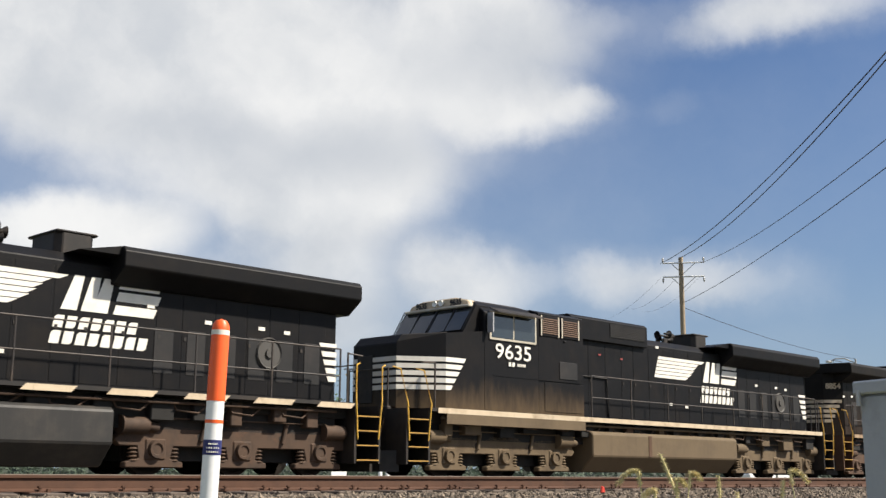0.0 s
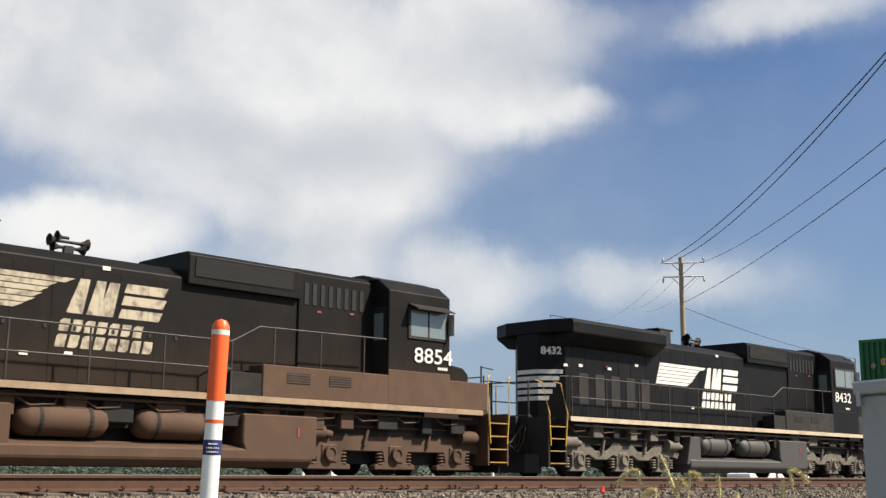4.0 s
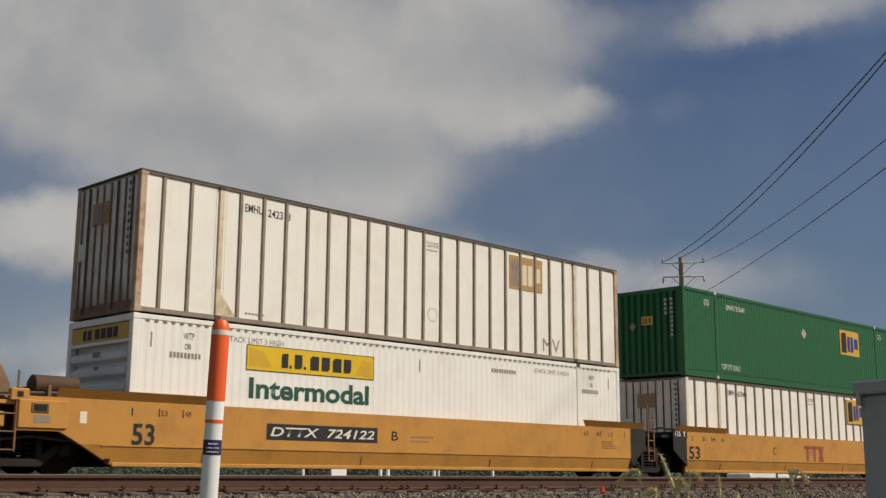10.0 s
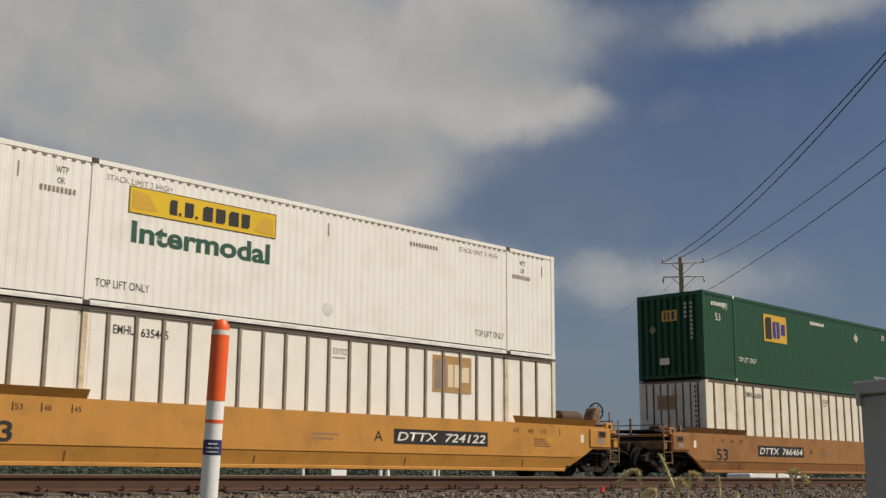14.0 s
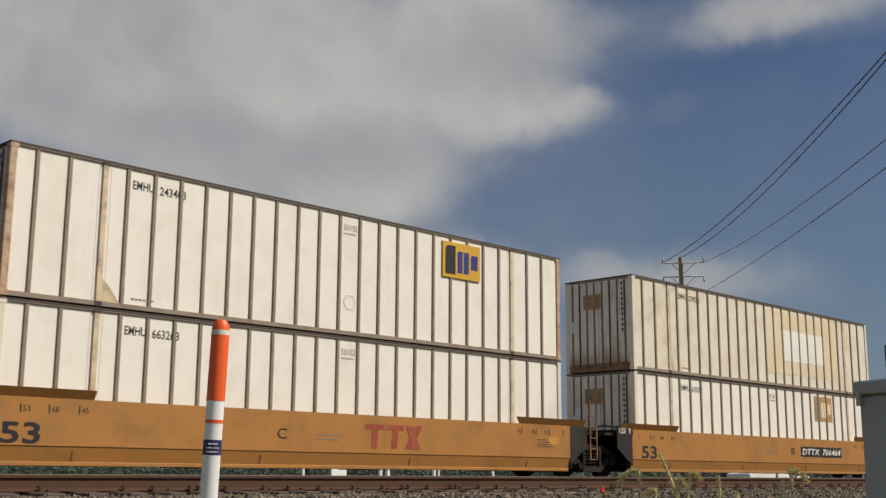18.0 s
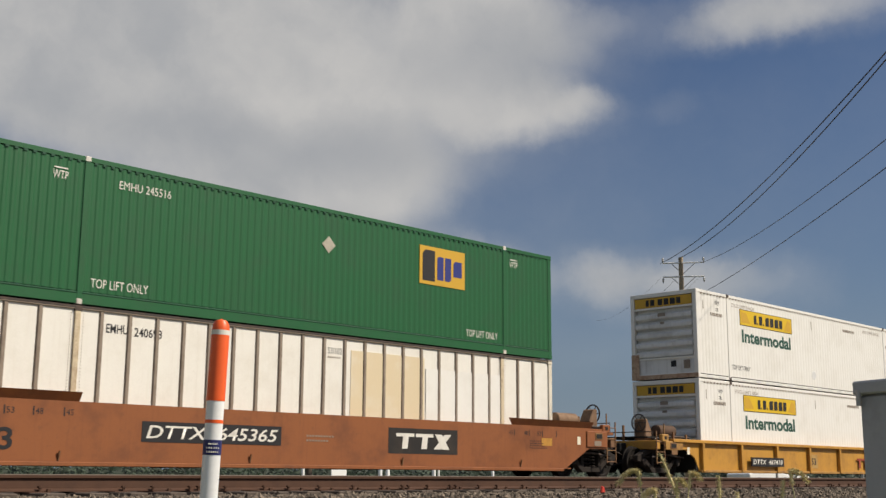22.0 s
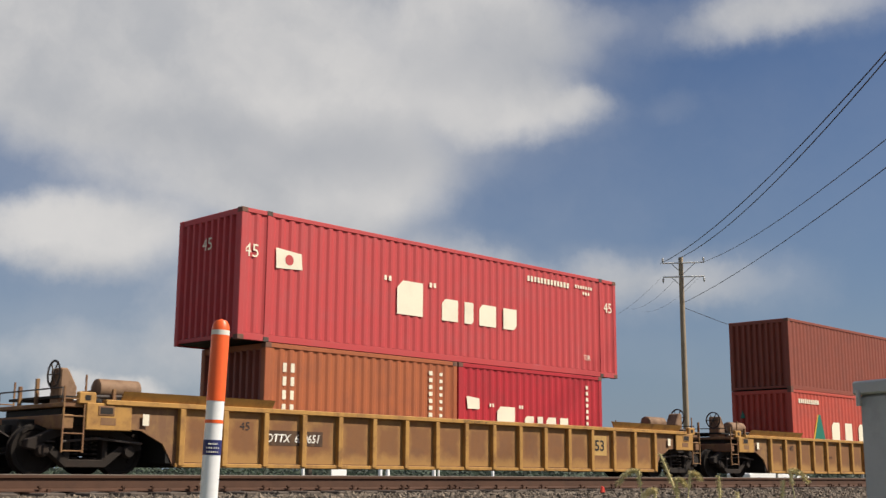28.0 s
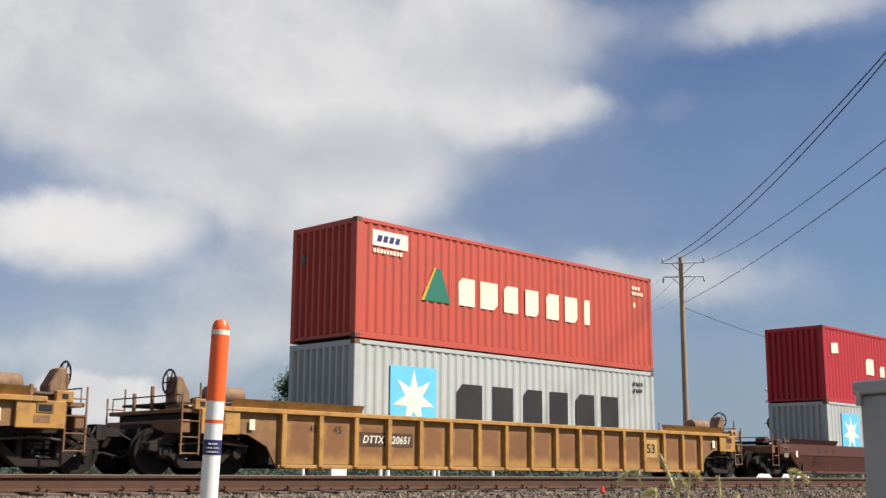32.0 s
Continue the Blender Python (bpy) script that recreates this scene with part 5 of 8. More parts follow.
# ---- locomotives ----
def loco_truck(car, x, spacing, gear, flip, roll_key):
    t = part("truck", Geo().box(-spacing - 0.3, spacing + 0.3, -0.8, 0.8, 0.30, 0.98), UNDER, car)
    t.location = (x, 0, 0)
    a = spacing
    for s in (-1, 1):
        y0, y1 = s * 1.02 - 0.10, s * 1.02 + 0.10
        g = Geo()
        out = [(-a - 0.92, 0.70), (-a - 0.66, 0.98), (-a + 0.5, 1.0), (-0.75, 0.93), (-0.5, 1.06), (0.5, 1.06), (0.75, 0.93), (a - 0.5, 1.0), (a + 0.66, 0.98), (a + 0.92, 0.70), (a + 0.80, 0.58)]
        for q in (a, 0, -a):
            out += [(q + 0.42, 0.58), (q + 0.36, 0.34), (q + 0.66, 0.27), (q + 0.66, 0.16), (q - 0.66, 0.16), (q - 0.66, 0.27), (q - 0.36, 0.34), (q - 0.42, 0.58)]
        out.append((-a - 0.80, 0.58))
        if gear is TRUCK_GREY:
            out = [(-a - 0.92, 0.74), (-a - 0.5, 1.0), (-a + 0.42, 1.0), (-a * 0.5 - 0.28, 0.76), (-a * 0.5 + 0.28, 0.76), (-0.45, 1.03), (0.45, 1.03), (a * 0.5 - 0.28, 0.76), (a * 0.5 + 0.28, 0.76), (a - 0.42, 1.0), (a + 0.5, 1.0), (a + 0.92, 0.74), (a + 0.78, 0.56)]
            for q in (a, 0, -a):
                out += [(q + 0.48, 0.64), (q + 0.30, 0.60), (q + 0.30, 0.30), (q + 0.40, 0.17), (q - 0.40, 0.17), (q - 0.30, 0.30), (q - 0.30, 0.60), (q - 0.48, 0.64)]
                if q > -a:
                    out += [(q - a * 0.5 + 0.26, 0.50), (q - a * 0.5 - 0.26, 0.50)]
            out.append((-a - 0.78, 0.56))
        g.prism(out, y0, y1)
        part("side_frame", g, gear, t, bevel=0.02)
        for q in (-a, 0, a):
            part("journal_box", Geo().box(q - 0.25, q + 0.25, y0 - 0.03, y1 - 0.02, 0.30, 0.74), gear, t, bevel=0.04)
            part("bearing_cap", Geo().lathe([(0.0, -0.12), (0.10, -0.12), (0.12, -0.15), (0.17, -0.15), (0.19, -0.07), (0.19, 0.05)], (q, s * 1.08 if s < 0 else 1.08, 0.52), "y", 16), gear, t, smooth=True)
            for d in (-0.47, 0.47):
                g = Geo()
                for k in range(4):
                    g.lathe([(0.07, -0.03), (0.11, 0), (0.07, 0.03)], (q + d, s * 1.04, 0.30 + k * 0.075), "z", 10)
                part("coil_spring", g, gear, t)
        for q in (-a * 0.5, a * 0.5):
            part("frame_hole", Geo().lathe([(0.0, -0.002), (0.075, -0.002), (0.075, 0.004)], (q, s * 1.122, 0.80), "y", 14), UNDER, t)
        for q in (-a - 0.45, a + 0.45):
            part("brake_cylinder", Geo().cyl((q - 0.36, s * 1.16, 0.98), (q + 0.2, s * 1.16, 0.98), 0.17, 16).cyl((q + 0.2, s * 1.16, 0.98), (q + 0.45, s * 1.16, 0.94), 0.09, 12).cyl((q - 0.40, s * 1.16, 0.98), (q - 0.36, s * 1.16, 0.98), 0.20, 16), gear, t, smooth=True)
        part("sand_pipe", Geo().tube([(-a - 0.8, s * 1.2, 1.1), (-a, s * 1.2, 1.14), (a, s * 1.2, 1.14), (a + 0.8, s * 1.2, 1.1)], 0.018), gear, t)
        for q in (-a * 0.5, a * 0.5):
            part("damper", Geo().cyl((q, s * 1.15, 0.7), (q + 0.1, s * 1.15, 1.1), 0.05, 10), gear, t)
    for q in (-a, 0, a):
        wheelset(t, -q if flip else q, 0.52, "loco")
    return t


def horse_flag(car, flip, u0, z0, mat, height=0.69):
    """Striped flag, dark jagged shape and two plain slanted slabs; always reads left to right from x0."""
    x0, y = u0, -0.935
    n = 6
    hgt = height / n
    ends = (1.86, 2.08, 2.22, 2.34, 2.50, 2.86)
    for i in range(n):
        z = z0 + i * hgt
        lean0, lean1 = 0.27 * i / n, 0.27 * (i + 0.84) / n
        end = ends[i]
        part("flag_stripe", Geo().prism([(x0 + lean0, z), (x0 + end - 0.10, z), (x0 + end + 0.10, z + hgt * 0.84), (x0 + lean1, z + hgt * 0.84)], y - 0.004, y), mat, car, "white speed stripe")
    # plain slanted slabs in place of the initials
    a, top = x0 + 2.82, z0 + height
    for p, w, q in ((0.0, 0.34, 0.26), (0.42, 0.30, 0.20), (0.66, 0.34, 0.24)):
        part("brand_slab", Geo().prism([(a + p, z0), (a + p + w, z0), (a + p + w + q * 0.5, top), (a + p + q, top)], y - 0.004 - 0.002 * (p == 0.42), y), mat, car, "plain slanted slab")
    for q, w in ((0.0, 0.92), (0.27, 0.95), (0.52, 0.92)):
        part("brand_slab", Geo().prism([(a + 1.12 + q * 0.2, z0 + q), (a + 1.12 + w + q * 0.2, z0 + q), (a + 1.20 + w + q * 0.2, z0 + q + 0.19), (a + 1.18 + q * 0.2, z0 + q + 0.19)], y - 0.004, y), mat, car, "plain slanted slab")
    sign_row(car, mat, even(x0 + 2.66, 7, 0.235, 0.03), y, z0 - 0.36, z0 - 0.12, 0.05)
    sign_row(car, mat, even(x0 + 2.60, 8, 0.24, 0.03), y, z0 - 0.67, z0 - 0.42, 0.05)


def stanchions(car, flip, us, z0, z1, rail_mat, top=True, y=-1.50):
    for u in us:
        for s in (1, -1):
            part("stanchion", kept(("stan", z0, z1, s, y, rail_mat.name), lambda: Geo().cyl((0, s * y, z0), (0, s * y, z1), 0.022, 8).mesh("stanchion", rail_mat)), rail_mat, car).location = (-u if flip else u, 0, 0)
    for s in (1, -1):
        for z in (z1, (z0 + z1) / 2):
            part("handrail", Geo(flip).tube([(us[0], s * y, z), (us[-1], s * y, z)], 0.018), rail_mat, car)


def end_steps(car, flip, u, d, rail, body):
    """Stair well at a corner of the platform: d is +1 at the rear end, -1 at the front."""
    for s in (-1, 1):
        y0, y1 = sorted((s * 0.78, s * 1.5))
        for k in range(4):
            z = 0.38 + k * 0.33
            part("step", kept(("step", s, k, flip, u, d, body.name), lambda: Geo(flip).box(u - 0.34, u + 0.34, y0, y1, z - 0.03, z).mesh("step", body)), body, car)
            part("step_edge", kept(("stepedge", s, k, flip, u, d), lambda: Geo(flip).box(u - 0.34, u + 0.34, s * 1.5 - 0.02, s * 1.5 + 0.02, z - 0.018, z + 0.010).mesh("step_edge", STEP_YELLOW)), STEP_YELLOW, car)
        part("step_side", Geo(flip).box(u - 0.40, u - 0.34, y0, y1, 0.30, 1.62), body, car)
        part("step_side", Geo(flip).box(u + 0.34, u + 0.40, y0, y1, 0.30, 1.62), body, car)
        part("step_back", Geo(flip).box(u - 0.34, u + 0.34, s * 0.74 - 0.02, s * 0.74 + 0.02, 0.3, 1.62), body, car)
        for q in (-0.40, 0.40):
            g = Geo(flip).tube([(u + q * 0.8, s * 1.52, 0.85), (u + q, s * 1.54, 1.75), (u + q + 0.12 * d, s * 1.40, 2.55), (u + q + 0.30 * d, s * 1.30, 2.60)], 0.020, 8)
            part("grab_rail", g, rail, car, "yellow grab rail")


def loco(Xend, flip, style, label, number, grime, gear, flag_mat, flag_u, sill_mat, tank_mat, zflag):
    """A six-axle road locomotive; u runs from the cab end (0) to the radiator end. flip: cab towards +x."""
    car = thing("diesel_locomotive", label, "locomotive", "locomotives at the head of the train")
    ROLLING.append((car, Xend, YC, 0.0))
    wide = style == "wide_long"
    L = 22.2 if wide else 21.3
    k0 = 7.05 if wide else 4.45                   # where the full-width rear part of the cab ends
    hood_end = L - 0.95 if wide else L - 1.50
    cham = 0.55
    X = lambda u: -u if flip else u
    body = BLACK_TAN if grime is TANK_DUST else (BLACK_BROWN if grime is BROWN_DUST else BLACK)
    # frame, walkway edge
    part("frame", Geo(flip).box(0.9, L - 0.7, -1.2, 1.2, 1.30, 1.62), UNDER, car, bevel=0.02)
    part("walkway", Geo(flip).box(0.95, L - 0.75, -1.53, 1.53, 1.58, 1.66), BLACK_DUST, car)
    for s in (-1, 1):
        y0, y1 = sorted((s * 1.53, s * 1.55))
        if number:
            part("sill_stripe", Geo(flip).box(1.15, L - 0.95, y0, y1, 1.54, 1.67), sill_mat, car, "cream stripe along the frame edge")
        else:
            for i in range(12):
                a = 1.3 + i * 1.72
                part("sill_dash", Geo(flip).prism([(a, 1.52), (a + 1.0, 1.52), (a + 1.12, 1.64), (a + 0.12, 1.64)], y0, y1), sill_mat, car, "slanted white dash on the frame edge")
    part("underframe", Geo(flip).box(1.3, L - 1.1, -1.12, 1.12, 0.92, 1.31), UNDER, car)
    # cable trays, valves and boxes hung under the walkway
    rg_ = random.Random(int(abs(Xend) * 10))
    q = 1.6
    while q < L - 1.8:
        w = rg_.uniform(0.25, 0.7)
        part("equipment_box", Geo(flip).box(q, q + w, -1.34, -1.1, 1.30 - rg_.uniform(0.12, 0.34), 1.52), UNDER if rg_.random() < 0.6 else gear, car, bevel=0.02)
        q += w + rg_.uniform(0.3, 1.0)
    part("train_line_pipe", Geo(flip).tube([(1.4, -1.40, 1.44), (L - 1.3, -1.40, 1.44)], 0.03, 8), gear, car)
    # long hood with chamfered roof
    h, zr = 0.93, 4.30
    prof = [(-h, 1.66), (h, 1.66), (h, zr - 0.22), (h - 0.30, zr), (-h + 0.30, zr), (-h, zr - 0.22)]
    hood_mat = BLACK if wide else body
    part("long_hood", Geo(flip).prism(prof, k0, hood_end, "x"), hood_mat, car, bevel=0.02)
    # dynamic brake housing
    d0, d1 = (7.05, 10.9) if wide else (6.75, 9.75)
    part("brake_housing", Geo(flip).prism([(-1.06, 3.95), (1.06, 3.95), (1.06, 4.58), (0.95, 4.66), (-0.95, 4.66), (-1.06, 4.58)], d0, d1, "x"), body, car, bevel=0.015)
    for s in (-1, 1):
        y0, y1 = sorted((s * 1.06, s * 1.075))
        gr = part("brake_grille", Geo(flip).box(d0 + (1.9 if wide else 0.25), d1 - 0.15, y0, y1, 4.12, 4.52), GRILLE, car)
        for i in range(8):
            z = 4.14 + i * 0.05
            part("grille_slat", Geo(flip).box(d0 + (1.9 if wide else 0.25), d1 - 0.15, s * 1.078 - 0.006, s * 1.078 + 0.006, z, z + 0.014), UNDER, gr)
    # radiator cabinet with overhanging wings
    ra = 15.35
    prof = [(-1.0, 3.72), (1.0, 3.72), (1.42, 4.02), (1.45, 4.06), (1.45, 4.36), (1.36, 4.46), (-1.36, 4.46), (-1.45, 4.36), (-1.45, 4.06), (-1.42, 4.02)]
    if wide:
        part("radiator_wing", Geo(flip).prism(prof, ra, L - 0.62, "x"), body, car, bevel=0.015)
        part("radiator_ramp", Geo(flip).prism([(ra - 0.9, 4.28), (ra, 4.28), (ra, 4.46)], -1.30, 1.30), body, car)
    else:
        part("radiator_wing", Geo(flip).prism(prof, ra, L - 1.25, "x"), body, car, bevel=0.015)
        g = Geo(flip).prism([(L - 1.25, -1.45), (L - 1.25, 1.45), (L - 0.92, 0.8), (L - 0.92, -0.8)], 4.06, 4.44, "z")
        part("radiator_prow", g, body, car, bevel=0.02)
    if not wide:
        part("rear_cap", Geo(flip).prism([(hood_end, -h), (hood_end, h), (hood_end + cham, h - cham), (hood_end + cham, -h + cham)], 1.66, 4.06, "z"), body, car)
    part("roof_rail", Geo(flip).tube([(L - 1.6, -0.9, 4.46), (L - 1.6, -0.9, 4.54), (L - 0.9, -0.9, 4.54), (L - 0.9, -0.9, 4.46)], 0.012), BLACK_DUST, car)
    # stack and horn
    su = 14.75 if wide else 14.1
    part("exhaust_outlet", Geo(flip).prism([(su - 0.42, -0.45), (su - 0.30, -0.6), (su + 0.30, -0.6), (su + 0.42, -0.45), (su + 0.42, 0.45), (su + 0.30, 0.6), (su - 0.30, 0.6), (su - 0.42, 0.45)], 4.28, 4.72, "z"), BLACK_DUST, car, bevel=0.02)
    part("outlet_rim", Geo(flip).box(su - 0.46, su + 0.46, -0.62, 0.62, 4.70, 4.76), BLACK_DUST, car, bevel=0.03)
    hu = 13.0 if wide else 12.1
    horn = part("horn", Geo(flip).box(hu - 0.1, hu + 0.1, -0.35, -0.25, 4.28, 4.50), BLACK_DUST, car)
    for q, w, z in ((-0.3, 0.42, 4.58), (0.3, -0.42, 4.58), (-0.1, 0.34, 4.46), (0.1, -0.34, 4.46), (0.0, 0.26, 4.66)):
        part("horn_bell", Geo(flip).lathe([(0.03, 0.0), (0.035, abs(w) * 0.6), (0.07, abs(w) * 0.8), (0.125, abs(w))], (hu, -0.30, z), "x", 14) if w > 0 else Geo(flip).lathe([(0.03, 0.0), (0.035, -abs(w) * 0.6), (0.07, -abs(w) * 0.8), (0.125, -abs(w))], (hu, -0.30, z), "x", 14), BLACK_DUST, horn)
    # cab
    cf = 2.85 if wide else 2.35                     # cab front at the sides
    cr = 5.05 if wide else 4.45
    up = 0.0 if wide else 0.18
    zc = 4.62 + up
    part("cab", Geo(flip).prism([(-1.52, 1.66), (1.52, 1.66), (1.52, 4.22 + up), (1.12, 4.52 + up), (0.6, zc), (-0.6, zc), (-1.12, 4.52 + up), (-1.52, 4.22 + up)], cf, cr, "x"), body, car, bevel=0.02)
    part("cab_roof_edge", Geo(flip).prism([(-1.14, 4.50 + up), (1.14, 4.50 + up), (0.62, 4.66 + up), (-0.62, 4.66 + up)], cf + 0.1, cr + 0.05, "x"), BLACK_DUST, car)
    if style != "narrow":
        # full-width nose, sloping forward, and raked windscreen
        nt = 0.24
        nz = [(0.42, 1.66), (0.42, 3.02 + nt), (0.62, 3.25 + nt), (cf - 0.6, 3.62 + 0.3 * nt), (cf, 3.66 + 0.3 * nt), (cf, 1.66)]
        n1 = Geo(flip).prism(nz, -0.80, 0.80)
        part("nose", n1, body, car, bevel=0.02)
        for s in (-1, 1):
            g = Geo(flip)
            lo = [(0.42, s * 0.80), (1.45, s * 1.50), (cf, s * 1.52), (cf, s * 0.80)]
            tops = [3.05 + nt, 3.30 + nt, 3.66 + 0.2 * nt, 3.66 + 0.2 * nt]
            vs = [(x, y, 1.66) for x, y in lo] + [(x, y, z) for (x, y), z in zip(lo, tops)]
            fs = [(0, 1, 2, 3), (4, 7, 6, 5), (0, 4, 5, 1), (1, 5, 6, 2), (2, 6, 7, 3), (3, 7, 4, 0)]
            g.add(vs, fs if s < 0 else [q[::-1] for q in fs])
            part("nose_cheek", g, body, car)
        ws = Geo(flip)
        ws.prism([(cf - 0.63, 3.60), (cf + 0.4, 3.60), (cf + 0.4, 4.42 + up), (cf - 0.08, 4.42 + up)], -1.34, 1.34)
        part("windscreen_surround", ws, body, car, bevel=0.02)
        for s in (-1, 1):
            y0, y1 = sorted((s * 0.06, s * 0.62))
            y2, y3 = sorted((s * 0.68, s * 1.24))
            for a, b in ((y0, y1), (y2, y3)):
                g = Geo(flip)
                f0, f1 = cf - 0.59, cf - 0.10
                g.add([(f0 - 0.015, a, 3.72), (f0 - 0.015, b, 3.72), (f1 - 0.07, b, 4.34), (f1 - 0.07, a, 4.34)], [(0, 3, 2, 1)])
                part("windscreen", g, GLASS, car)
        for y in (-1.30, -0.65, 0.0, 0.65, 1.30):
            g = Geo(flip).add([(cf - 0.605, y - 0.025, 3.70), (cf - 0.605, y + 0.025, 3.70), (cf - 0.135, y + 0.025, 4.45), (cf - 0.135, y - 0.025, 4.45)], [(0, 3, 2, 1)])
            part("windscreen_post", g, BLACK_DUST, car)
        part("roof_visor", Geo(flip).box(cf - 0.26, cf + 0.2, -1.2, 1.2, 4.36 + up, 4.43 + up), WINDOW_TRIM if wide else body, car, bevel=0.02)
        nb = part("number_board", Geo(flip).prism([(-1.16, 4.42 + up), (1.16, 4.42 + up), (1.06, 4.56 + up), (0.62, 4.66 + up), (-0.62, 4.66 + up), (-1.06, 4.56 + up)], cf - 0.15, cf + 0.12, "x"), SILL if wide else BLACK_DUST, car, bevel=0.03)
        for s in (-1, 1):
            part("headlight", Geo(flip).lathe([(0.0, 0.02), (0.08, 0.0), (0.09, 0.1)], (cf - 0.20, s * 0.12, 4.55 + up), "x", 14), LAMP_GLASS, nb)
            if wide:
                ob = write(number, X(cf - 0.16), s * 0.64, 4.53, 0.21, DECAL_BLACK, nb, bold=0.012)
                ob.matrix_basis = pose(X(cf - 0.16), s * 0.64, 4.53, 0, 0, -90 if not flip else 90)
        part("nose_lamp", Geo(flip).lathe([(0.0, 0.0), (0.09, 0.01), (0.1, 0.08)], (0.40, 0.45, 2.05), "x", 14), LAMP_GLASS, car)
        # nose stripes run round the corner
        g = Geo(flip)
        for i in range(5):
            z = 2.12 + i * 0.175
            g.box(0.410, 0.422, -0.80, 0.80, z, z + 0.115)
            g.add([(0.414, -0.806, z), (1.446, -1.508, z), (1.446, -1.508, z + 0.115), (0.414, -0.806, z + 0.115)], [(0, 1, 2, 3)])
            g.add([(1.446, -1.508, z), (1.60 + i * 0.12, -1.53, z), (1.68 + i * 0.12, -1.53, z + 0.115), (1.446, -1.508, z + 0.115)], [(0, 1, 2, 3)])
        part("nose_stripes", g, DECAL if wide else DECAL, car, "white chevron stripes across the nose")
        part("nose_skirt", Geo(flip).box(1.45, cf, -1.54, -1.50, 1.42, 1.70), body, car)
        part("nose_door", Geo(flip).box(0.395, 0.415, 0.05, 0.62, 1.8, 3.0), BLACK_DUST, car, bevel=0.01)
    else:
        part("nose", Geo(flip).prism([(0.95, 1.66), (0.95, 2.62), (1.15, 2.78), (cf, 2.92), (cf, 1.66)], -0.85, 0.85), body, car, bevel=0.03)
        for s in (-1, 1):
            y0, y1 = sorted((s * 0.25, s * 1.2))
            part("windscreen", Geo(flip).box(cf - 0.012, cf, y0, y1, 3.35, 4.1), GLASS, car)
        part("number_board", Geo(flip).box(cf - 0.12, cf + 0.2, -0.75, 0.75, 4.45, 4.72), BLACK_DUST, car, bevel=0.03)
    # cab side: window, shade, louvres, seams
    wu0, wu1, wz0, wz1 = (3.10, 4.85, 3.58, 4.20) if wide else ((2.60, 4.15, 3.42, 4.05) if style == "mid" else (2.55, 3.75, 3.35, 3.98))
    for s in (-1, 1):
        yy = s * 1.525
        y0, y1 = sorted((yy, yy + s * 0.03))
        fr = part("window_frame", Geo(flip).box(wu0 - 0.07, wu1 + 0.07, y0, y1, wz0 - 0.07, wz1 + 0.07), WINDOW_TRIM if wide else BLACK_DUST, car, bevel=0.01)
        mid = (wu0 + wu1) / 2
        for a, b in ((wu0, mid - 0.03), (mid + 0.03, wu1)):
            y2, y3 = sorted((yy + s * 0.03, yy + s * 0.038))
            part("pane", Geo(flip).box(a, b, y2, y3, wz0, wz1), GLASS if wide else GLASS_PALE, fr)
        if style != "mid":
            part("sun_shade", Geo(flip).prism([(s * 1.53, wz1 + 0.16), (s * 1.85, wz1 + 0.02), (s * 1.85, wz1 - 0.01), (s * 1.53, wz1 + 0.12)], wu0 - 0.05, wu1 + 0.05, "x"), BLACK_DUST, car)
        part("mirror", Geo(flip).box(wu0 - 0.16, wu0 - 0.12, yy + s * 0.02, yy + s * 0.22, wz0 + 0.1, wz1) if s > 0 else Geo(flip).box(wu0 - 0.16, wu0 - 0.12, yy - 0.22, yy - 0.02, wz0 + 0.1, wz1), STEEL_GREY, car)
    if wide:
        part("equipment_bay", Geo(flip).prism([(-1.50, 1.66), (1.50, 1.66), (1.50, 4.42), (1.2, 4.52), (-1.2, 4.52), (-1.50, 4.42)], cr, k0, "x"), body, car, bevel=0.015)
        for a, b in ((cr + 0.08, cr + 0.88), (cr + 0.98, cr + 1.78)):
            lv = part("louvre", Geo(flip).box(a, b, -1.53, -1.50, 3.80, 4.36), BLACK, car, bevel=0.008)
            for q in (a, b - 0.05):
                part("jamb", Geo(flip).box(q, q + 0.05, -1.542, -1.53, 3.80, 4.36), WINDOW_TRIM, lv)
            part("louvre_core", Geo(flip).box(a + 0.06, b - 0.06, -1.535, -1.53, 3.85, 4.31), GRILLE, lv)
            for i in range(8):
                z = 3.87 + i * 0.056
                part("louvre_slat", Geo(flip).prism([(-1.535, z), (-1.535, z + 0.03), (-1.552, z + 0.0)], a + 0.06, b - 0.06, "x"), BROWN_DUST, lv)
        part("side_ledge", Geo(flip).box(3.2, 6.9, -1.53, -1.515, 2.58, 2.61), body, car)
        part("lower_skirt", Geo(flip).box(1.45, k0, -1.548, -1.515, 1.28, 1.60), grime, car, bevel=0.01)
        part("battery_box", Geo(flip).box(5.3, k0 - 0.05, -1.515, -1.50, 1.75, 2.55), body, car, bevel=0.006)
        part("mesh_door", Geo(flip).box(5.95, 6.75, -1.52, -1.50, 2.66, 3.14), GRILLE, car, bevel=0.01)
        part("pipe", Geo(flip).tube([(k0 - 0.9, -1.53, 3.72), (k0 + 0.15, -1.10, 3.72), (k0 + 0.25, -0.97, 3.4), (k0 + 0.6, -0.97, 2.9), (k0 + 1.8, -0.97, 2.88), (k0 + 1.9, -0.97, 1.7)], 0.025, 8), BLACK_DUST, car)
    else:
        part("equipment_bay", Geo(flip).prism([(-0.98, 1.66), (0.98, 1.66), (0.98, 4.40 + up), (0.8, 4.52 + up), (-0.8, 4.52 + up), (-0.98, 4.40 + up)], cr, d0, "x"), body, car, bevel=0.015)
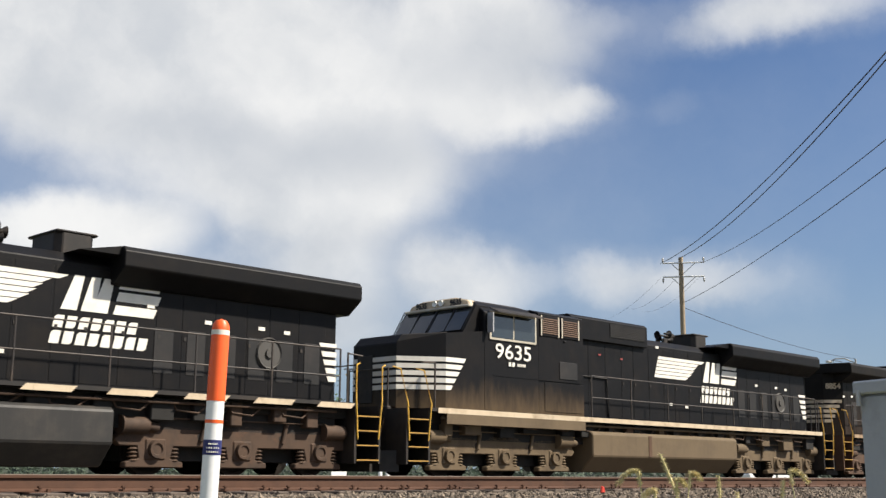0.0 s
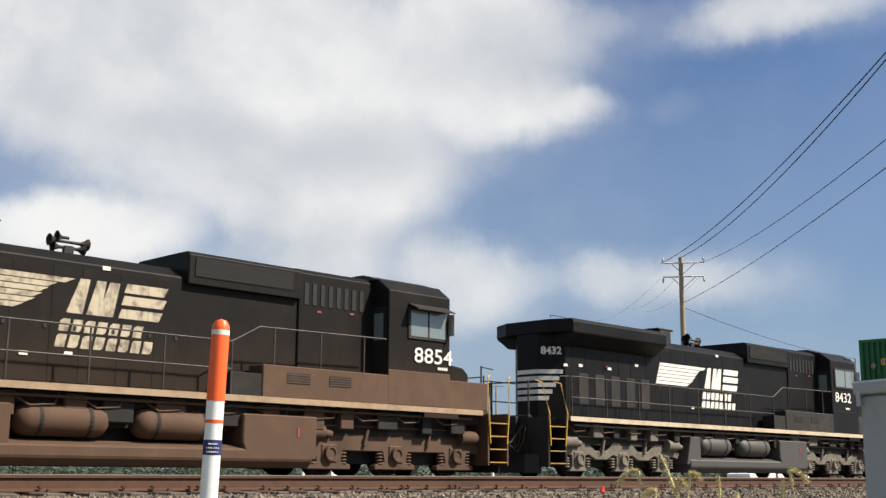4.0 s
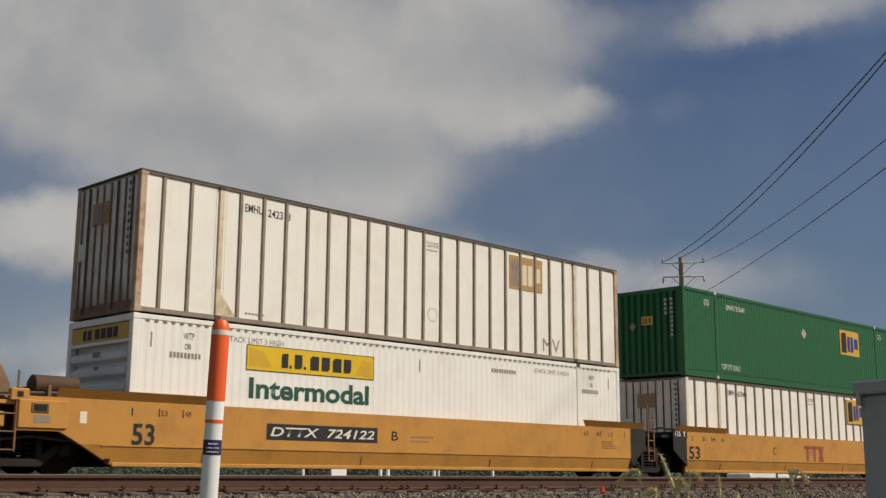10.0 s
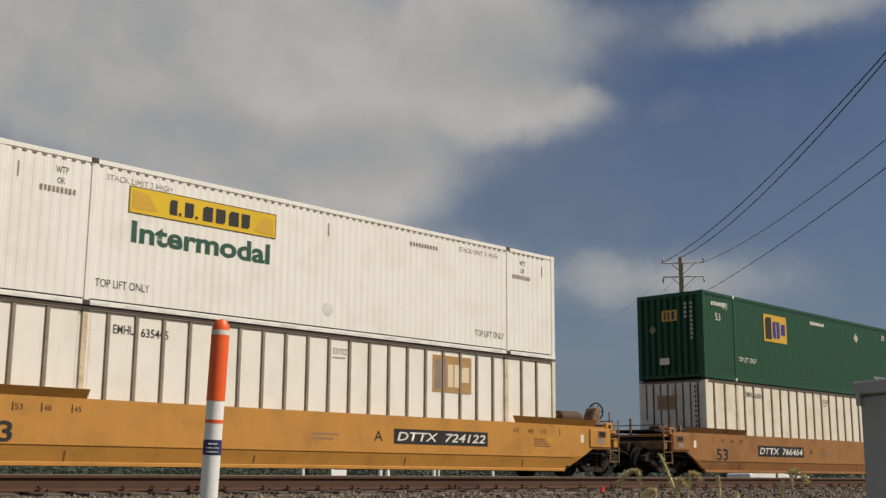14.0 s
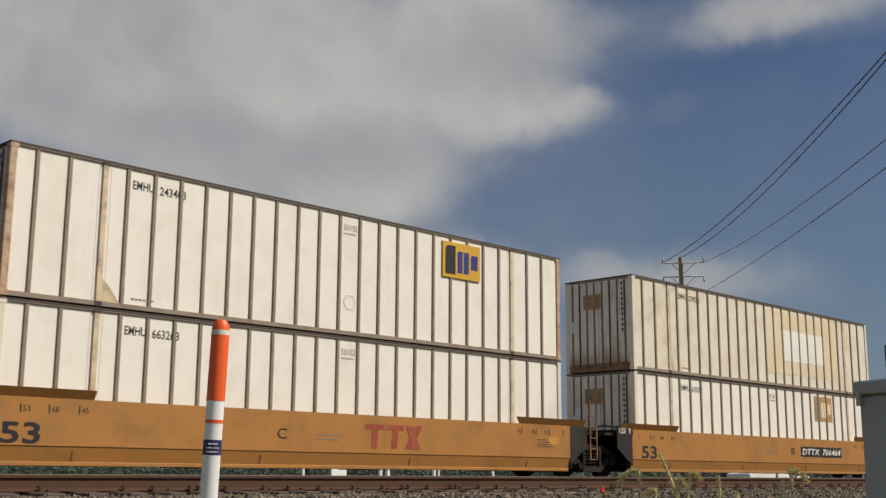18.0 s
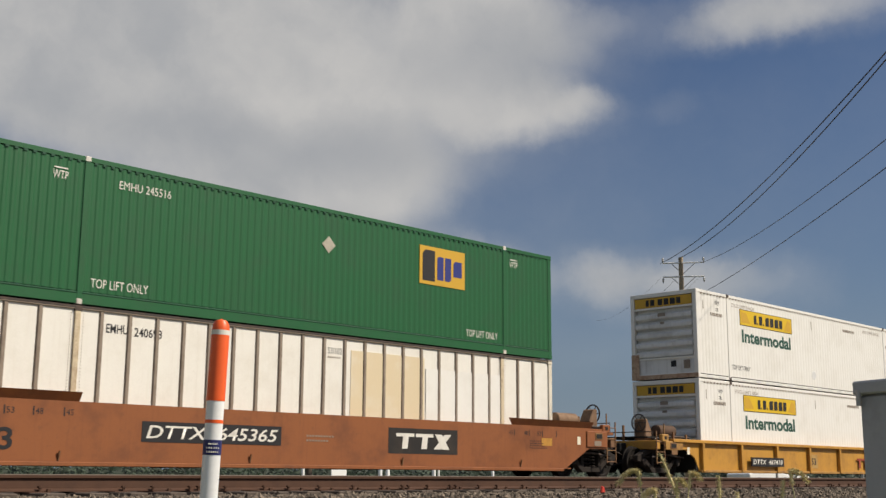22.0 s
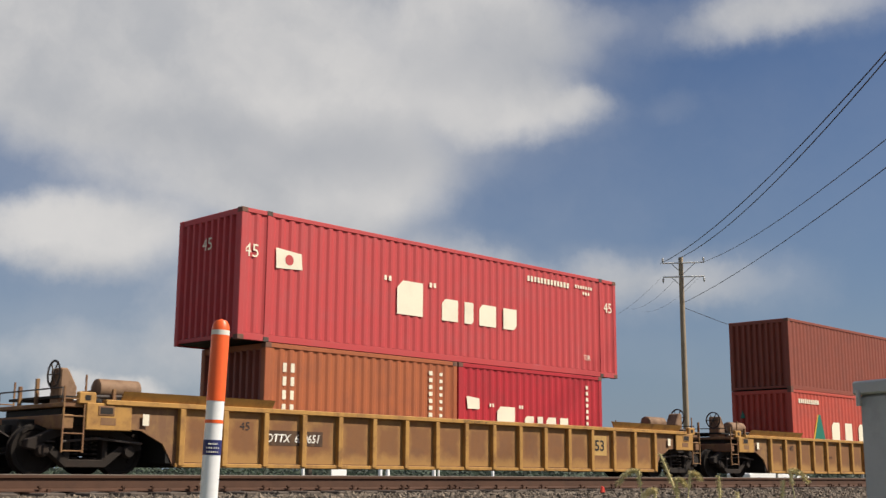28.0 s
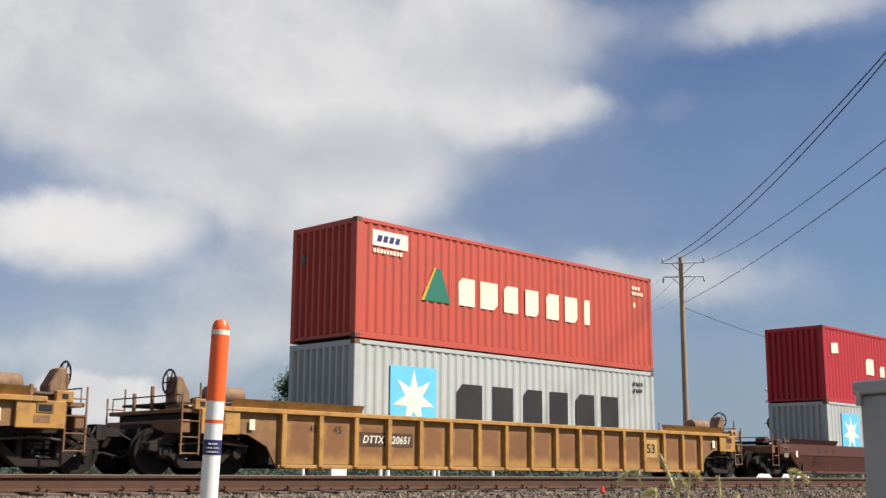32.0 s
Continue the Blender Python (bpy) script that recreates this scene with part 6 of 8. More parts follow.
        for a in np.arange(cr + 0.35, d0 - 0.2, 0.24):
            part("vent_slot", Geo(flip).box(a, a + 0.12, -0.995, -0.98, 3.86, 4.36), GRILLE, car)
        part("side_box", Geo(flip).box(0.95 if style == "narrow" else 1.5, 8.1, -1.53, -1.0, 1.66, 2.36), grime, car, bevel=0.02)
        for a in (5.6, 6.8):
            v = part("box_louvre", Geo(flip).box(a, a + 0.65, -1.536, -1.53, 1.98, 2.22), BLACK_DUST, car)
            for i in range(4):
                part("louvre_slat", Geo(flip).box(a, a + 0.65, -1.545, -1.536, 2.0 + i * 0.055, 2.02 + i * 0.055), grime, v)
        part("open_locker", Geo(flip).box(8.1, 8.9, -1.5, -1.05, 1.66, 2.15), UNDER, car, bevel=0.01)
        part("cab_rear_door", Geo(flip).box(cr, cr + 0.03, -1.45, -0.95, 1.9, 4.0), GRILLE, car)
        part("cab_door_glass", Geo(flip).box(cr + 0.03, cr + 0.036, -1.36, -1.04, 3.2, 3.85), GLASS_PALE, car)
        part("lower_cab_panel", Geo(flip).box(cf, cr, -1.535, -1.515, 1.68, 2.5), grime if style == "narrow" else body, car, bevel=0.01)
        part("cab_step_panel", Geo(flip).box(cf - 0.3, cf + 0.9, -1.54, -1.5, 1.42, 1.62), body, car)
    # hood doors
    door_mat = hood_mat
    u = k0 + 0.35 if wide else d1 + 0.1
    i = 0
    while u < hood_end - 0.5:
        w = 0.82 if i % 3 else 0.62
        if not (d0 - 0.3 < u < d1 - 0.5 and not wide):
            part("hood_door", kept(("hdoor", flip, w, hood_mat.name), lambda: Geo(flip).box(0, w - 0.04, -0.9375, -0.93, 1.74, 3.98).mesh("hood_door", door_mat, bevel=0.003)), door_mat, car).location = (X(u), 0, 0)
            part("door_latch", kept(("latch", flip), lambda: Geo(flip).box(0.04, 0.10, -0.955, -0.937, 2.75, 2.83).mesh("door_latch", BLACK_DUST)), BLACK_DUST, car).location = (X(u), 0, 0)
        u += w
        i += 1
    # radiator doors: dusty panels
    vent_mat = GRILLE if wide else BLACK_DUST
    for a in np.arange(16.4 if wide else 15.6, hood_end - 0.75, 0.78):
        part("vent_panel", kept(("vpanel", flip, vent_mat.name), lambda: Geo(flip).box(0, 0.46, -0.948, -0.936, 2.05, 2.98).mesh("vent_panel", vent_mat, bevel=0.01)), vent_mat, car).location = (X(float(a)), 0, 0)
    if wide:
        cap = part("fan_cover", Geo(flip).lathe([(0.0, -0.06), (0.10, -0.06), (0.11, -0.02), (0.30, -0.02), (0.33, -0.05), (0.36, 0.0)], (19.3, -0.95, 2.66), "y", 24), TANK_GREY, car, "round grey fan cover")
    # stickers
    for q, z in ((11.5, 4.0), (16.2, 3.35), (17.6, 3.15), (19.0, 3.15), (19.7, 3.12), (12.2, 2.25), (13.1, 2.2)):
        part("label_plate", kept(("lplate", flip), lambda: Geo(flip).box(0, 0.17, -0.952, -0.944, 0, 0.08).mesh("label_plate", DECAL)), DECAL, car).location = (X(q), 0, z)
    for q, z in ((7.6, 3.6), (8.5, 3.55), (9.6, 3.5)) if wide else ((5.1, 3.75), (6.1, 3.7), (17.8, 3.2)):
        part("warning_sticker", Geo(flip).box(q, q + 0.12, -0.955 if wide else -1.0, -0.93, z, z + 0.05), RED_DECAL, car)
    # rear stripes
    g = Geo(flip)
    for i in range(5):
        z = 2.15 + i * 0.19
        if wide:
            ue = hood_end - (0.22 + 0.06 * i)
            g.prism([(ue, z), (hood_end + 0.004, z), (hood_end + 0.004, z + 0.12), (ue - 0.05, z + 0.12)], -0.944, -0.936)
        else:
            f0, f1 = 0.62 - 0.13 * i, 0.60 - 0.13 * i
            g.add([(hood_end + cham * max(f0, 0.0), -h + cham * max(f0, 0.0) - 0.01, z), (hood_end + cham + 0.004, -h + cham - 0.006, z), (hood_end + cham + 0.004, -h + cham - 0.006, z + 0.12), (hood_end + cham * max(f1, 0.0), -h + cham * max(f1, 0.0) - 0.01, z + 0.12)], [(0, 1, 2, 3)])
            g.box(hood_end + cham + 0.002, hood_end + cham + 0.008, -h + cham, h - cham, z, z + 0.12)
    part("rear_stripes", g, DECAL if grime is not BROWN_DUST else SILL, car, "white chevron stripes on the hood end")
    # numbers
    if number:
        nu = (wu0 + wu1) / 2 + {"mid": 0.2, "narrow": -0.2}.get(style, 0.0)
        half, zn = (0.72, 3.04) if wide else (0.66, 2.84 if style == "mid" else 2.72)
        fit_write(number, X(nu) - half, X(nu) + half, zn, zn + (0.40 if wide else 0.37), -1.545, DECAL, car, bold=0.008)
        if wide:
            part("owner_mark", bars(Geo(), X(nu) - 0.2, -1.545, 2.86, 2, 0.1, 0.11, 0.04), DECAL, car)
        bars_ = Geo()
        bars(bars_, X(nu) + 0.15, -1.545, 2.58 if not wide else 2.88, 5, 0.05, 0.07, 0.02)
        part("model_marks", bars_, DECAL, car)
        if not wide:
            ob = write(number, 0, 0, 0, 0.30, DECAL if style == "mid" else SILL, car, bold=0.012)
            ob.matrix_basis = pose(X(hood_end + 0.5 * cham) - 0.012, -h + 0.5 * cham - 0.012, 3.56, 0, 0, -45)
    horse_flag(car, flip, (X(flag_u) if not flip else X(flag_u)), zflag, flag_mat)
    # handrails
    if wide:
        stanchions(car, flip, [7.4 + 1.93 * i for i in range(8)], 1.62, 2.85, RAIL_DARK)
    else:
        stanchions(car, flip, [8.9 + 1.62 * i for i in range(8)], 1.62, 2.78, RAIL_DARK)
        part("handrail", Geo(flip).tube([(8.9, -1.5, 2.78), (8.2, -1.5, 3.15), (4.5, -1.5, 3.2)], 0.018), RAIL_DARK, car)
        for q in (5.2, 6.5, 7.8):
            part("stanchion", Geo(flip).cyl((q, -1.5, 2.36), (q, -1.5, 3.18), 0.02, 8), RAIL_DARK, car)
    # platform ends
    for d, u, r0 in ((-1, 0.52, 0), (1, L - 0.42, 0)):
        end_steps(car, flip, u, d, RAIL_YELLOW, BLACK_DUST if not grime is BROWN_DUST else BROWN_DUST)
        e = u - 0.35 if d < 0 else u + 0.35
        x0, x1 = sorted((e, e - 0.16 * d))
        part("end_plate", Geo(flip).box(x0, x1, -0.76, 0.76, 0.55, 1.70), BLACK_DUST, car, bevel=0.02)
        g = Geo(flip).prism([(e, -1.2), (e + 0.35 * d, -0.9), (e + 0.35 * d, 0.9), (e, 1.2), (e - 0.05 * d, 0)], 0.12, 0.62, "z")
        for y, r_ in ((-0.62, 0.5), (-0.1, 0.75), (0.15, 0.35)):
            part("jumper_cable", Geo(flip).tube([(e - 0.1 * d, y, 1.55), (e + 0.2 * d, y + 0.05, 1.5 - r_ * 0.5), (e + 0.45 * d, y + 0.1, 1.45 - r_), (e + 0.62 * d, y + 0.1, 1.40 - r_)], 0.035, 8), UNDER, car)
        part("buffer_plate", Geo(flip).box(min(e, e + 0.22 * d), max(e, e + 0.22 * d), -0.42, 0.42, 1.12, 1.66), UNDER, car, bevel=0.03)
        part("plow", g, BLACK_DUST if grime is not TANK_DUST else TANK_DARK, car)
        part("coupler", knuckle(Geo(flip), e + 0.35 * d, d), UNDER, car)
        for y in (-0.45, -0.25, 0.3):
            part("air_hose", Geo(flip).tube([(e, y, 1.25), (e + 0.25 * d, y - 0.05, 1.0), (e + 0.42 * d, y - 0.1, 0.62), (e + 0.6 * d, y - 0.05, 0.5)], 0.028, 8), UNDER, car)
        for k, y in enumerate((-0.66, -0.5, -0.32, 0.45)):
            part("loose_hose", Geo(flip).tube([(e, y, 1.42 - 0.08 * k), (e + 0.18 * d, y - 0.04, 0.95 - 0.06 * k), (e + 0.36 * d, y + 0.02, 0.66 + 0.05 * k), (e + 0.6 * d, y + 0.06, 0.86 - 0.07 * k)], 0.022, 8), TRUCK, car)
        for y in (-0.72, 0.72):
            part("end_post", Geo(flip).cyl((e - 0.05 * d, y, 1.62), (e - 0.05 * d, y, 2.65), 0.024, 8), RAIL_DARK, car)
        part("end_rail", Geo(flip).tube([(e - 0.05 * d, -0.72, 2.62), (e - 0.05 * d, 0.72, 2.62)], 0.018), RAIL_DARK, car)
        for y in (-1.45, 1.45):
            q = e - 0.95 * d
            part("end_post", Geo(flip).cyl((q, y, 1.62), (q, y, 2.8), 0.024, 8), RAIL_DARK, car)
            part("end_rail", Geo(flip).tube([(q, y, 2.78), (q + 0.45 * d, y, 2.75)], 0.018), RAIL_DARK, car)
    # tanks between the trucks
    if wide:
        prof = [(-1.05, 0.16), (1.05, 0.16), (1.48, 0.60), (1.48, 1.22), (1.38, 1.30), (-1.38, 1.30), (-1.48, 1.22), (-1.48, 0.60)]
        part("fuel_tank", Geo(flip).prism(prof, 7.45, 15.3, "x"), tank_mat, car, bevel=0.03)
        part("tank_strap", Geo(flip).box(10.2, 10.35, -1.495, -1.47, 0.62, 1.22), BROWN_DUST, car)
        part("fuel_filler", Geo(flip).box(9.3, 9.6, -1.35, -1.1, 1.3, 1.48), BROWN_DUST, car)
        tr = ((4.05, 2.1), (18.55, 2.1))
    else:
        part("fuel_tank", Geo(flip).prism([(-1.3, 0.18), (1.3, 0.18), (1.45, 0.34), (1.45, 0.56), (1.1, 0.66), (-1.1, 0.66), (-1.45, 0.56), (-1.45, 0.34)], 6.6, 14.2, "x"), tank_mat, car, bevel=0.03)
        part("end_box", Geo(flip).prism([(13.55, 0.55), (14.35, 0.40), (14.1, 1.28), (13.55, 1.28)], -1.42, -0.6), tank_mat, car, bevel=0.02)
        part("side_tank", Geo(flip).prism([(6.5, 0.35), (8.35, 0.35), (8.5, 0.7), (8.5, 1.30), (6.5, 1.30)], -1.45, -0.5), tank_mat, car, bevel=0.03)
        part("tank_saddle", Geo(flip).box(6.6, 14.2, -0.75, 0.75, 0.55, 0.95), UNDER, car)
        part("sight_glass", Geo(flip).box(7.0, 7.06, -1.462, -1.45, 0.85, 1.05), RED_DECAL, car)
        for a, b in ((8.95, 10.95), (11.5, 13.4)):
            t = part("air_reservoir", Geo(flip).lathe([(0.0, a), (0.16, a + 0.02), (0.27, a + 0.12), (0.31, a + 0.25), (0.31, b - 0.25), (0.27, b - 0.12), (0.16, b - 0.02), (0.0, b)], (0, -1.12, 1.02), "x", 22), TANK_GREY if grime is not BROWN_DUST else BROWN_DUST, car, smooth=True)
            for q in (a + 0.45, b - 0.45):
                part("tank_hanger", Geo(flip).lathe([(0.318, -0.04), (0.325, 0), (0.318, 0.04)], (q, -1.12, 1.02), "x", 22).box(q - 0.03, q + 0.03, -1.15, -1.09, 1.3, 1.6), UNDER, t)
        tr = ((3.8, 2.07), (17.35, 2.12))
    for q, a in tr:
        loco_truck(car, X(q), a, gear, flip, "t")
    # pipes and clutter under the frame
    for q in np.arange(1.8, L - 1.5, 1.35):
        part("hanger_pipe", kept(("hang", flip), lambda: Geo(flip).tube([(0, -1.3, 1.52), (0.1, -1.35, 1.30), (0.6, -1.36, 1.26), (0.9, -1.3, 1.45)], 0.022, 6).mesh("hanger_pipe", gear)), gear, car).location = (X(float(q)), 0, 0)
    return car

# ---- the consist, from its head ----
loco(-2.55, False, "wide_long", "black diesel locomotive with white striped flag mark, rear half", "", BLACK_DUST, TRUCK, DECAL, 11.5, SILL, TANK_DARK, 3.14)
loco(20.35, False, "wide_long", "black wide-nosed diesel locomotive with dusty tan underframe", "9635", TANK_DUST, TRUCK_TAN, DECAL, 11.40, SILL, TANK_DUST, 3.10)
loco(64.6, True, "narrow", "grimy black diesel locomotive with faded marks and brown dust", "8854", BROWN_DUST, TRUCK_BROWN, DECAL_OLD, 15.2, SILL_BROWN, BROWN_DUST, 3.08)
loco(87.4, True, "mid", "clean black wide-nosed diesel locomotive with white marks, running backwards", "8432", BLACK_DUST, TRUCK_GREY, DECAL, 15.25, SILL, TANK_GREY, 2.91)

LOW, HIGH = 0.28, 3.22
CARS = {}
CARS[1] = well_car(99.78, "smooth", "bright yellow well car carrying two green containers", [("DTTX 469222", -5.22, -3.20, 0.84, 1.01, True), ("53", 6.9, 7.3, 0.50, 0.85, False)], paint=YELLOW_A, zt=1.25, brake=())
side_brand(CARS[1], 2.28, 3.75, 0.38, 0.90)
green_box(91.70, LOW, "EMHU 245775")
green_box(91.70, HIGH, "EMHU 245244")
well = "ochre yellow articulated well car unit with black number panel"
CARS[2] = well_car(123.68, "smooth", well, [("DTTX 724122", -4.75, -1.76, 0.84, 1.04, True), ("B", -1.2, -1.0, 0.84, 1.05, False), ("53", -8.07, -7.57, 0.58, 1.0, False)], ("single", "inner"), zt=1.42, paint=YELLOW_A, end_black=True, brake=(-1,))
jb_box(115.60, LOW)
w2 = rib_box(115.60, HIGH, "EMHU 242313", 11.35, faded=True, paint=WHITE, rusty=True, label="rust-edged white sheet-and-post container with a faded logo")
fit_write("MV", 12.75, 13.5, 0.2, 0.56, 0.033, RIB_GREY, w2)
CARS[3] = well_car(143.51, "smooth", well, [("C", -3.03, -2.78, 0.80, 1.05, False), ("53", -8.30, -7.66, 0.58, 0.98, False), ("125 T", -9.05, -8.48, 1.27, 1.42, True)], ("inner", "inner"), zt=1.42, paint=YELLOW_A, trucks=(True, True), end_black=True)
side_brand(CARS[3], -0.76, 0.76, 0.60, 1.15)
rib_box(135.43, LOW, "EMHU 635400", 11.3)
green_box(135.43, HIGH, "EMHU 245649")
CARS[4] = well_car(163.32, "smooth", well, [("DTTX 724122", 1.98, 5.07, 0.84, 1.05, True), ("A", 1.25, 1.52, 0.82, 1.05, False), ("53", -8.06, -7.46, 0.58, 0.96, False), ("125 T", -9.05, -8.48, 1.27, 1.42, True)], ("inner", "single"), zt=1.42, paint=YELLOW_A, trucks=(False, True), end_black=True)
rib_box(155.24, LOW, "EMHU 635445", 11.45, faded=True)
jb_box(155.24, HIGH)
brownish = "brownish ochre articulated well car unit carrying stacked containers"
CARS[5] = well_car(187.33, "smooth", brownish, [("DTTX 766464", -5.1, -2.08, 0.80, 1.02, True), ("A", -1.52, -1.26, 0.84, 1.06, False), ("53", -7.85, -7.15, 0.56, 0.94, False)], ("single", "inner"), zt=1.40, paint=YELLOW_C, end_black=True)
rib_box(179.25, LOW, "EMHU 638165", 11.7, paint=WHITE_CREAM, label="cream-stained sheet-and-post 53 foot container with a gold logo")
green_box(179.25, HIGH, "", dark=True, other=True, label="dark green corrugated 53 foot container with logo near one end")
CARS[6] = well_car(206.92, "smooth", brownish, [("C", -1.7, -1.45, 0.80, 1.02, False), ("53", -7.84, -7.08, 0.56, 0.95, False), ("125 T", -9.05, -8.48, 1.27, 1.42, True)], ("inner", "inner"), zt=1.40, paint=YELLOW_B, trucks=(True, True), end_black=True)
side_brand(CARS[6], 0.82, 2.66, 0.65, 1.2)
rib_box(198.94, LOW, "EMHU 663268")
rib_box(198.94, HIGH, "EMHU 243483", 11.5, rusty=True, label="rust-edged white sheet-and-post 53 foot container with a gold logo")
CARS[7] = well_car(226.70, "smooth", brownish, [("DTTX 766464", 2.0, 4.98, 0.83, 1.05, True), ("B", 1.2, 1.45, 0.83, 1.05, False), ("53", -7.95, -7.16, 0.56, 0.94, False), ("125 T", -9.05, -8.48, 1.27, 1.42, True)], ("inner", "single"), zt=1.40, paint=YELLOW_B, trucks=(False, True), end_black=True)
rib_box(218.72, LOW, "EMHU 635352", 11.5, faded=True)
rib_box(218.72, HIGH, "EMHU 239528", patch=1, paint=WHITE_CREAM, label="white sheet-and-post container with a yellowed square where a decal was removed")
CARS[8] = well_car(250.73, "smooth", "oxide brown well car with black number panel", [("DTTX 645365", -4.6, -1.4, 0.72, 0.98, True), ("53", -7.9, -7.3, 0.45, 0.85, False)], zt=1.36, paint=YELLOW_D, plain=True)
side_brand(CARS[8], 2.1, 3.95, 0.66, 1.02, DECAL, dark=BLACK_DUST)
rib_box(242.65, LOW, "EMHU 240698", patch=2)
green_box(242.65, HIGH, "EMHU 245516")
CARS[9] = well_car(274.50, "ribbed", "yellow well car with thin ribs along its sides", [("DTTX 467418", -5.3, -3.3, 0.46, 0.62, True), ("53", -0.95, -0.6, 0.48, 0.72, False)], zt=1.18, paint=YELLOW_E, rib_pitch=2.37)
jb_box(266.42, LOW)
j9 = jb_box(266.42, HIGH)
part("rusted_corner", Geo().box(-0.008, 0.001, 2.28, 2.591, 0.0, 0.85).box(-0.008, 0.001, 0.0, 2.28, 0.0, 0.14), RUST_EDGE, j9, "rusted lower frame of the end")
side_brand(CARS[9], 2.66, 4.1, 0.39, 0.76)
CARS[10] = well_car(298.55, "smooth", "bright yellow smooth-sided well car with black number panel", [("DTTX 470227", -5.6, -3.4, 0.88, 1.05, True)], zt=1.25, paint=YELLOW_A)
side_brand(CARS[10], 1.95, 3.78, 0.44, 1.0)
jb_box(290.47, LOW, streaked=True, label="white smooth-sided container with rust-streaked ribbed end and yellow name panel")
jb_box(290.47, HIGH)
worn = "rust-streaked yellow well car with heavy upright ribs"
sizes = [("45", -6.85, -6.6, 0.95, 1.12, False), ("48", -7.55, -7.3, 0.95, 1.12, False)]
CARS[11] = well_car(322.29, "ribbed", worn, [("DTTX 620651", -6.15, -4.7, 0.72, 0.90, True), ("53", 5.40, 5.84, 0.74, 1.05, False)] + sizes, zt=1.42, paint=YELLOW_C, rib_pitch=1.04)
fit_write("DTTX 620651  A", -0.12, 0.72, 1.34, 1.40, -1.47 - 0.074, DECAL_BLACK, CARS[11], shear=0.2)
CARS[12] = well_car(345.88, "ribbed", worn, [("53", 5.40, 5.84, 0.74, 1.05, False), ("LD LMT 169600", -4.3, -3.6, 0.72, 0.80, False)] + sizes, zt=1.42, paint=YELLOW_C, rib_pitch=1.04)
CARS[13] = well_car(369.65, "ribbed", worn, [("DTTX 620651", -5.95, -4.45, 0.76, 0.94, True), ("53", 5.40, 5.84, 0.72, 1.0, False)] + sizes, zt=1.42, paint=YELLOW_C, rib_pitch=1.04)
CARS[14] = well_car(393.40, "smooth", "maroon well car carrying a red container over a grey one", [], zt=1.20, paint=RED_WELL)

# ocean containers
k = iso_box(315.43, 2.885, 13.716, 2.896, RED_PINK, "faded red corrugated 45 foot container with cream lettering shapes", post=0.76)
yl = 0.006
sign_row(k, CREAM_LOGO, [(4.60, 5.65)], yl, 1.02, 1.86)
sign_row(k, CREAM_LOGO, [(6.17, 6.92), (7.04, 7.47), (7.56, 8.40), (8.53, 9.22)], yl, 1.01, 1.57, fill=0.78)
for a in (4.25, 4.40, 5.80, 5.95):
    part("brand_dot", Geo().box(a, a + 0.08, yl - 0.004, yl, 1.80, 1.92), CREAM_LOGO, k)
g = Geo().prism([(0.98, 1.66), (1.72, 1.70), (1.68, 2.06), (0.96, 2.12)], yl - 0.004, yl)
part("flag_emblem", g, CREAM_LOGO, k, "white flag emblem")
part("flag_dot", Geo().lathe([(0.0, -0.006), (0.12, -0.006), (0.12, 0.0)], (1.34, yl - 0.003, 1.88), "y", 14), RED_PINK, k)
part("address_marks", bars(Geo(), 9.62, yl, 2.44, 13, 0.09, 0.15, 0.055), CREAM_LOGO, k)
part("number_marks", bars(bars(Geo(), 11.75, yl, 2.5, 7, 0.07, 0.09, 0.05), 12.1, yl, 2.33, 3, 0.07, 0.09, 0.05), CREAM_LOGO, k)
write("45", 13.32, yl, 2.05, 0.42, CREAM_LOGO, k)
write("45", 0.30, yl, 1.95, 0.42, CREAM_LOGO, k)
write("TIR", 12.25, yl - 0.006, 0.5, 0.22, CREAM_LOGO, k)
ob = write("45", -0.012, 1.2, 2.2, 0.40, CREAM_LOGO, k)
ob.matrix_basis = pose(-0.012, 1.25, 2.2, 0, 0, -90)
t20 = iso_box(316.19, LOW, 6.058, 2.591, ORANGE_CONT, "rust-orange corrugated 20 foot container", end_paint=BROWN_CONT)
g = Geo()
for i in range(4):
    bars(g, 0.5, yl, 1.98 - i * 0.30, 2, 0.10, 0.20, 0.12)
part("brand_word", g, CREAM_LOGO, t20)
g = Geo()
for i in range(9):
    g.box(5.05, 5.17, yl - 0.004, yl, 2.2 - i * 0.17, 2.3 - i * 0.17).box(5.42, 5.52, yl - 0.004, yl, 2.2 - i * 0.17, 2.28 - i * 0.17)
part("number_marks", g, CREAM_LOGO, t20)
k20 = iso_box(322.30, LOW, 6.058, 2.591, RED_DEEP, "deep red corrugated 20 foot container with white lettering shapes")
part("flag_emblem", Geo().prism([(0.34, 1.44), (0.79, 1.44), (0.78, 1.72), (0.30, 1.76)], yl - 0.004, yl), CREAM_LOGO, k20)
sign_row(k20, CREAM_LOGO, [(1.41, 2.25)], yl, 0.95, 1.55)
sign_row(k20, CREAM_LOGO, [(2.54, 3.02), (3.10, 3.38), (3.45, 3.98), (4.05, 4.51)], yl, 0.93, 1.34, fill=0.78)
for a in (1.18, 1.29, 2.36, 2.46):
    part("brand_dot", Geo().box(a, a + 0.06, yl - 0.004, yl, 1.52, 1.61), CREAM_LOGO, k20)
g = Geo()
for i in range(8):
    g.box(5.3, 5.4, yl - 0.004, yl, 2.2 - i * 0.17, 2.3 - i * 0.17)
part("number_marks", g, CREAM_LOGO, k20)

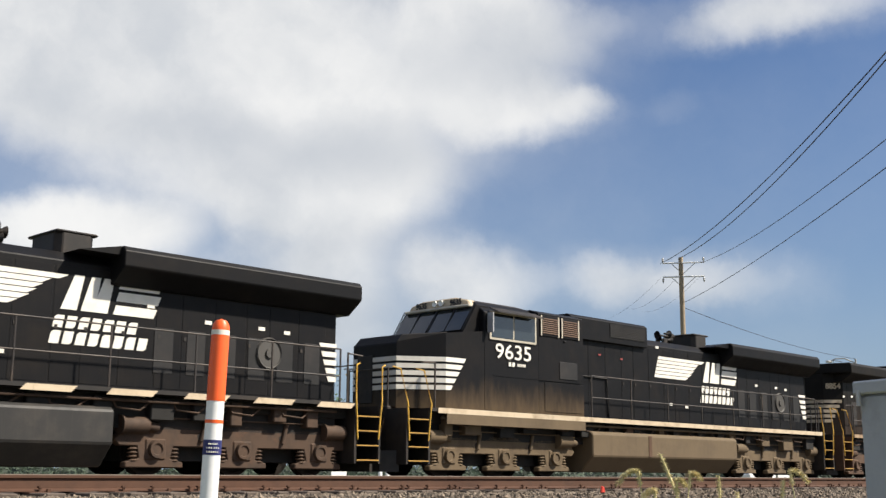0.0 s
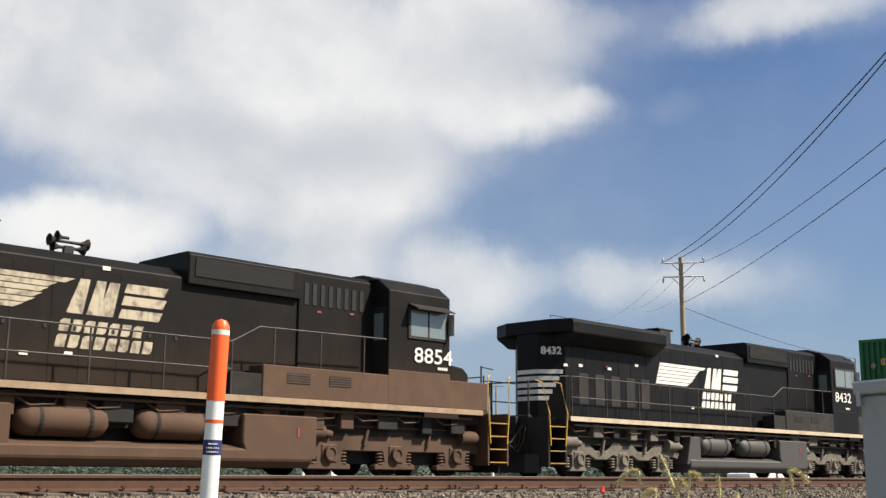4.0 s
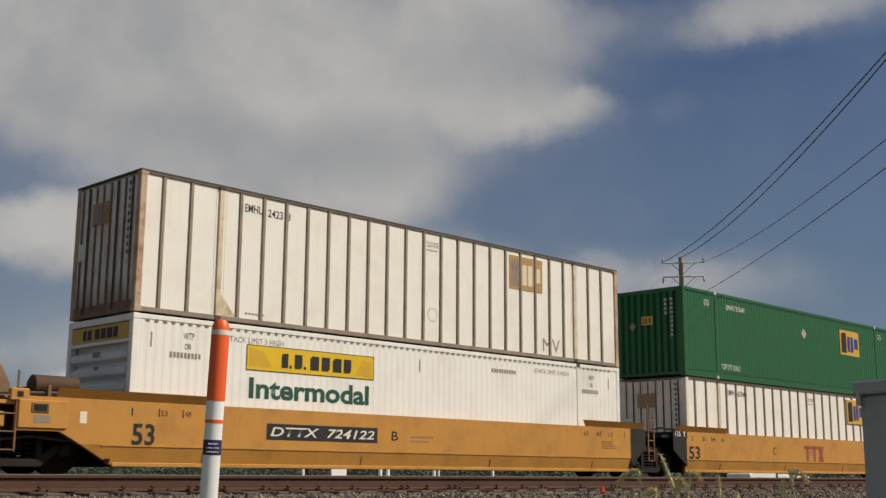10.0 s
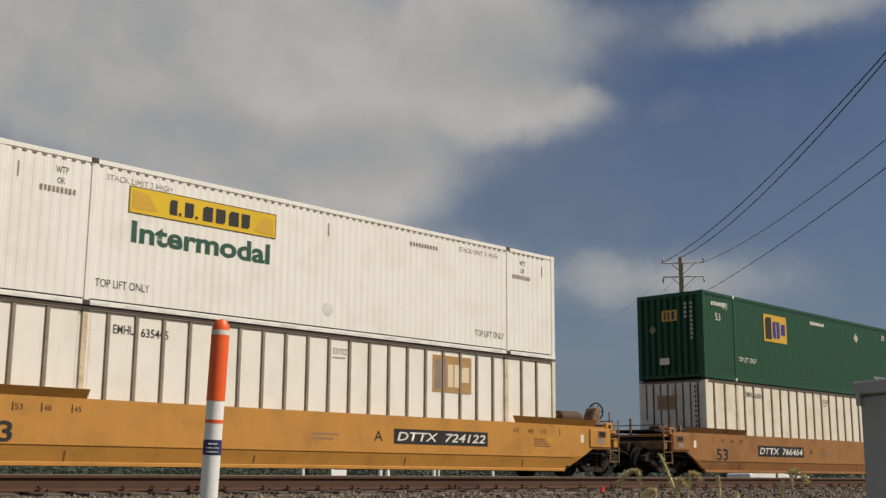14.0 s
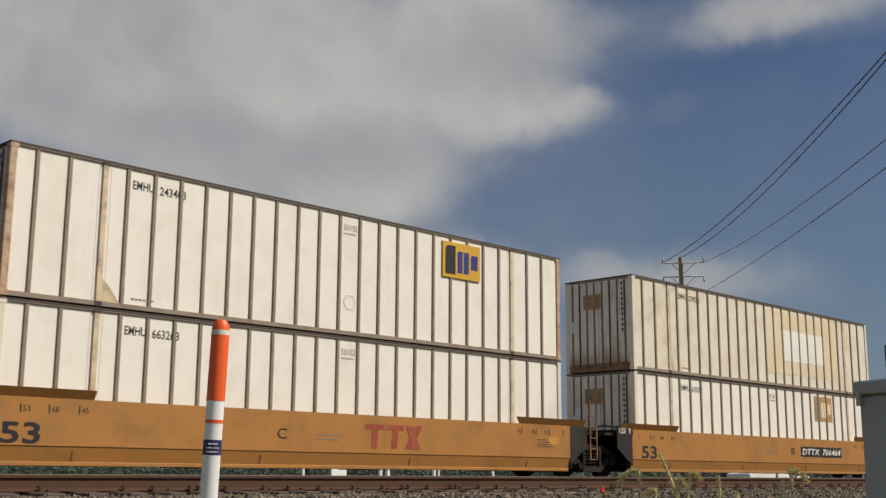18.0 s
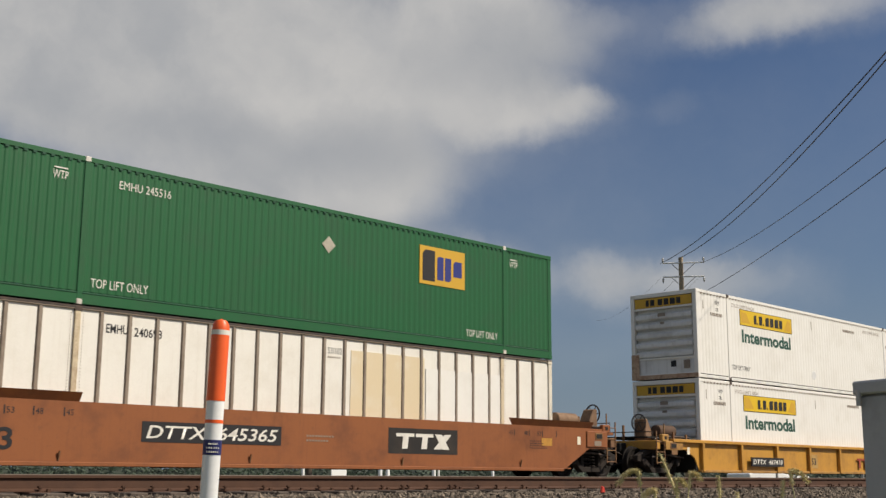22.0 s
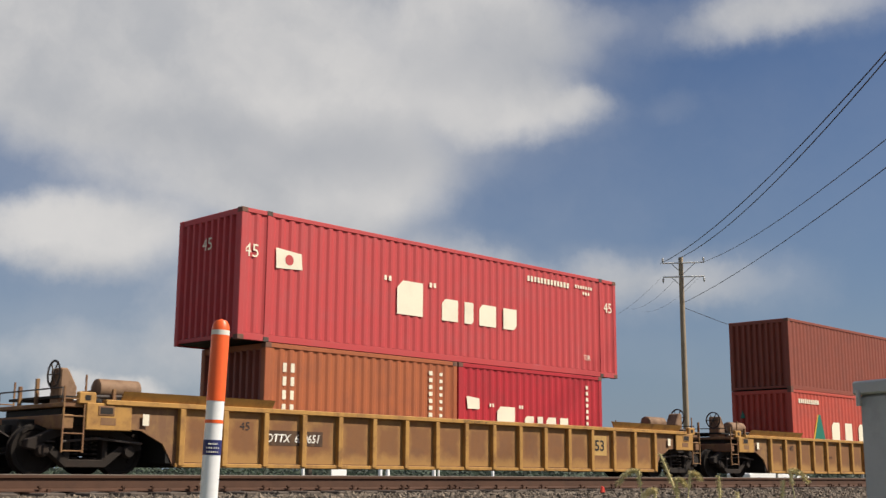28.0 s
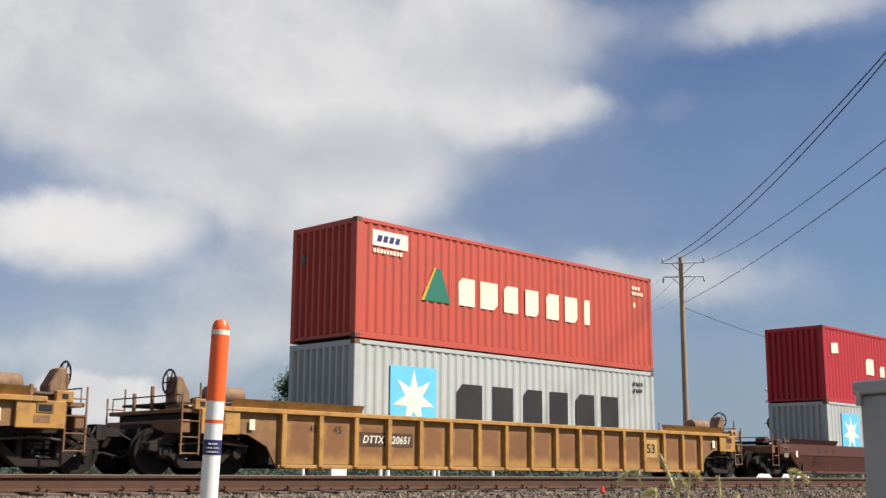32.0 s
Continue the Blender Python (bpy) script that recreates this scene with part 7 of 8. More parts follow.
b40 = iso_box(339.78, 3.185, 12.28, 2.591, BROWN_CONT, "oxide brown corrugated 40 foot container")
g = Geo()
for i in range(11):
    g.box(11.35, 11.45, yl - 0.004, yl, 2.2 - i * 0.13, 2.28 - i * 0.13)
part("number_marks", g, CREAM_LOGO, b40)
part("caution_mark", Geo().prism([(11.7, 0.75), (11.9, 0.75), (11.8, 0.95)], yl - 0.004, yl).box(11.7, 11.85, yl - 0.004, yl, 1.3, 1.45), LEMON, b40)


def tri_brand(c, x, z, w, h, spans, z0, z1):
    part("triangle_logo", Geo().prism([(x, z), (x + w, z), (x + w * 0.62, z + h), (x + w * 0.45, z + h)], yl - 0.004, yl), TRI_GREEN, c, "green triangle emblem")
    part("triangle_edge", Geo().prism([(x - 0.1, z), (x, z), (x + w * 0.45, z + h), (x + w * 0.38, z + h)], yl - 0.003, yl), GOLD, c)
    sign_row(c, CREAM_LOGO, spans, yl, z0, z1, fill=0.8)


h40 = iso_box(339.78, LOW, 12.28, 2.896, RED_CONT, "orange-red corrugated 40 foot container with a green triangle emblem")
tri_brand(h40, 1.58, 1.0, 0.95, 1.05, [(2.97, 3.77), (4.08, 4.82), (5.24, 6.01), (6.49, 7.12), (7.60, 8.24), (8.65, 9.33), (9.68, 9.93)], 1.0, 1.81)
part("address_marks", bars(Geo(), 0.53, yl, 2.42, 10, 0.11, 0.16, 0.05), CREAM_LOGO, h40)
part("number_marks", bars(bars(Geo(), 11.1, yl, 2.4, 5, 0.08, 0.1, 0.05), 11.1, yl, 2.2, 6, 0.08, 0.1, 0.04), CREAM_LOGO, h40)
part("end_emblem", Geo().prism([(1.9, 1.9), (2.1, 1.9), (2.0, 2.2)], -0.006, 0.004, "x"), TRI_GREEN, h40)

m13 = iso_box(363.57, LOW, 12.28, 2.896, GREY_CONT, "pale grey corrugated 40 foot container with a light blue star panel")
h13 = iso_box(363.57, HIGH, 12.28, 2.896, RED_CONT, "orange-red corrugated 40 foot container with a green triangle emblem")
tri_brand(h13, 2.28, 1.12, 0.95, 0.86, [(3.46, 4.22), (4.28, 5.13), (5.23, 5.95), (6.13, 6.82), (7.03, 7.72), (7.86, 8.57), (8.80, 9.12)], 1.13, 1.85)
part("logo_card", Geo().box(0.51, 1.70, yl - 0.004, yl, 2.27, 2.66), DECAL, h13, "white name card")
part("card_mark", bars(Geo(), 0.65, yl - 0.004, 2.38, 4, 0.14, 0.16, 0.06, 0.05), NAVY, h13)
part("address_marks", bars(Geo(), 0.55, yl, 2.1, 9, 0.08, 0.1, 0.03), CREAM_LOGO, h13)
part("number_marks", bars(bars(bars(Geo(), 11.25, yl, 2.45, 3, 0.1, 0.1, 0.05), 11.25, yl, 2.28, 5, 0.08, 0.1, 0.04), 11.3, yl, 1.9, 1, 0.1, 0.14, 0.1), CREAM_LOGO, h13)
part("end_emblem", Geo().prism([(1.9, 2.0), (2.1, 2.0), (2.0, 2.25)], -0.006, 0.004, "x"), TRI_GREEN, h13)


def star_panel(c, x, z, w, spans):
    pl = part("star_panel", Geo().box(x, x + w, yl - 0.004, yl + 0.01, z, z + w), SKYBLUE, c, "light blue square panel")
    pts = []
    for i in range(14):
        a = math.pi / 2 + i * math.pi / 7
        r = w * (0.46 if i % 2 == 0 else 0.19)
        pts.append((x + w / 2 + r * math.cos(a), z + w / 2 + r * math.sin(a)))
    g = Geo()
    ctr = (x + w / 2, z + w / 2)
    for i in range(14):
        p, q = pts[i], pts[(i + 1) % 14]
        g.add([(ctr[0], yl - 0.010, ctr[1]), (p[0], yl - 0.008, p[1]), (q[0], yl - 0.008, q[1])], [(0, 1, 2)])
    part("star", g, DECAL, pl, "white seven-pointed star")
    sign_row(c, DECAL_BLACK, spans, yl, z + 0.22, z + 1.25, fill=0.8)


WORD = [(3.36, 4.55), (4.76, 5.75), (5.97, 6.97), (7.09, 8.10), (8.27, 9.33), (9.49, 10.49)]
star_panel(m13, 1.17, 0.80, 1.57, WORD)
part("number_marks", bars(bars(Geo(), 11.2, yl, 2.45, 4, 0.08, 0.1, 0.05), 11.2, yl, 2.25, 4, 0.08, 0.1, 0.04), DECAL_BLACK, m13)
m14 = iso_box(387.32, LOW, 12.28, 2.591, GREY_CONT, "pale grey corrugated 40 foot container with a light blue star panel")
star_panel(m14, 1.18, 0.7, 1.5, WORD)
k14 = iso_box(387.32, 2.885, 12.28, 2.896, RED_DEEP, "deep red corrugated 40 foot container with white lettering shapes")
part("flag_emblem", Geo().prism([(0.65, 1.85), (1.25, 1.9), (1.2, 2.3), (0.65, 2.25)], yl - 0.004, yl), CREAM_LOGO, k14)
sign_row(k14, CREAM_LOGO, [(3.55, 4.40)], yl, 1.22, 1.87)
sign_row(k14, CREAM_LOGO, [(4.85, 5.40), (5.50, 5.80), (5.90, 6.50), (6.60, 7.15)], yl, 1.2, 1.64, fill=0.78)

# ---- ground and tracks ----
g = Geo()
GZ = -0.62
xs = [-900, -60, -20, 0, 20, 60, 160, 400, 1500]
def flat_sheet(g, xs, rows):
    n = len(xs)
    vs = [(x, y, z) for y, z in rows for x in xs]
    fs = [(j * n + i, j * n + i + 1, (j + 1) * n + i + 1, (j + 1) * n + i) for j in range(len(rows) - 1) for i in range(n - 1)]
    return g.add(vs, fs)
flat_sheet(g, xs, [(-900, GZ), (-40, GZ), (0, GZ), (8.2, GZ), (9.6, -0.52), (10.9, -0.27), (14.9, -0.27), (16.5, -0.33), (18.5, -0.30), (24.5, -0.30), (26.0, -0.55), (40, -0.6), (200, -0.6), (2500, -0.6)])
solid("ground", g, EARTH, "grassy earth with a gravel railway bed", "ground", kind="structure")
g = Geo()
flat_sheet(g, [-60, -20, 0, 20, 60, 160, 400], [(9.4, -0.50), (10.9, -0.225), (14.9, -0.225), (16.5, -0.30), (18.5, -0.24), (24.5, -0.24), (26.0, -0.52)])
solid("ballast_bed", g, BALLAST, "grey crushed stone bed under the tracks", "ballast", kind="structure")


def rail_profile(y, top):
    b = top - 0.185
    return [(y - 0.075, b), (y + 0.075, b), (y + 0.075, b + 0.012), (y + 0.012, b + 0.035), (y + 0.009, top - 0.05), (y + 0.035, top - 0.035), (y + 0.036, top - 0.008), (y + 0.028, top),
            (y - 0.028, top), (y - 0.036, top - 0.008), (y - 0.035, top - 0.035), (y - 0.009, top - 0.05), (y - 0.012, b + 0.035), (y - 0.075, b + 0.012)]


def track(name, yc, top, label, x0, x1, ties):
    tr = thing(name, label, "railway track", kind="structure")
    for s in (-1, 1):
        rail = part("rail", Geo().prism(rail_profile(yc + s * 0.7535, top), x0, x1, "x"), RAIL_RUST, tr, "rusty steel rail")
        part("rail_head", Geo().box(x0, x1, yc + s * 0.7535 - 0.0355, yc + s * 0.7535 + 0.0355, top - 0.012, top + 0.002), RAIL_HEAD, rail, "brighter worn rail head", bevel=0.004)
    return tr


near_track = track("near_track", 12.95, 0.035, "rusty rails on weathered timber ties in ballast", -40, 320, 0)
track("train_track", YC, 0.0, "rails that the train runs on", -60, 480, 0)


def tie_mesh():
    return Geo().box(-0.115, 0.115, -1.3, 1.3, -0.18, 0.0).mesh("tie", TIE, bevel=0.012)


TIE_ME = tie_mesh()
PLATE_ME = Geo().box(-0.10, 0.10, -0.18, 0.18, -0.012, 0.008).mesh("tie_plate", RAIL_RUST, bevel=0.003)
SPIKE_ME = Geo().box(-0.012, 0.012, -0.012, 0.012, 0.0, 0.055).box(-0.022, 0.022, -0.02, 0.028, 0.05, 0.068).mesh("spike", RAIL_RUST)
ANCHOR_ME = Geo().box(-0.02, 0.02, -0.1, 0.1, -0.05, -0.005).box(-0.02, 0.02, -0.115, -0.085, -0.05, 0.03).mesh("rail_anchor", RAIL_RUST)
rng = random.Random(3)
for i in range(110):
    x = -2.0 + i * 0.505 + rng.uniform(-0.03, 0.03)
    zt_ = 0.035 - 0.185 - 0.008
    t = part("tie", TIE_ME, TIE, near_track)
    t.matrix_basis = pose(x, 12.95, zt_, 0, 0, rng.uniform(-1.2, 1.2))
    for s in (-1, 1):
        p = part("tie_plate", PLATE_ME, RAIL_RUST, near_track)
        p.location = (x, 12.95 + s * 0.7535, zt_)
        if s < 0:
            for dx, dy in ((-0.06, -0.095), (0.06, -0.095)):
                if rng.random() < 0.55:
                    q = part("spike", SPIKE_ME, RAIL_RUST, near_track)
                    q.matrix_basis = pose(x + dx, 12.95 + s * 0.7535 + dy, zt_ + 0.0, 0, 0, rng.uniform(-10, 10))
    if rng.random() < 0.7:
        q = part("rail_anchor", ANCHOR_ME, RAIL_RUST, near_track)
        q.location = (x + 0.16, 12.95 - 0.7535, 0.035 - 0.185)
joint = part("joint_bar", Geo().box(35.2, 36.2, 12.1465, 12.185, -0.11, -0.02), RAIL_RUST, near_track, "bolted joint bar", bevel=0.006)
for i in range(6):
    part("joint_bolt", Geo().cyl((35.28 + i * 0.165, 12.15, -0.065), (35.28 + i * 0.165, 12.115, -0.065), 0.018, 8), RAIL_RUST, joint)


def stones(name, count, area, zfun, size, seed, label):
    """Loose crushed stones, one joined object."""
    rg = np.random.RandomState(seed)
    x = rg.uniform(area[0], area[1], count) if area[0] is not None else None
    y = rg.uniform(area[2], area[3], count)
    z = zfun(y)
    base = np.array([(1, 0, 0), (-1, 0, 0), (0, 1, 0), (0, -1, 0), (0, 0, 1), (0, 0, -1)], float)
    tri = np.array([(0, 2, 4), (2, 1, 4), (1, 3, 4), (3, 0, 4), (2, 0, 5), (1, 2, 5), (3, 1, 5), (0, 3, 5)])
    s = rg.uniform(size[0], size[1], (count, 1, 1)) * rg.uniform(0.6, 1.25, (count, 6, 1))
    v = base[None] * s
    v += rg.normal(0, 0.25, v.shape) * s
    a = rg.uniform(0, 6.28, count)
    c, sn = np.cos(a), np.sin(a)
    vx = v[:, :, 0] * c[:, None] - v[:, :, 1] * sn[:, None]
    vy = v[:, :, 0] * sn[:, None] + v[:, :, 1] * c[:, None]
    vz = v[:, :, 2] * 0.8
    vv = np.stack([vx + x[:, None], vy + y[:, None], vz + z[:, None]], -1).reshape(-1, 3)
    ff = (tri[None] + 6 * np.arange(count)[:, None, None]).reshape(-1, 3)
    me = bpy.data.meshes.new(name)
    me.from_pydata(vv.tolist(), [], ff.tolist())
    me.materials.append(STONE)
    ob = new(name, me)
    return tagged(ob, label, "gravel", kind="stuff")


bed = lambda y: np.where(y < 10.9, -0.225 - (10.9 - y) * 0.183, -0.225) + 0.012
stones("ballast_stones", 26000, (1.5, 46, 10.1, 12.25), bed, (0.022, 0.048), 5, "loose grey and tan crushed ballast stones")
stones("ballast_stones", 9000, (46, 130, 10.1, 12.2), bed, (0.03, 0.06), 6, "loose grey and tan crushed ballast stones")

# ---- near things ----
px_post = Vector((0.57, 0.8216, 0)) * 6.0
mp = thing("marker_post", "white and orange round plastic utility marker post, leaning", "marker post", at=(px_post.x, px_post.y, GZ))
FWD = Vector((math.sin(radians(YAW)), math.cos(radians(YAW)), 0))
mp.matrix_basis = Matrix.Translation((px_post.x - 0.030, px_post.y + 0.030, GZ)) @ Matrix.Rotation(radians(1.7), 4, FWD)
top = 1.46
part("tube", Geo().lathe([(0.045, 0.0), (0.045, top - 0.42)], (0, 0, 0), "z", 24), POST_WHITE, mp, "white tube", smooth=True)
part("sleeve", Geo().lathe([(0.0455, top - 0.42), (0.047, top - 0.42), (0.046, top - 0.06), (0.042, top - 0.03), (0.030, top - 0.01), (0.0, top)], (0, 0, 0), "z", 24), POST_ORANGE, mp, "orange domed sleeve", smooth=True)
part("sleeve_print", Geo().lathe([(0.0466, top - 0.085), (0.0464, top - 0.06)], (0, 0, 0), "z", 24), DECAL, mp, "pale printed ring")
part("orange_band", Geo().lathe([(0.0462, top - 0.532), (0.0462, top - 0.515)], (0, 0, 0), "z", 24), POST_ORANGE, mp)
part("label", Geo().lathe([(0.0464, top - 0.69), (0.0464, top - 0.615)], (0, 0, 0), "z", 24), LABEL_NAVY, mp, "navy label with small unreadable print")
g = Geo()
for i, (z, w) in enumerate(((top - 0.635, 0.034), (top - 0.655, 0.05), (top - 0.675, 0.045))):
    for k_ in range(6):
        a = radians(-122 + (k_ - 2.5) * w * 300)
        g.box(0.047 * math.cos(a) - 0.002, 0.047 * math.cos(a) + 0.002, 0.047 * math.sin(a) - 0.002, 0.047 * math.sin(a) + 0.002, z - 0.004, z + 0.004)
part("label_print", g, DECAL, mp)

cab = thing("utility_cabinet", "grey-blue painted steel utility cabinet with an overhanging lid", "utility cabinet", at=(5.01, 2.29, GZ))
cab.rotation_euler = (0, 0, radians(-22))
part("body", Geo().box(0.0, 0.9, -0.5, 0.0, 0.0, 1.04), CABINET, cab, bevel=0.012)
part("lid", Geo().prism([(-0.02, 1.04), (0.92, 1.04), (0.92, 1.10), (0.45, 1.13), (-0.02, 1.10)], -0.53, 0.02), CABINET, cab, bevel=0.008)
part("hinge", Geo().cyl((-0.02, -0.02, 0.99), (-0.02, -0.02, 1.06), 0.012, 10), STEEL_GREY, cab)
part("hinge", Geo().cyl((-0.02, -0.02, 0.30), (-0.02, -0.02, 0.37), 0.012, 10), STEEL_GREY, cab)
part("latch", Geo().box(0.1, 0.16, -0.51, -0.5, 0.86, 0.92), STEEL_GREY, cab, bevel=0.006)


def blade(g, x, y, z, h, bend, ang, w, n=5):
    """A bent tapering blade of two faces a step."""
    ca, sa = math.cos(ang), math.sin(ang)
    rows = []
    for i in range(n + 1):
        t = i / n
        out = bend * t * t
        zz = z + h * (t - 0.35 * abs(bend) / max(h, 0.01) * t * t * t)
        ww = w * (1 - t * 0.85)
        rows.append(((x + ca * out - sa * ww, y + sa * out + ca * ww, zz), (x + ca * out + sa * ww, y + sa * out - ca * ww, zz)))
    for (a, b), (c, d) in zip(rows, rows[1:]):
        g.add([a, b, d, c], [(0, 1, 2, 3)])


def along(x, y, d):
    """A place d metres from the eye on the ground below a point of the picture plane."""
    r = ray(x, y)
    k_ = d / math.hypot(r.x, r.y)
    return EYE + r * k_


def foxtail(px, py_top, d, lean, hang, name_label="dry foxtail grass stalk with a drooping seed head"):
    top_ = along(px, py_top, d)
    base = Vector((top_.x, top_.y, GZ))
    right = Vector((math.cos(radians(YAW)), -math.sin(radians(YAW)), 0))
    base -= right * lean
    st_ = thing("foxtail_stalk", name_label, "grass stalk", "dry grass by the track")
    pts = []
    for i in range(9):
        t = i / 8
        p = base.lerp(top_, t)
        pts.append(p + right * lean * (t * t - t) * 0.6)
    head = [base.lerp(top_, t) + right * lean * (t * t - t) * 0.6 for t in ((0.80, 0.86, 0.93) if abs(hang) < 0.03 else (0.93,))] + [top_ + right * hang * t + Vector((0, 0, 1)) * (0.0 - abs(hang) * 0.9 * t * t + 0.25 * abs(hang) * t) for t in ((0, 0.2, 0.4, 0.6, 0.8, 1.0) if abs(hang) >= 0.03 else (0,))]
    part("stem", Geo().tube([tuple(p) for p in pts], 0.0023, 5), STRAW, st_)
    g = Geo()
    for j, (p, q) in enumerate(zip(head, head[1:])):
        g.cyl(tuple(p), tuple(q), 0.0050 - 0.0005 * j, 7, 0.0050 - 0.0005 * (j + 1))
        rg_ = random.Random(j + int(px))
        for k_ in range(75):
            m_ = p.lerp(q, rg_.random())
            dv = Vector((rg_.uniform(-1, 1), rg_.uniform(-1, 1), rg_.uniform(-1, 1))).normalized() * 0.016
            g.add([tuple(m_), tuple(m_ + dv), tuple(m_ + dv * 0.5 + Vector((0, 0, 0.002)))], [(0, 1, 2)])
    part("seed_head", g, STRAW, st_, "bristly straw-coloured seed head")
    g = Geo()
    for s in (-1, 1):
        blade(g, base.x, base.y, GZ, 0.45, s * 0.18, radians(-YAW + rng.uniform(-40, 40)), 0.005)
    part("leaf", g, WEED, st_)
    return st_


for px, py, d, lean, hang in ((1130, 834, 4.2, -0.05, -0.075), (1168, 804, 4.2, -0.2, -0.012), (1222, 838, 4.2, 0.06, 0.035), (1272, 842, 4.3, -0.01, -0.015), (1398, 834, 4.4, -0.06, 0.065), (1386, 850, 4.4, 0.03, 0.02),
                             (1305, 872, 4.2, 0.0, 0.02), (1198, 850, 4.1, 0.02, 0.03), (1160, 868, 4.0, 0.03, -0.04)):
    foxtail(px, py, d, lean, hang)
g = Geo()
for i in range(260):
    c = along(rng.gauss(1215, 60), 900, rng.uniform(3.8, 4.6))
    blade(g, c.x, c.y, GZ, rng.uniform(0.38, 0.60), rng.uniform(-0.16, 0.16), rng.uniform(0, 6.28), 0.004)
solid("grass_tuft", g, STRAW, "tuft of dry yellow-green grass", "grass", kind="stuff")
g = Geo()
for i in range(160):
    c = along(rng.gauss(1555, 26), 900, rng.uniform(3.6, 4.6))
    blade(g, c.x, c.y, GZ, rng.uniform(0.40, 0.58), rng.uniform(-0.16, 0.16), rng.uniform(0, 6.28), 0.007)
solid("weed_tuft", g, WEED, "tuft of green weeds at the foot of the cabinet", "weeds", kind="stuff")
g = Geo()
for i in range(1500):
    x, y = rng.uniform(-4, 12), rng.uniform(1.0, 9.4)
    blade(g, x, y, GZ, rng.uniform(0.05, 0.2), rng.uniform(-0.1, 0.1), rng.uniform(0, 6.28), 0.004, 3)
solid("short_grass", g, WEED, "short grass between the camera and the tracks", "grass", kind="stuff")
c = along(1068, 866, 17.0)
solid("litter", Geo().prism([(c.x - 0.04, c.z - 0.05), (c.x + 0.05, c.z - 0.05), (c.x + 0.03, c.z + 0.03), (c.x - 0.02, c.z + 0.045)], c.y, c.y + 0.04), RED_SCRAP, "scrap of red plastic on the ballast", "litter", bevel=0.01)

# ---- poles and wires ----
PD = 57.0
base = Vector((0.8436, 0.5369, 0)) * PD
pole = thing("utility_pole", "weathered wooden utility pole with two crossarms", "utility pole", at=(base.x, base.y, -0.6))
PH = 0.1852 * PD + 0.06 + 0.6
part("pole", Geo().cyl((0, 0, 0), (0, 0, PH), 0.16, 14, 0.11), POLE_WOOD, pole, smooth=True)
AX = Vector((math.cos(radians(57)), -math.sin(radians(57)), 0))
for k_, (dz, ln) in enumerate(((0.28, 1.0), (0.97, 1.0))):
    a, b = AX * -ln, AX * ln
    arm = part("crossarm", Geo().cyl((a.x, a.y - 0.13, PH - dz), (b.x, b.y - 0.13, PH - dz), 0.035, 6), SLAT_GREY, pole)
    for t in (-0.98, 0.98):
        q = AX * ln * t
        part("insulator", Geo().lathe([(0.0, 0.24), (0.03, 0.24), (0.06, 0.18), (0.03, 0.15), (0.06, 0.11), (0.03, 0.05), (0.03, 0.0)], (q.x, q.y - 0.13, PH - dz + (0.02 if k_ == 0 else -0.3)), "z", 10), STEEL_GREY, arm)
    for s in (-1, 1):
        q = AX * s * 0.6
        part("brace", Geo().cyl((q.x, q.y - 0.13, PH - dz), (0, -0.1, PH - dz - 0.55), 0.018, 6), STEEL_GREY, pole)


WP = Vector((base.x, base.y, 0))
zt0 = PH - 0.6


def span(p, q, sag, r=0.011, reach=1.6, n=30):
    """A cable that hangs from p past q, on to a pole out of sight."""
    pts = []
    for i in range(n + 1):
        t = reach * i / n
        v = p + (q - p) * t - Vector((0, 0, 4 * sag * t * (1 - t)))
        pts.append(tuple(v))
    return solid("overhead_cable", Geo().tube(pts, r, 5), WIRE, "black cable strung high over the ground", "cable", "overhead cables")


for off, dz, ey, sag in ((-0.98, -0.28, 93, 0.52), (0.0, 0.0, 106, 0.52), (0.98, -0.30, 247, 0.30), (0.06, -2.25, 297, 0.2)):
    span(WP + AX * off + Vector((0, 0, zt0 + dz)), along(1568, ey, 25.0), sag, 0.016 if ey < 200 else 0.011)
for off, ex, ey in ((-0.98, 1079, 563), (-0.2, 1128, 546), (0.9, 1158, 550)):
    span(WP + AX * off + Vector((0, 0, zt0 - 0.98)), along(ex, ey, 90.0), 0.25, 0.006, 1.5)
span(WP + Vector((0, 0, zt0 - 2.45)), along(1513, 635, 95.0), 0.35, 0.014, 1.0)

# street lamp and crossing signal beyond the train
sp = along(1514, 640, 95.0)
lamp = thing("street_lamp", "slim grey street lamp with a long curved arm", "street lamp", at=(sp.x, sp.y, -0.6))
hz = sp.z + 0.6
part("post", Geo().cyl((0, 0, 0), (0, 0, hz + 0.2), 0.11, 12, 0.07), STEEL_GREY, lamp, smooth=True)
lv = (along(1468, 642, 95.0) - sp)
part("arm", Geo().tube([(0, 0, hz - 0.15), (lv.x * 0.4, lv.y * 0.4, hz + 0.25), (lv.x * 0.75, lv.y * 0.75, hz + 0.25), (lv.x, lv.y, hz + 0.05)], 0.05, 8), STEEL_GREY, lamp)
part("lamp_head", Geo().box(lv.x - 0.4, lv.x + 0.25, lv.y - 0.15, lv.y + 0.15, hz - 0.05, hz + 0.1), STEEL_GREY, lamp, bevel=0.04)

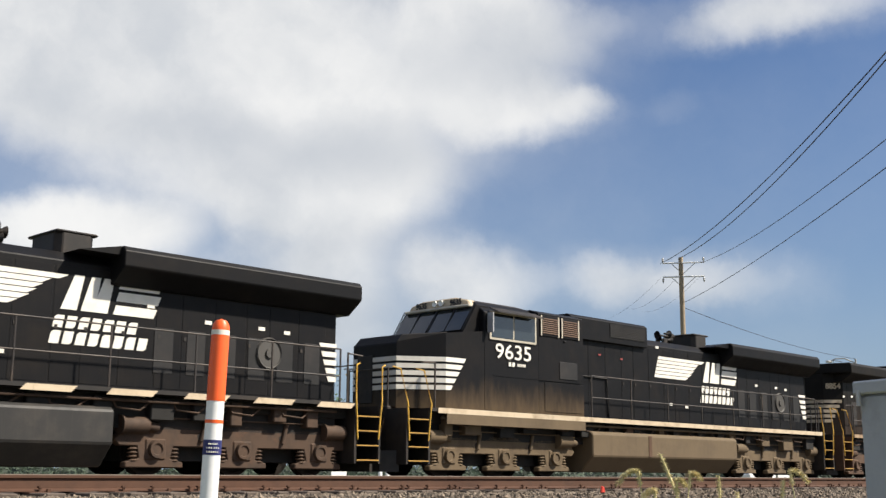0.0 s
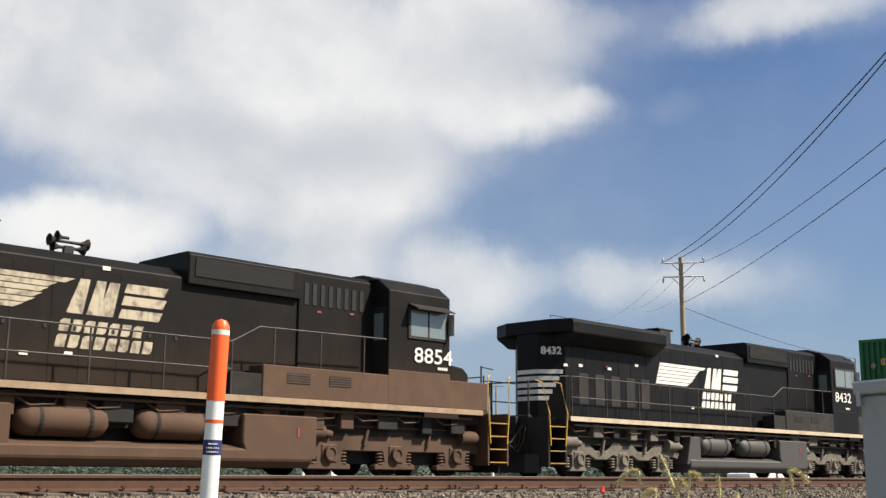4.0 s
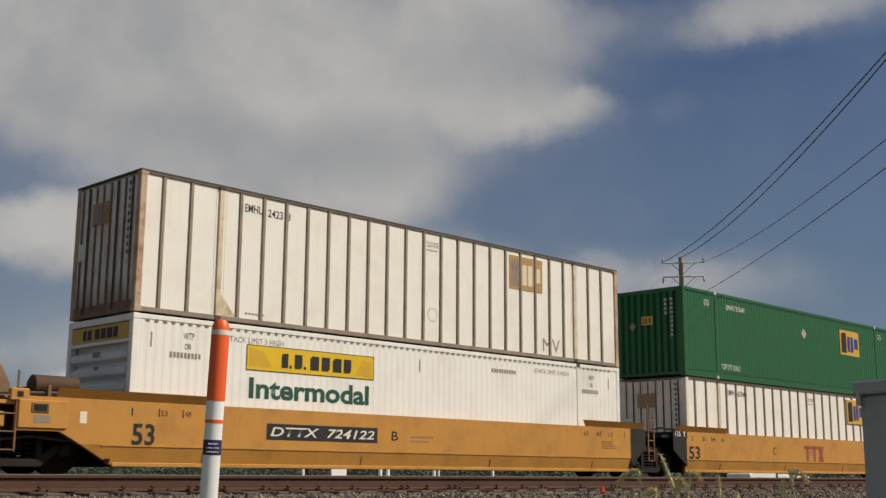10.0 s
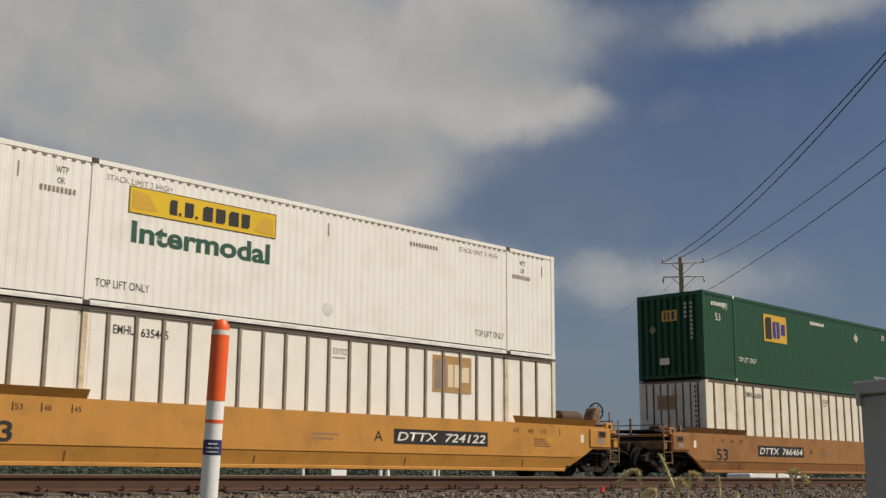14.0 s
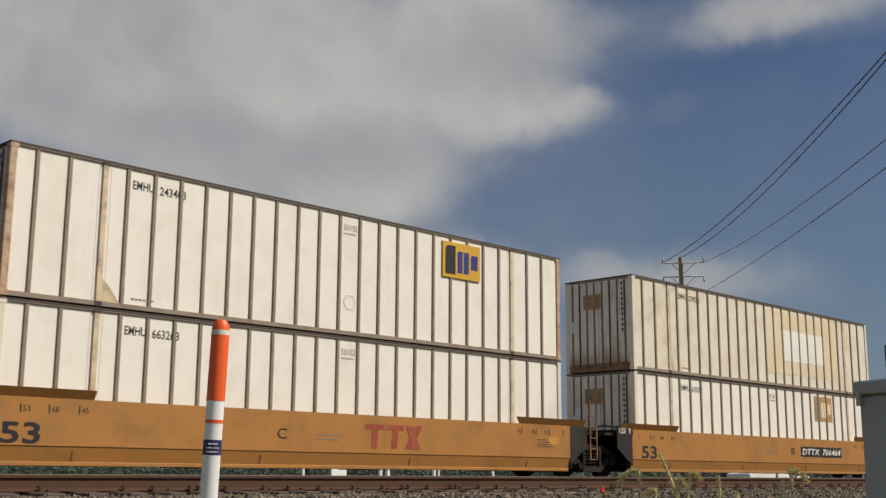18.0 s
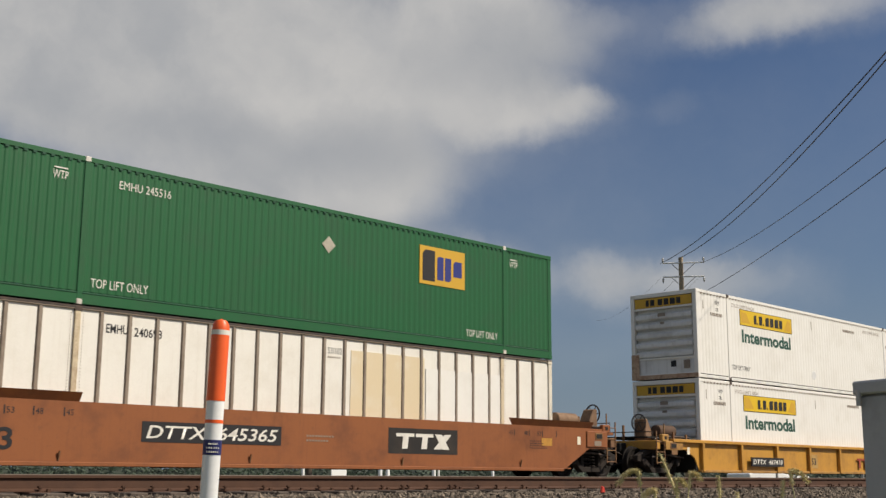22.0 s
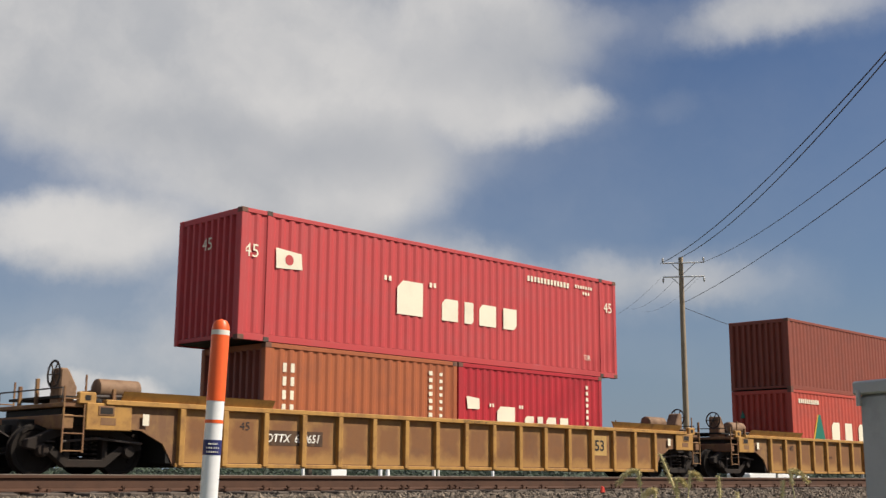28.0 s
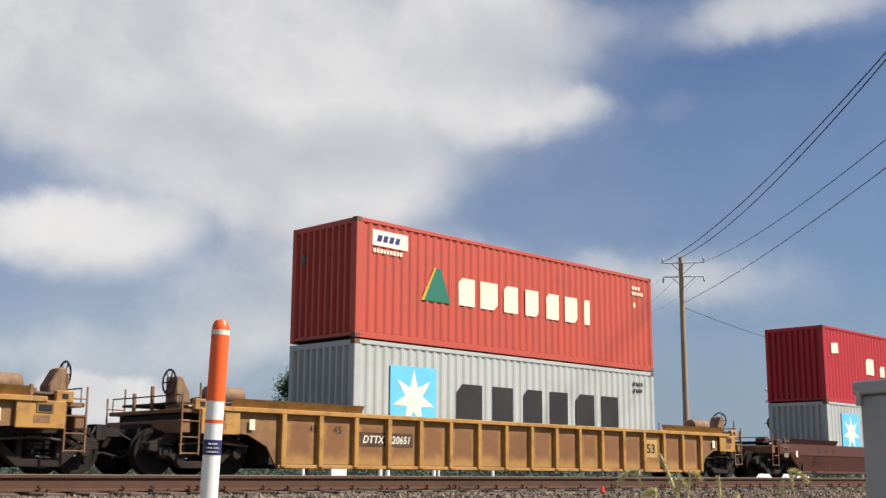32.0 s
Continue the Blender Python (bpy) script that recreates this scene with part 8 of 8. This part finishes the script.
sg = along(1375, 840, 60.0)
sig = thing("crossing_signal", "railway crossing signal with white crossed boards and dark lamps", "crossing signal", at=(sg.x, sg.y, -0.6))
part("mast", Geo().cyl((0, 0, 0), (0, 0, 4.8), 0.06, 10), STEEL_GREY, sig)
RT = Vector((math.cos(radians(YAW + 14)), -math.sin(radians(YAW + 14)), 0))
for s in (-1, 1):
    p, q = RT * -0.45, RT * 0.45
    part("crossed_board", Geo().cyl((p.x, p.y - 0.1, 4.62 - 0.32 * s), (q.x, q.y - 0.1, 4.62 + 0.32 * s), 0.07, 4), SLAT_GREY, sig)
    q = RT * 0.42 * s
    hood = part("lamp_unit", Geo().lathe([(0.0, 0.02), (0.27, 0.0), (0.28, 0.03), (0.1, 0.1)], (q.x, q.y - 0.25, 3.25), "y", 18), BLACK, sig, "round black lamp backing")
    part("visor", Geo().lathe([(0.12, -0.2), (0.13, 0.0)], (q.x, q.y - 0.25, 3.25), "y", 14), BLACK, hood)
part("lamp_arm", Geo().cyl(tuple(RT * -0.45 + Vector((0, 0, 3.25))), tuple(RT * 0.45 + Vector((0, 0, 3.25))), 0.03, 8), STEEL_GREY, sig)

tp = along(878, 683, 150.0)
pl2 = thing("utility_pole", "distant utility pole with one crossarm", "utility pole", at=(tp.x, tp.y, -0.6))
part("pole", Geo().cyl((0, 0, 0), (0, 0, tp.z + 0.6), 0.14, 10, 0.1), POLE_WOOD, pl2)
RR = Vector((math.cos(radians(YAW)), -math.sin(radians(YAW)), 0))
part("crossarm", Geo().cyl(tuple(RR * -1.0 + Vector((0, 0, tp.z + 0.55))), tuple(RR * 1.0 + Vector((0, 0, tp.z + 0.55))), 0.06, 6), POLE_WOOD, pl2)


# ---- trees and the far side ----
def tree(name, at, h, w, seed, label, leaves=5200, size=0.13):
    rg = random.Random(seed)
    tr = thing(name, label, "tree", "trees beyond the tracks", at=at)
    g = Geo()
    g.cyl((0, 0, 0), (0.1, 0, h * 0.45), 0.03 * h, 10, 0.018 * h)
    tips = []
    for i in range(34):
        a = i * 2.4 + rg.uniform(-0.3, 0.3)
        z0 = h * rg.uniform(0.22, 0.5)
        zz = rg.uniform(0.3, 0.92)
        rr = w * 0.44 * math.sqrt((i + 0.5) / 34) * min(1.0, 1.9 * (1.06 - zz))
        tip = Vector((rr * math.cos(a), rr * math.sin(a), h * zz))
        mid = Vector((tip.x * 0.45, tip.y * 0.45, z0 + (tip.z - z0) * 0.6))
        g.cyl((0.05, 0, z0), tuple(mid), 0.012 * h, 6, 0.007 * h)
        g.cyl(tuple(mid), tuple(tip), 0.007 * h, 5, 0.003 * h)
        tips.append(tip)
    part("trunk", g, BARK, tr)
    g = Geo()
    for i in range(leaves):
        t = rg.choice(tips)
        s = 0.19 * w * rg.uniform(0.4, 1.0)
        v = Vector((rg.gauss(0, 1), rg.gauss(0, 1), rg.gauss(0, 0.8)))
        v = t + v.normalized() * s * rg.random() ** 0.5
        if v.z > h or v.z < h * 0.14:
            continue
        a, b = rg.uniform(0, 6.28), rg.uniform(-0.9, 0.9)
        u = Vector((math.cos(a) * math.cos(b), math.sin(a) * math.cos(b), math.sin(b))) * size * rg.uniform(0.6, 1.3)
        q = u.orthogonal().normalized() * size * 0.45
        g.add([tuple(v - u), tuple(v + q), tuple(v + u), tuple(v - q)], [(0, 1, 2, 3)])
    part("crown", g, LEAF, tr, "uneven crown of dark green leaves")
    return tr


c = along(546, 840, 84.0)
tree("tree", (c.x, c.y, -0.6), 8.5, 7.5, 11, "round-crowned dark green tree beyond the tracks", 16000, 0.16)
# low scrub and small white things far behind
g = Geo()
rg = random.Random(9)
for i in range(16000):
    px = rg.uniform(-150, 1700)
    d = rg.uniform(95, 150)
    r = ray(px, 842)
    k_ = d / math.hypot(r.x, r.y)
    x, y = r.x * k_, r.y * k_
    hmax = 1.7 + 0.6 * noise.noise(Vector((px * 0.012, 0, 0)))
    z = -0.6 + rg.random() * max(0.25, hmax)
    s = rg.uniform(0.12, 0.3)
    a = rg.uniform(0, 6.28)
    u = Vector((math.cos(a), math.sin(a), rg.uniform(-0.6, 0.8))) * s
    q = u.orthogonal().normalized() * s * 0.5
    v = Vector((x, y, z))
    g.add([tuple(v - u), tuple(v + q), tuple(v + u), tuple(v - q)], [(0, 1, 2, 3)])
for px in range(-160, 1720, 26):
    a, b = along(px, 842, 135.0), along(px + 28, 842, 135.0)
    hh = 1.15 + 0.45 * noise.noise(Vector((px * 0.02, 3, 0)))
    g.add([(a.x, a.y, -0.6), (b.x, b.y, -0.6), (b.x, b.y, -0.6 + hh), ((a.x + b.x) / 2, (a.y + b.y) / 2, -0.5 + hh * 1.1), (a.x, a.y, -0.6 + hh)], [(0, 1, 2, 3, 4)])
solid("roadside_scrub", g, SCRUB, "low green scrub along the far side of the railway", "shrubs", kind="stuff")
for px, w, h in ((536, 0.16, 1.3), (673, 0.22, 1.3), (686, 0.22, 1.3), (768, 0.2, 1.3), (776, 0.12, 1.3), (872, 0.16, 1.3)):
    c = along(px, 842, 60.0)
    solid("bollard", Geo().lathe([(w / 2, 0.0), (w / 2, h - 0.05), (w / 3, h), (0, h + 0.01)], (c.x, c.y, -0.62), "z", 12), WHITE_PLAIN, "white painted post across the tracks", "bollard", "white posts", smooth=True)
c = along(600, 842, 60.0)
solid("sign_board", Geo().box(c.x - 0.5, c.x + 0.5, c.y, c.y + 0.06, -0.35, 0.4).box(c.x - 0.42, c.x - 0.36, c.y + 0.06, c.y + 0.1, -0.6, 0.3).box(c.x + 0.36, c.x + 0.42, c.y + 0.06, c.y + 0.1, -0.6, 0.3), WHITE_PLAIN, "low white board standing across the tracks", "board")


def far_car(px, d, paint, label):
    c = along(px, 842, d)
    car = thing("parked_car", label, "car", "parked cars", at=(c.x, c.y, -0.6))
    car.rotation_euler = (0, 0, radians(rg.uniform(-15, 15)))
    part("body", Geo().prism([(-2.2, 0.25), (2.2, 0.25), (2.25, 0.7), (1.4, 0.85), (0.8, 1.35), (-1.2, 1.4), (-1.9, 0.9), (-2.25, 0.8)], -0.85, 0.85), paint, car, bevel=0.06)
    part("window_band", Geo().prism([(0.75, 0.92), (0.45, 1.28), (-1.1, 1.32), (-1.6, 0.92)], -0.862, 0.862), GLASS, car)
    for x in (-1.35, 1.4):
        for s in (-1, 1):
            part("wheel", Geo().cyl((x, s * 0.72, 0.31), (x, s * 0.88, 0.31), 0.31, 18), WIRE, car)


far_car(1345, 75, WHITE_PLAIN, "white parked car beyond the railway")
far_car(1395, 120, WHITE_PLAIN, "white parked car beyond the railway")
far_car(18, 190, WHITE_PLAIN, "white parked car beyond the railway")
far_car(235, 200, CABINET, "grey parked car beyond the railway")

# ---- what moves ----
ADVANCE = ((0, 1.22), (1, 11.21), (2, 21.29), (3, 31.39), (3.5, 36.47), (5.5, 56.84), (6, 62.01), (7, 72.34), (8, 82.65), (9, 93.13), (10, 103.68), (11, 114.22), (12, 124.88), (13, 135.56), (14, 146.33), (14.5, 151.75), (16.5, 173.38), (17, 178.82), (18, 189.78), (19, 200.72), (20, 211.77), (21, 222.81), (22, 233.89), (23, 244.97), (24, 256.15), (25, 267.30), (26, 278.59), (26.5, 284.19), (28.5, 306.57), (29, 312.20), (30, 323.50), (31, 334.73), (32, 345.77))


def motions():
    """The whole train rolls towards -x; every wheelset turns with it."""
    for ob, x, y, z in ROLLING:
        walk(ob, [(t, Matrix.Translation((x - s, y, z))) for t, s in ADVANCE])
    times, way = [t for t, _ in ADVANCE], [s for _, s in ADVANCE]
    for (x, r), sets in WHEELS.items():
        rows = []
        for i in range(32 * FPS + 1):
            t = i / FPS
            rows.append((t, Matrix.Translation((x, 0, r)) @ Matrix.Rotation(-float(np.interp(t, times, way)) / r, 4, "Y")))
        walk(sets[0], rows)
        keys = sets[0].animation_data
        for ob in sets[1:]:
            ob.rotation_mode = "QUATERNION"
            ob.animation_data_create()
            ob.animation_data.action = keys.action
            ob.animation_data.action_slot = keys.action_slot


motions()
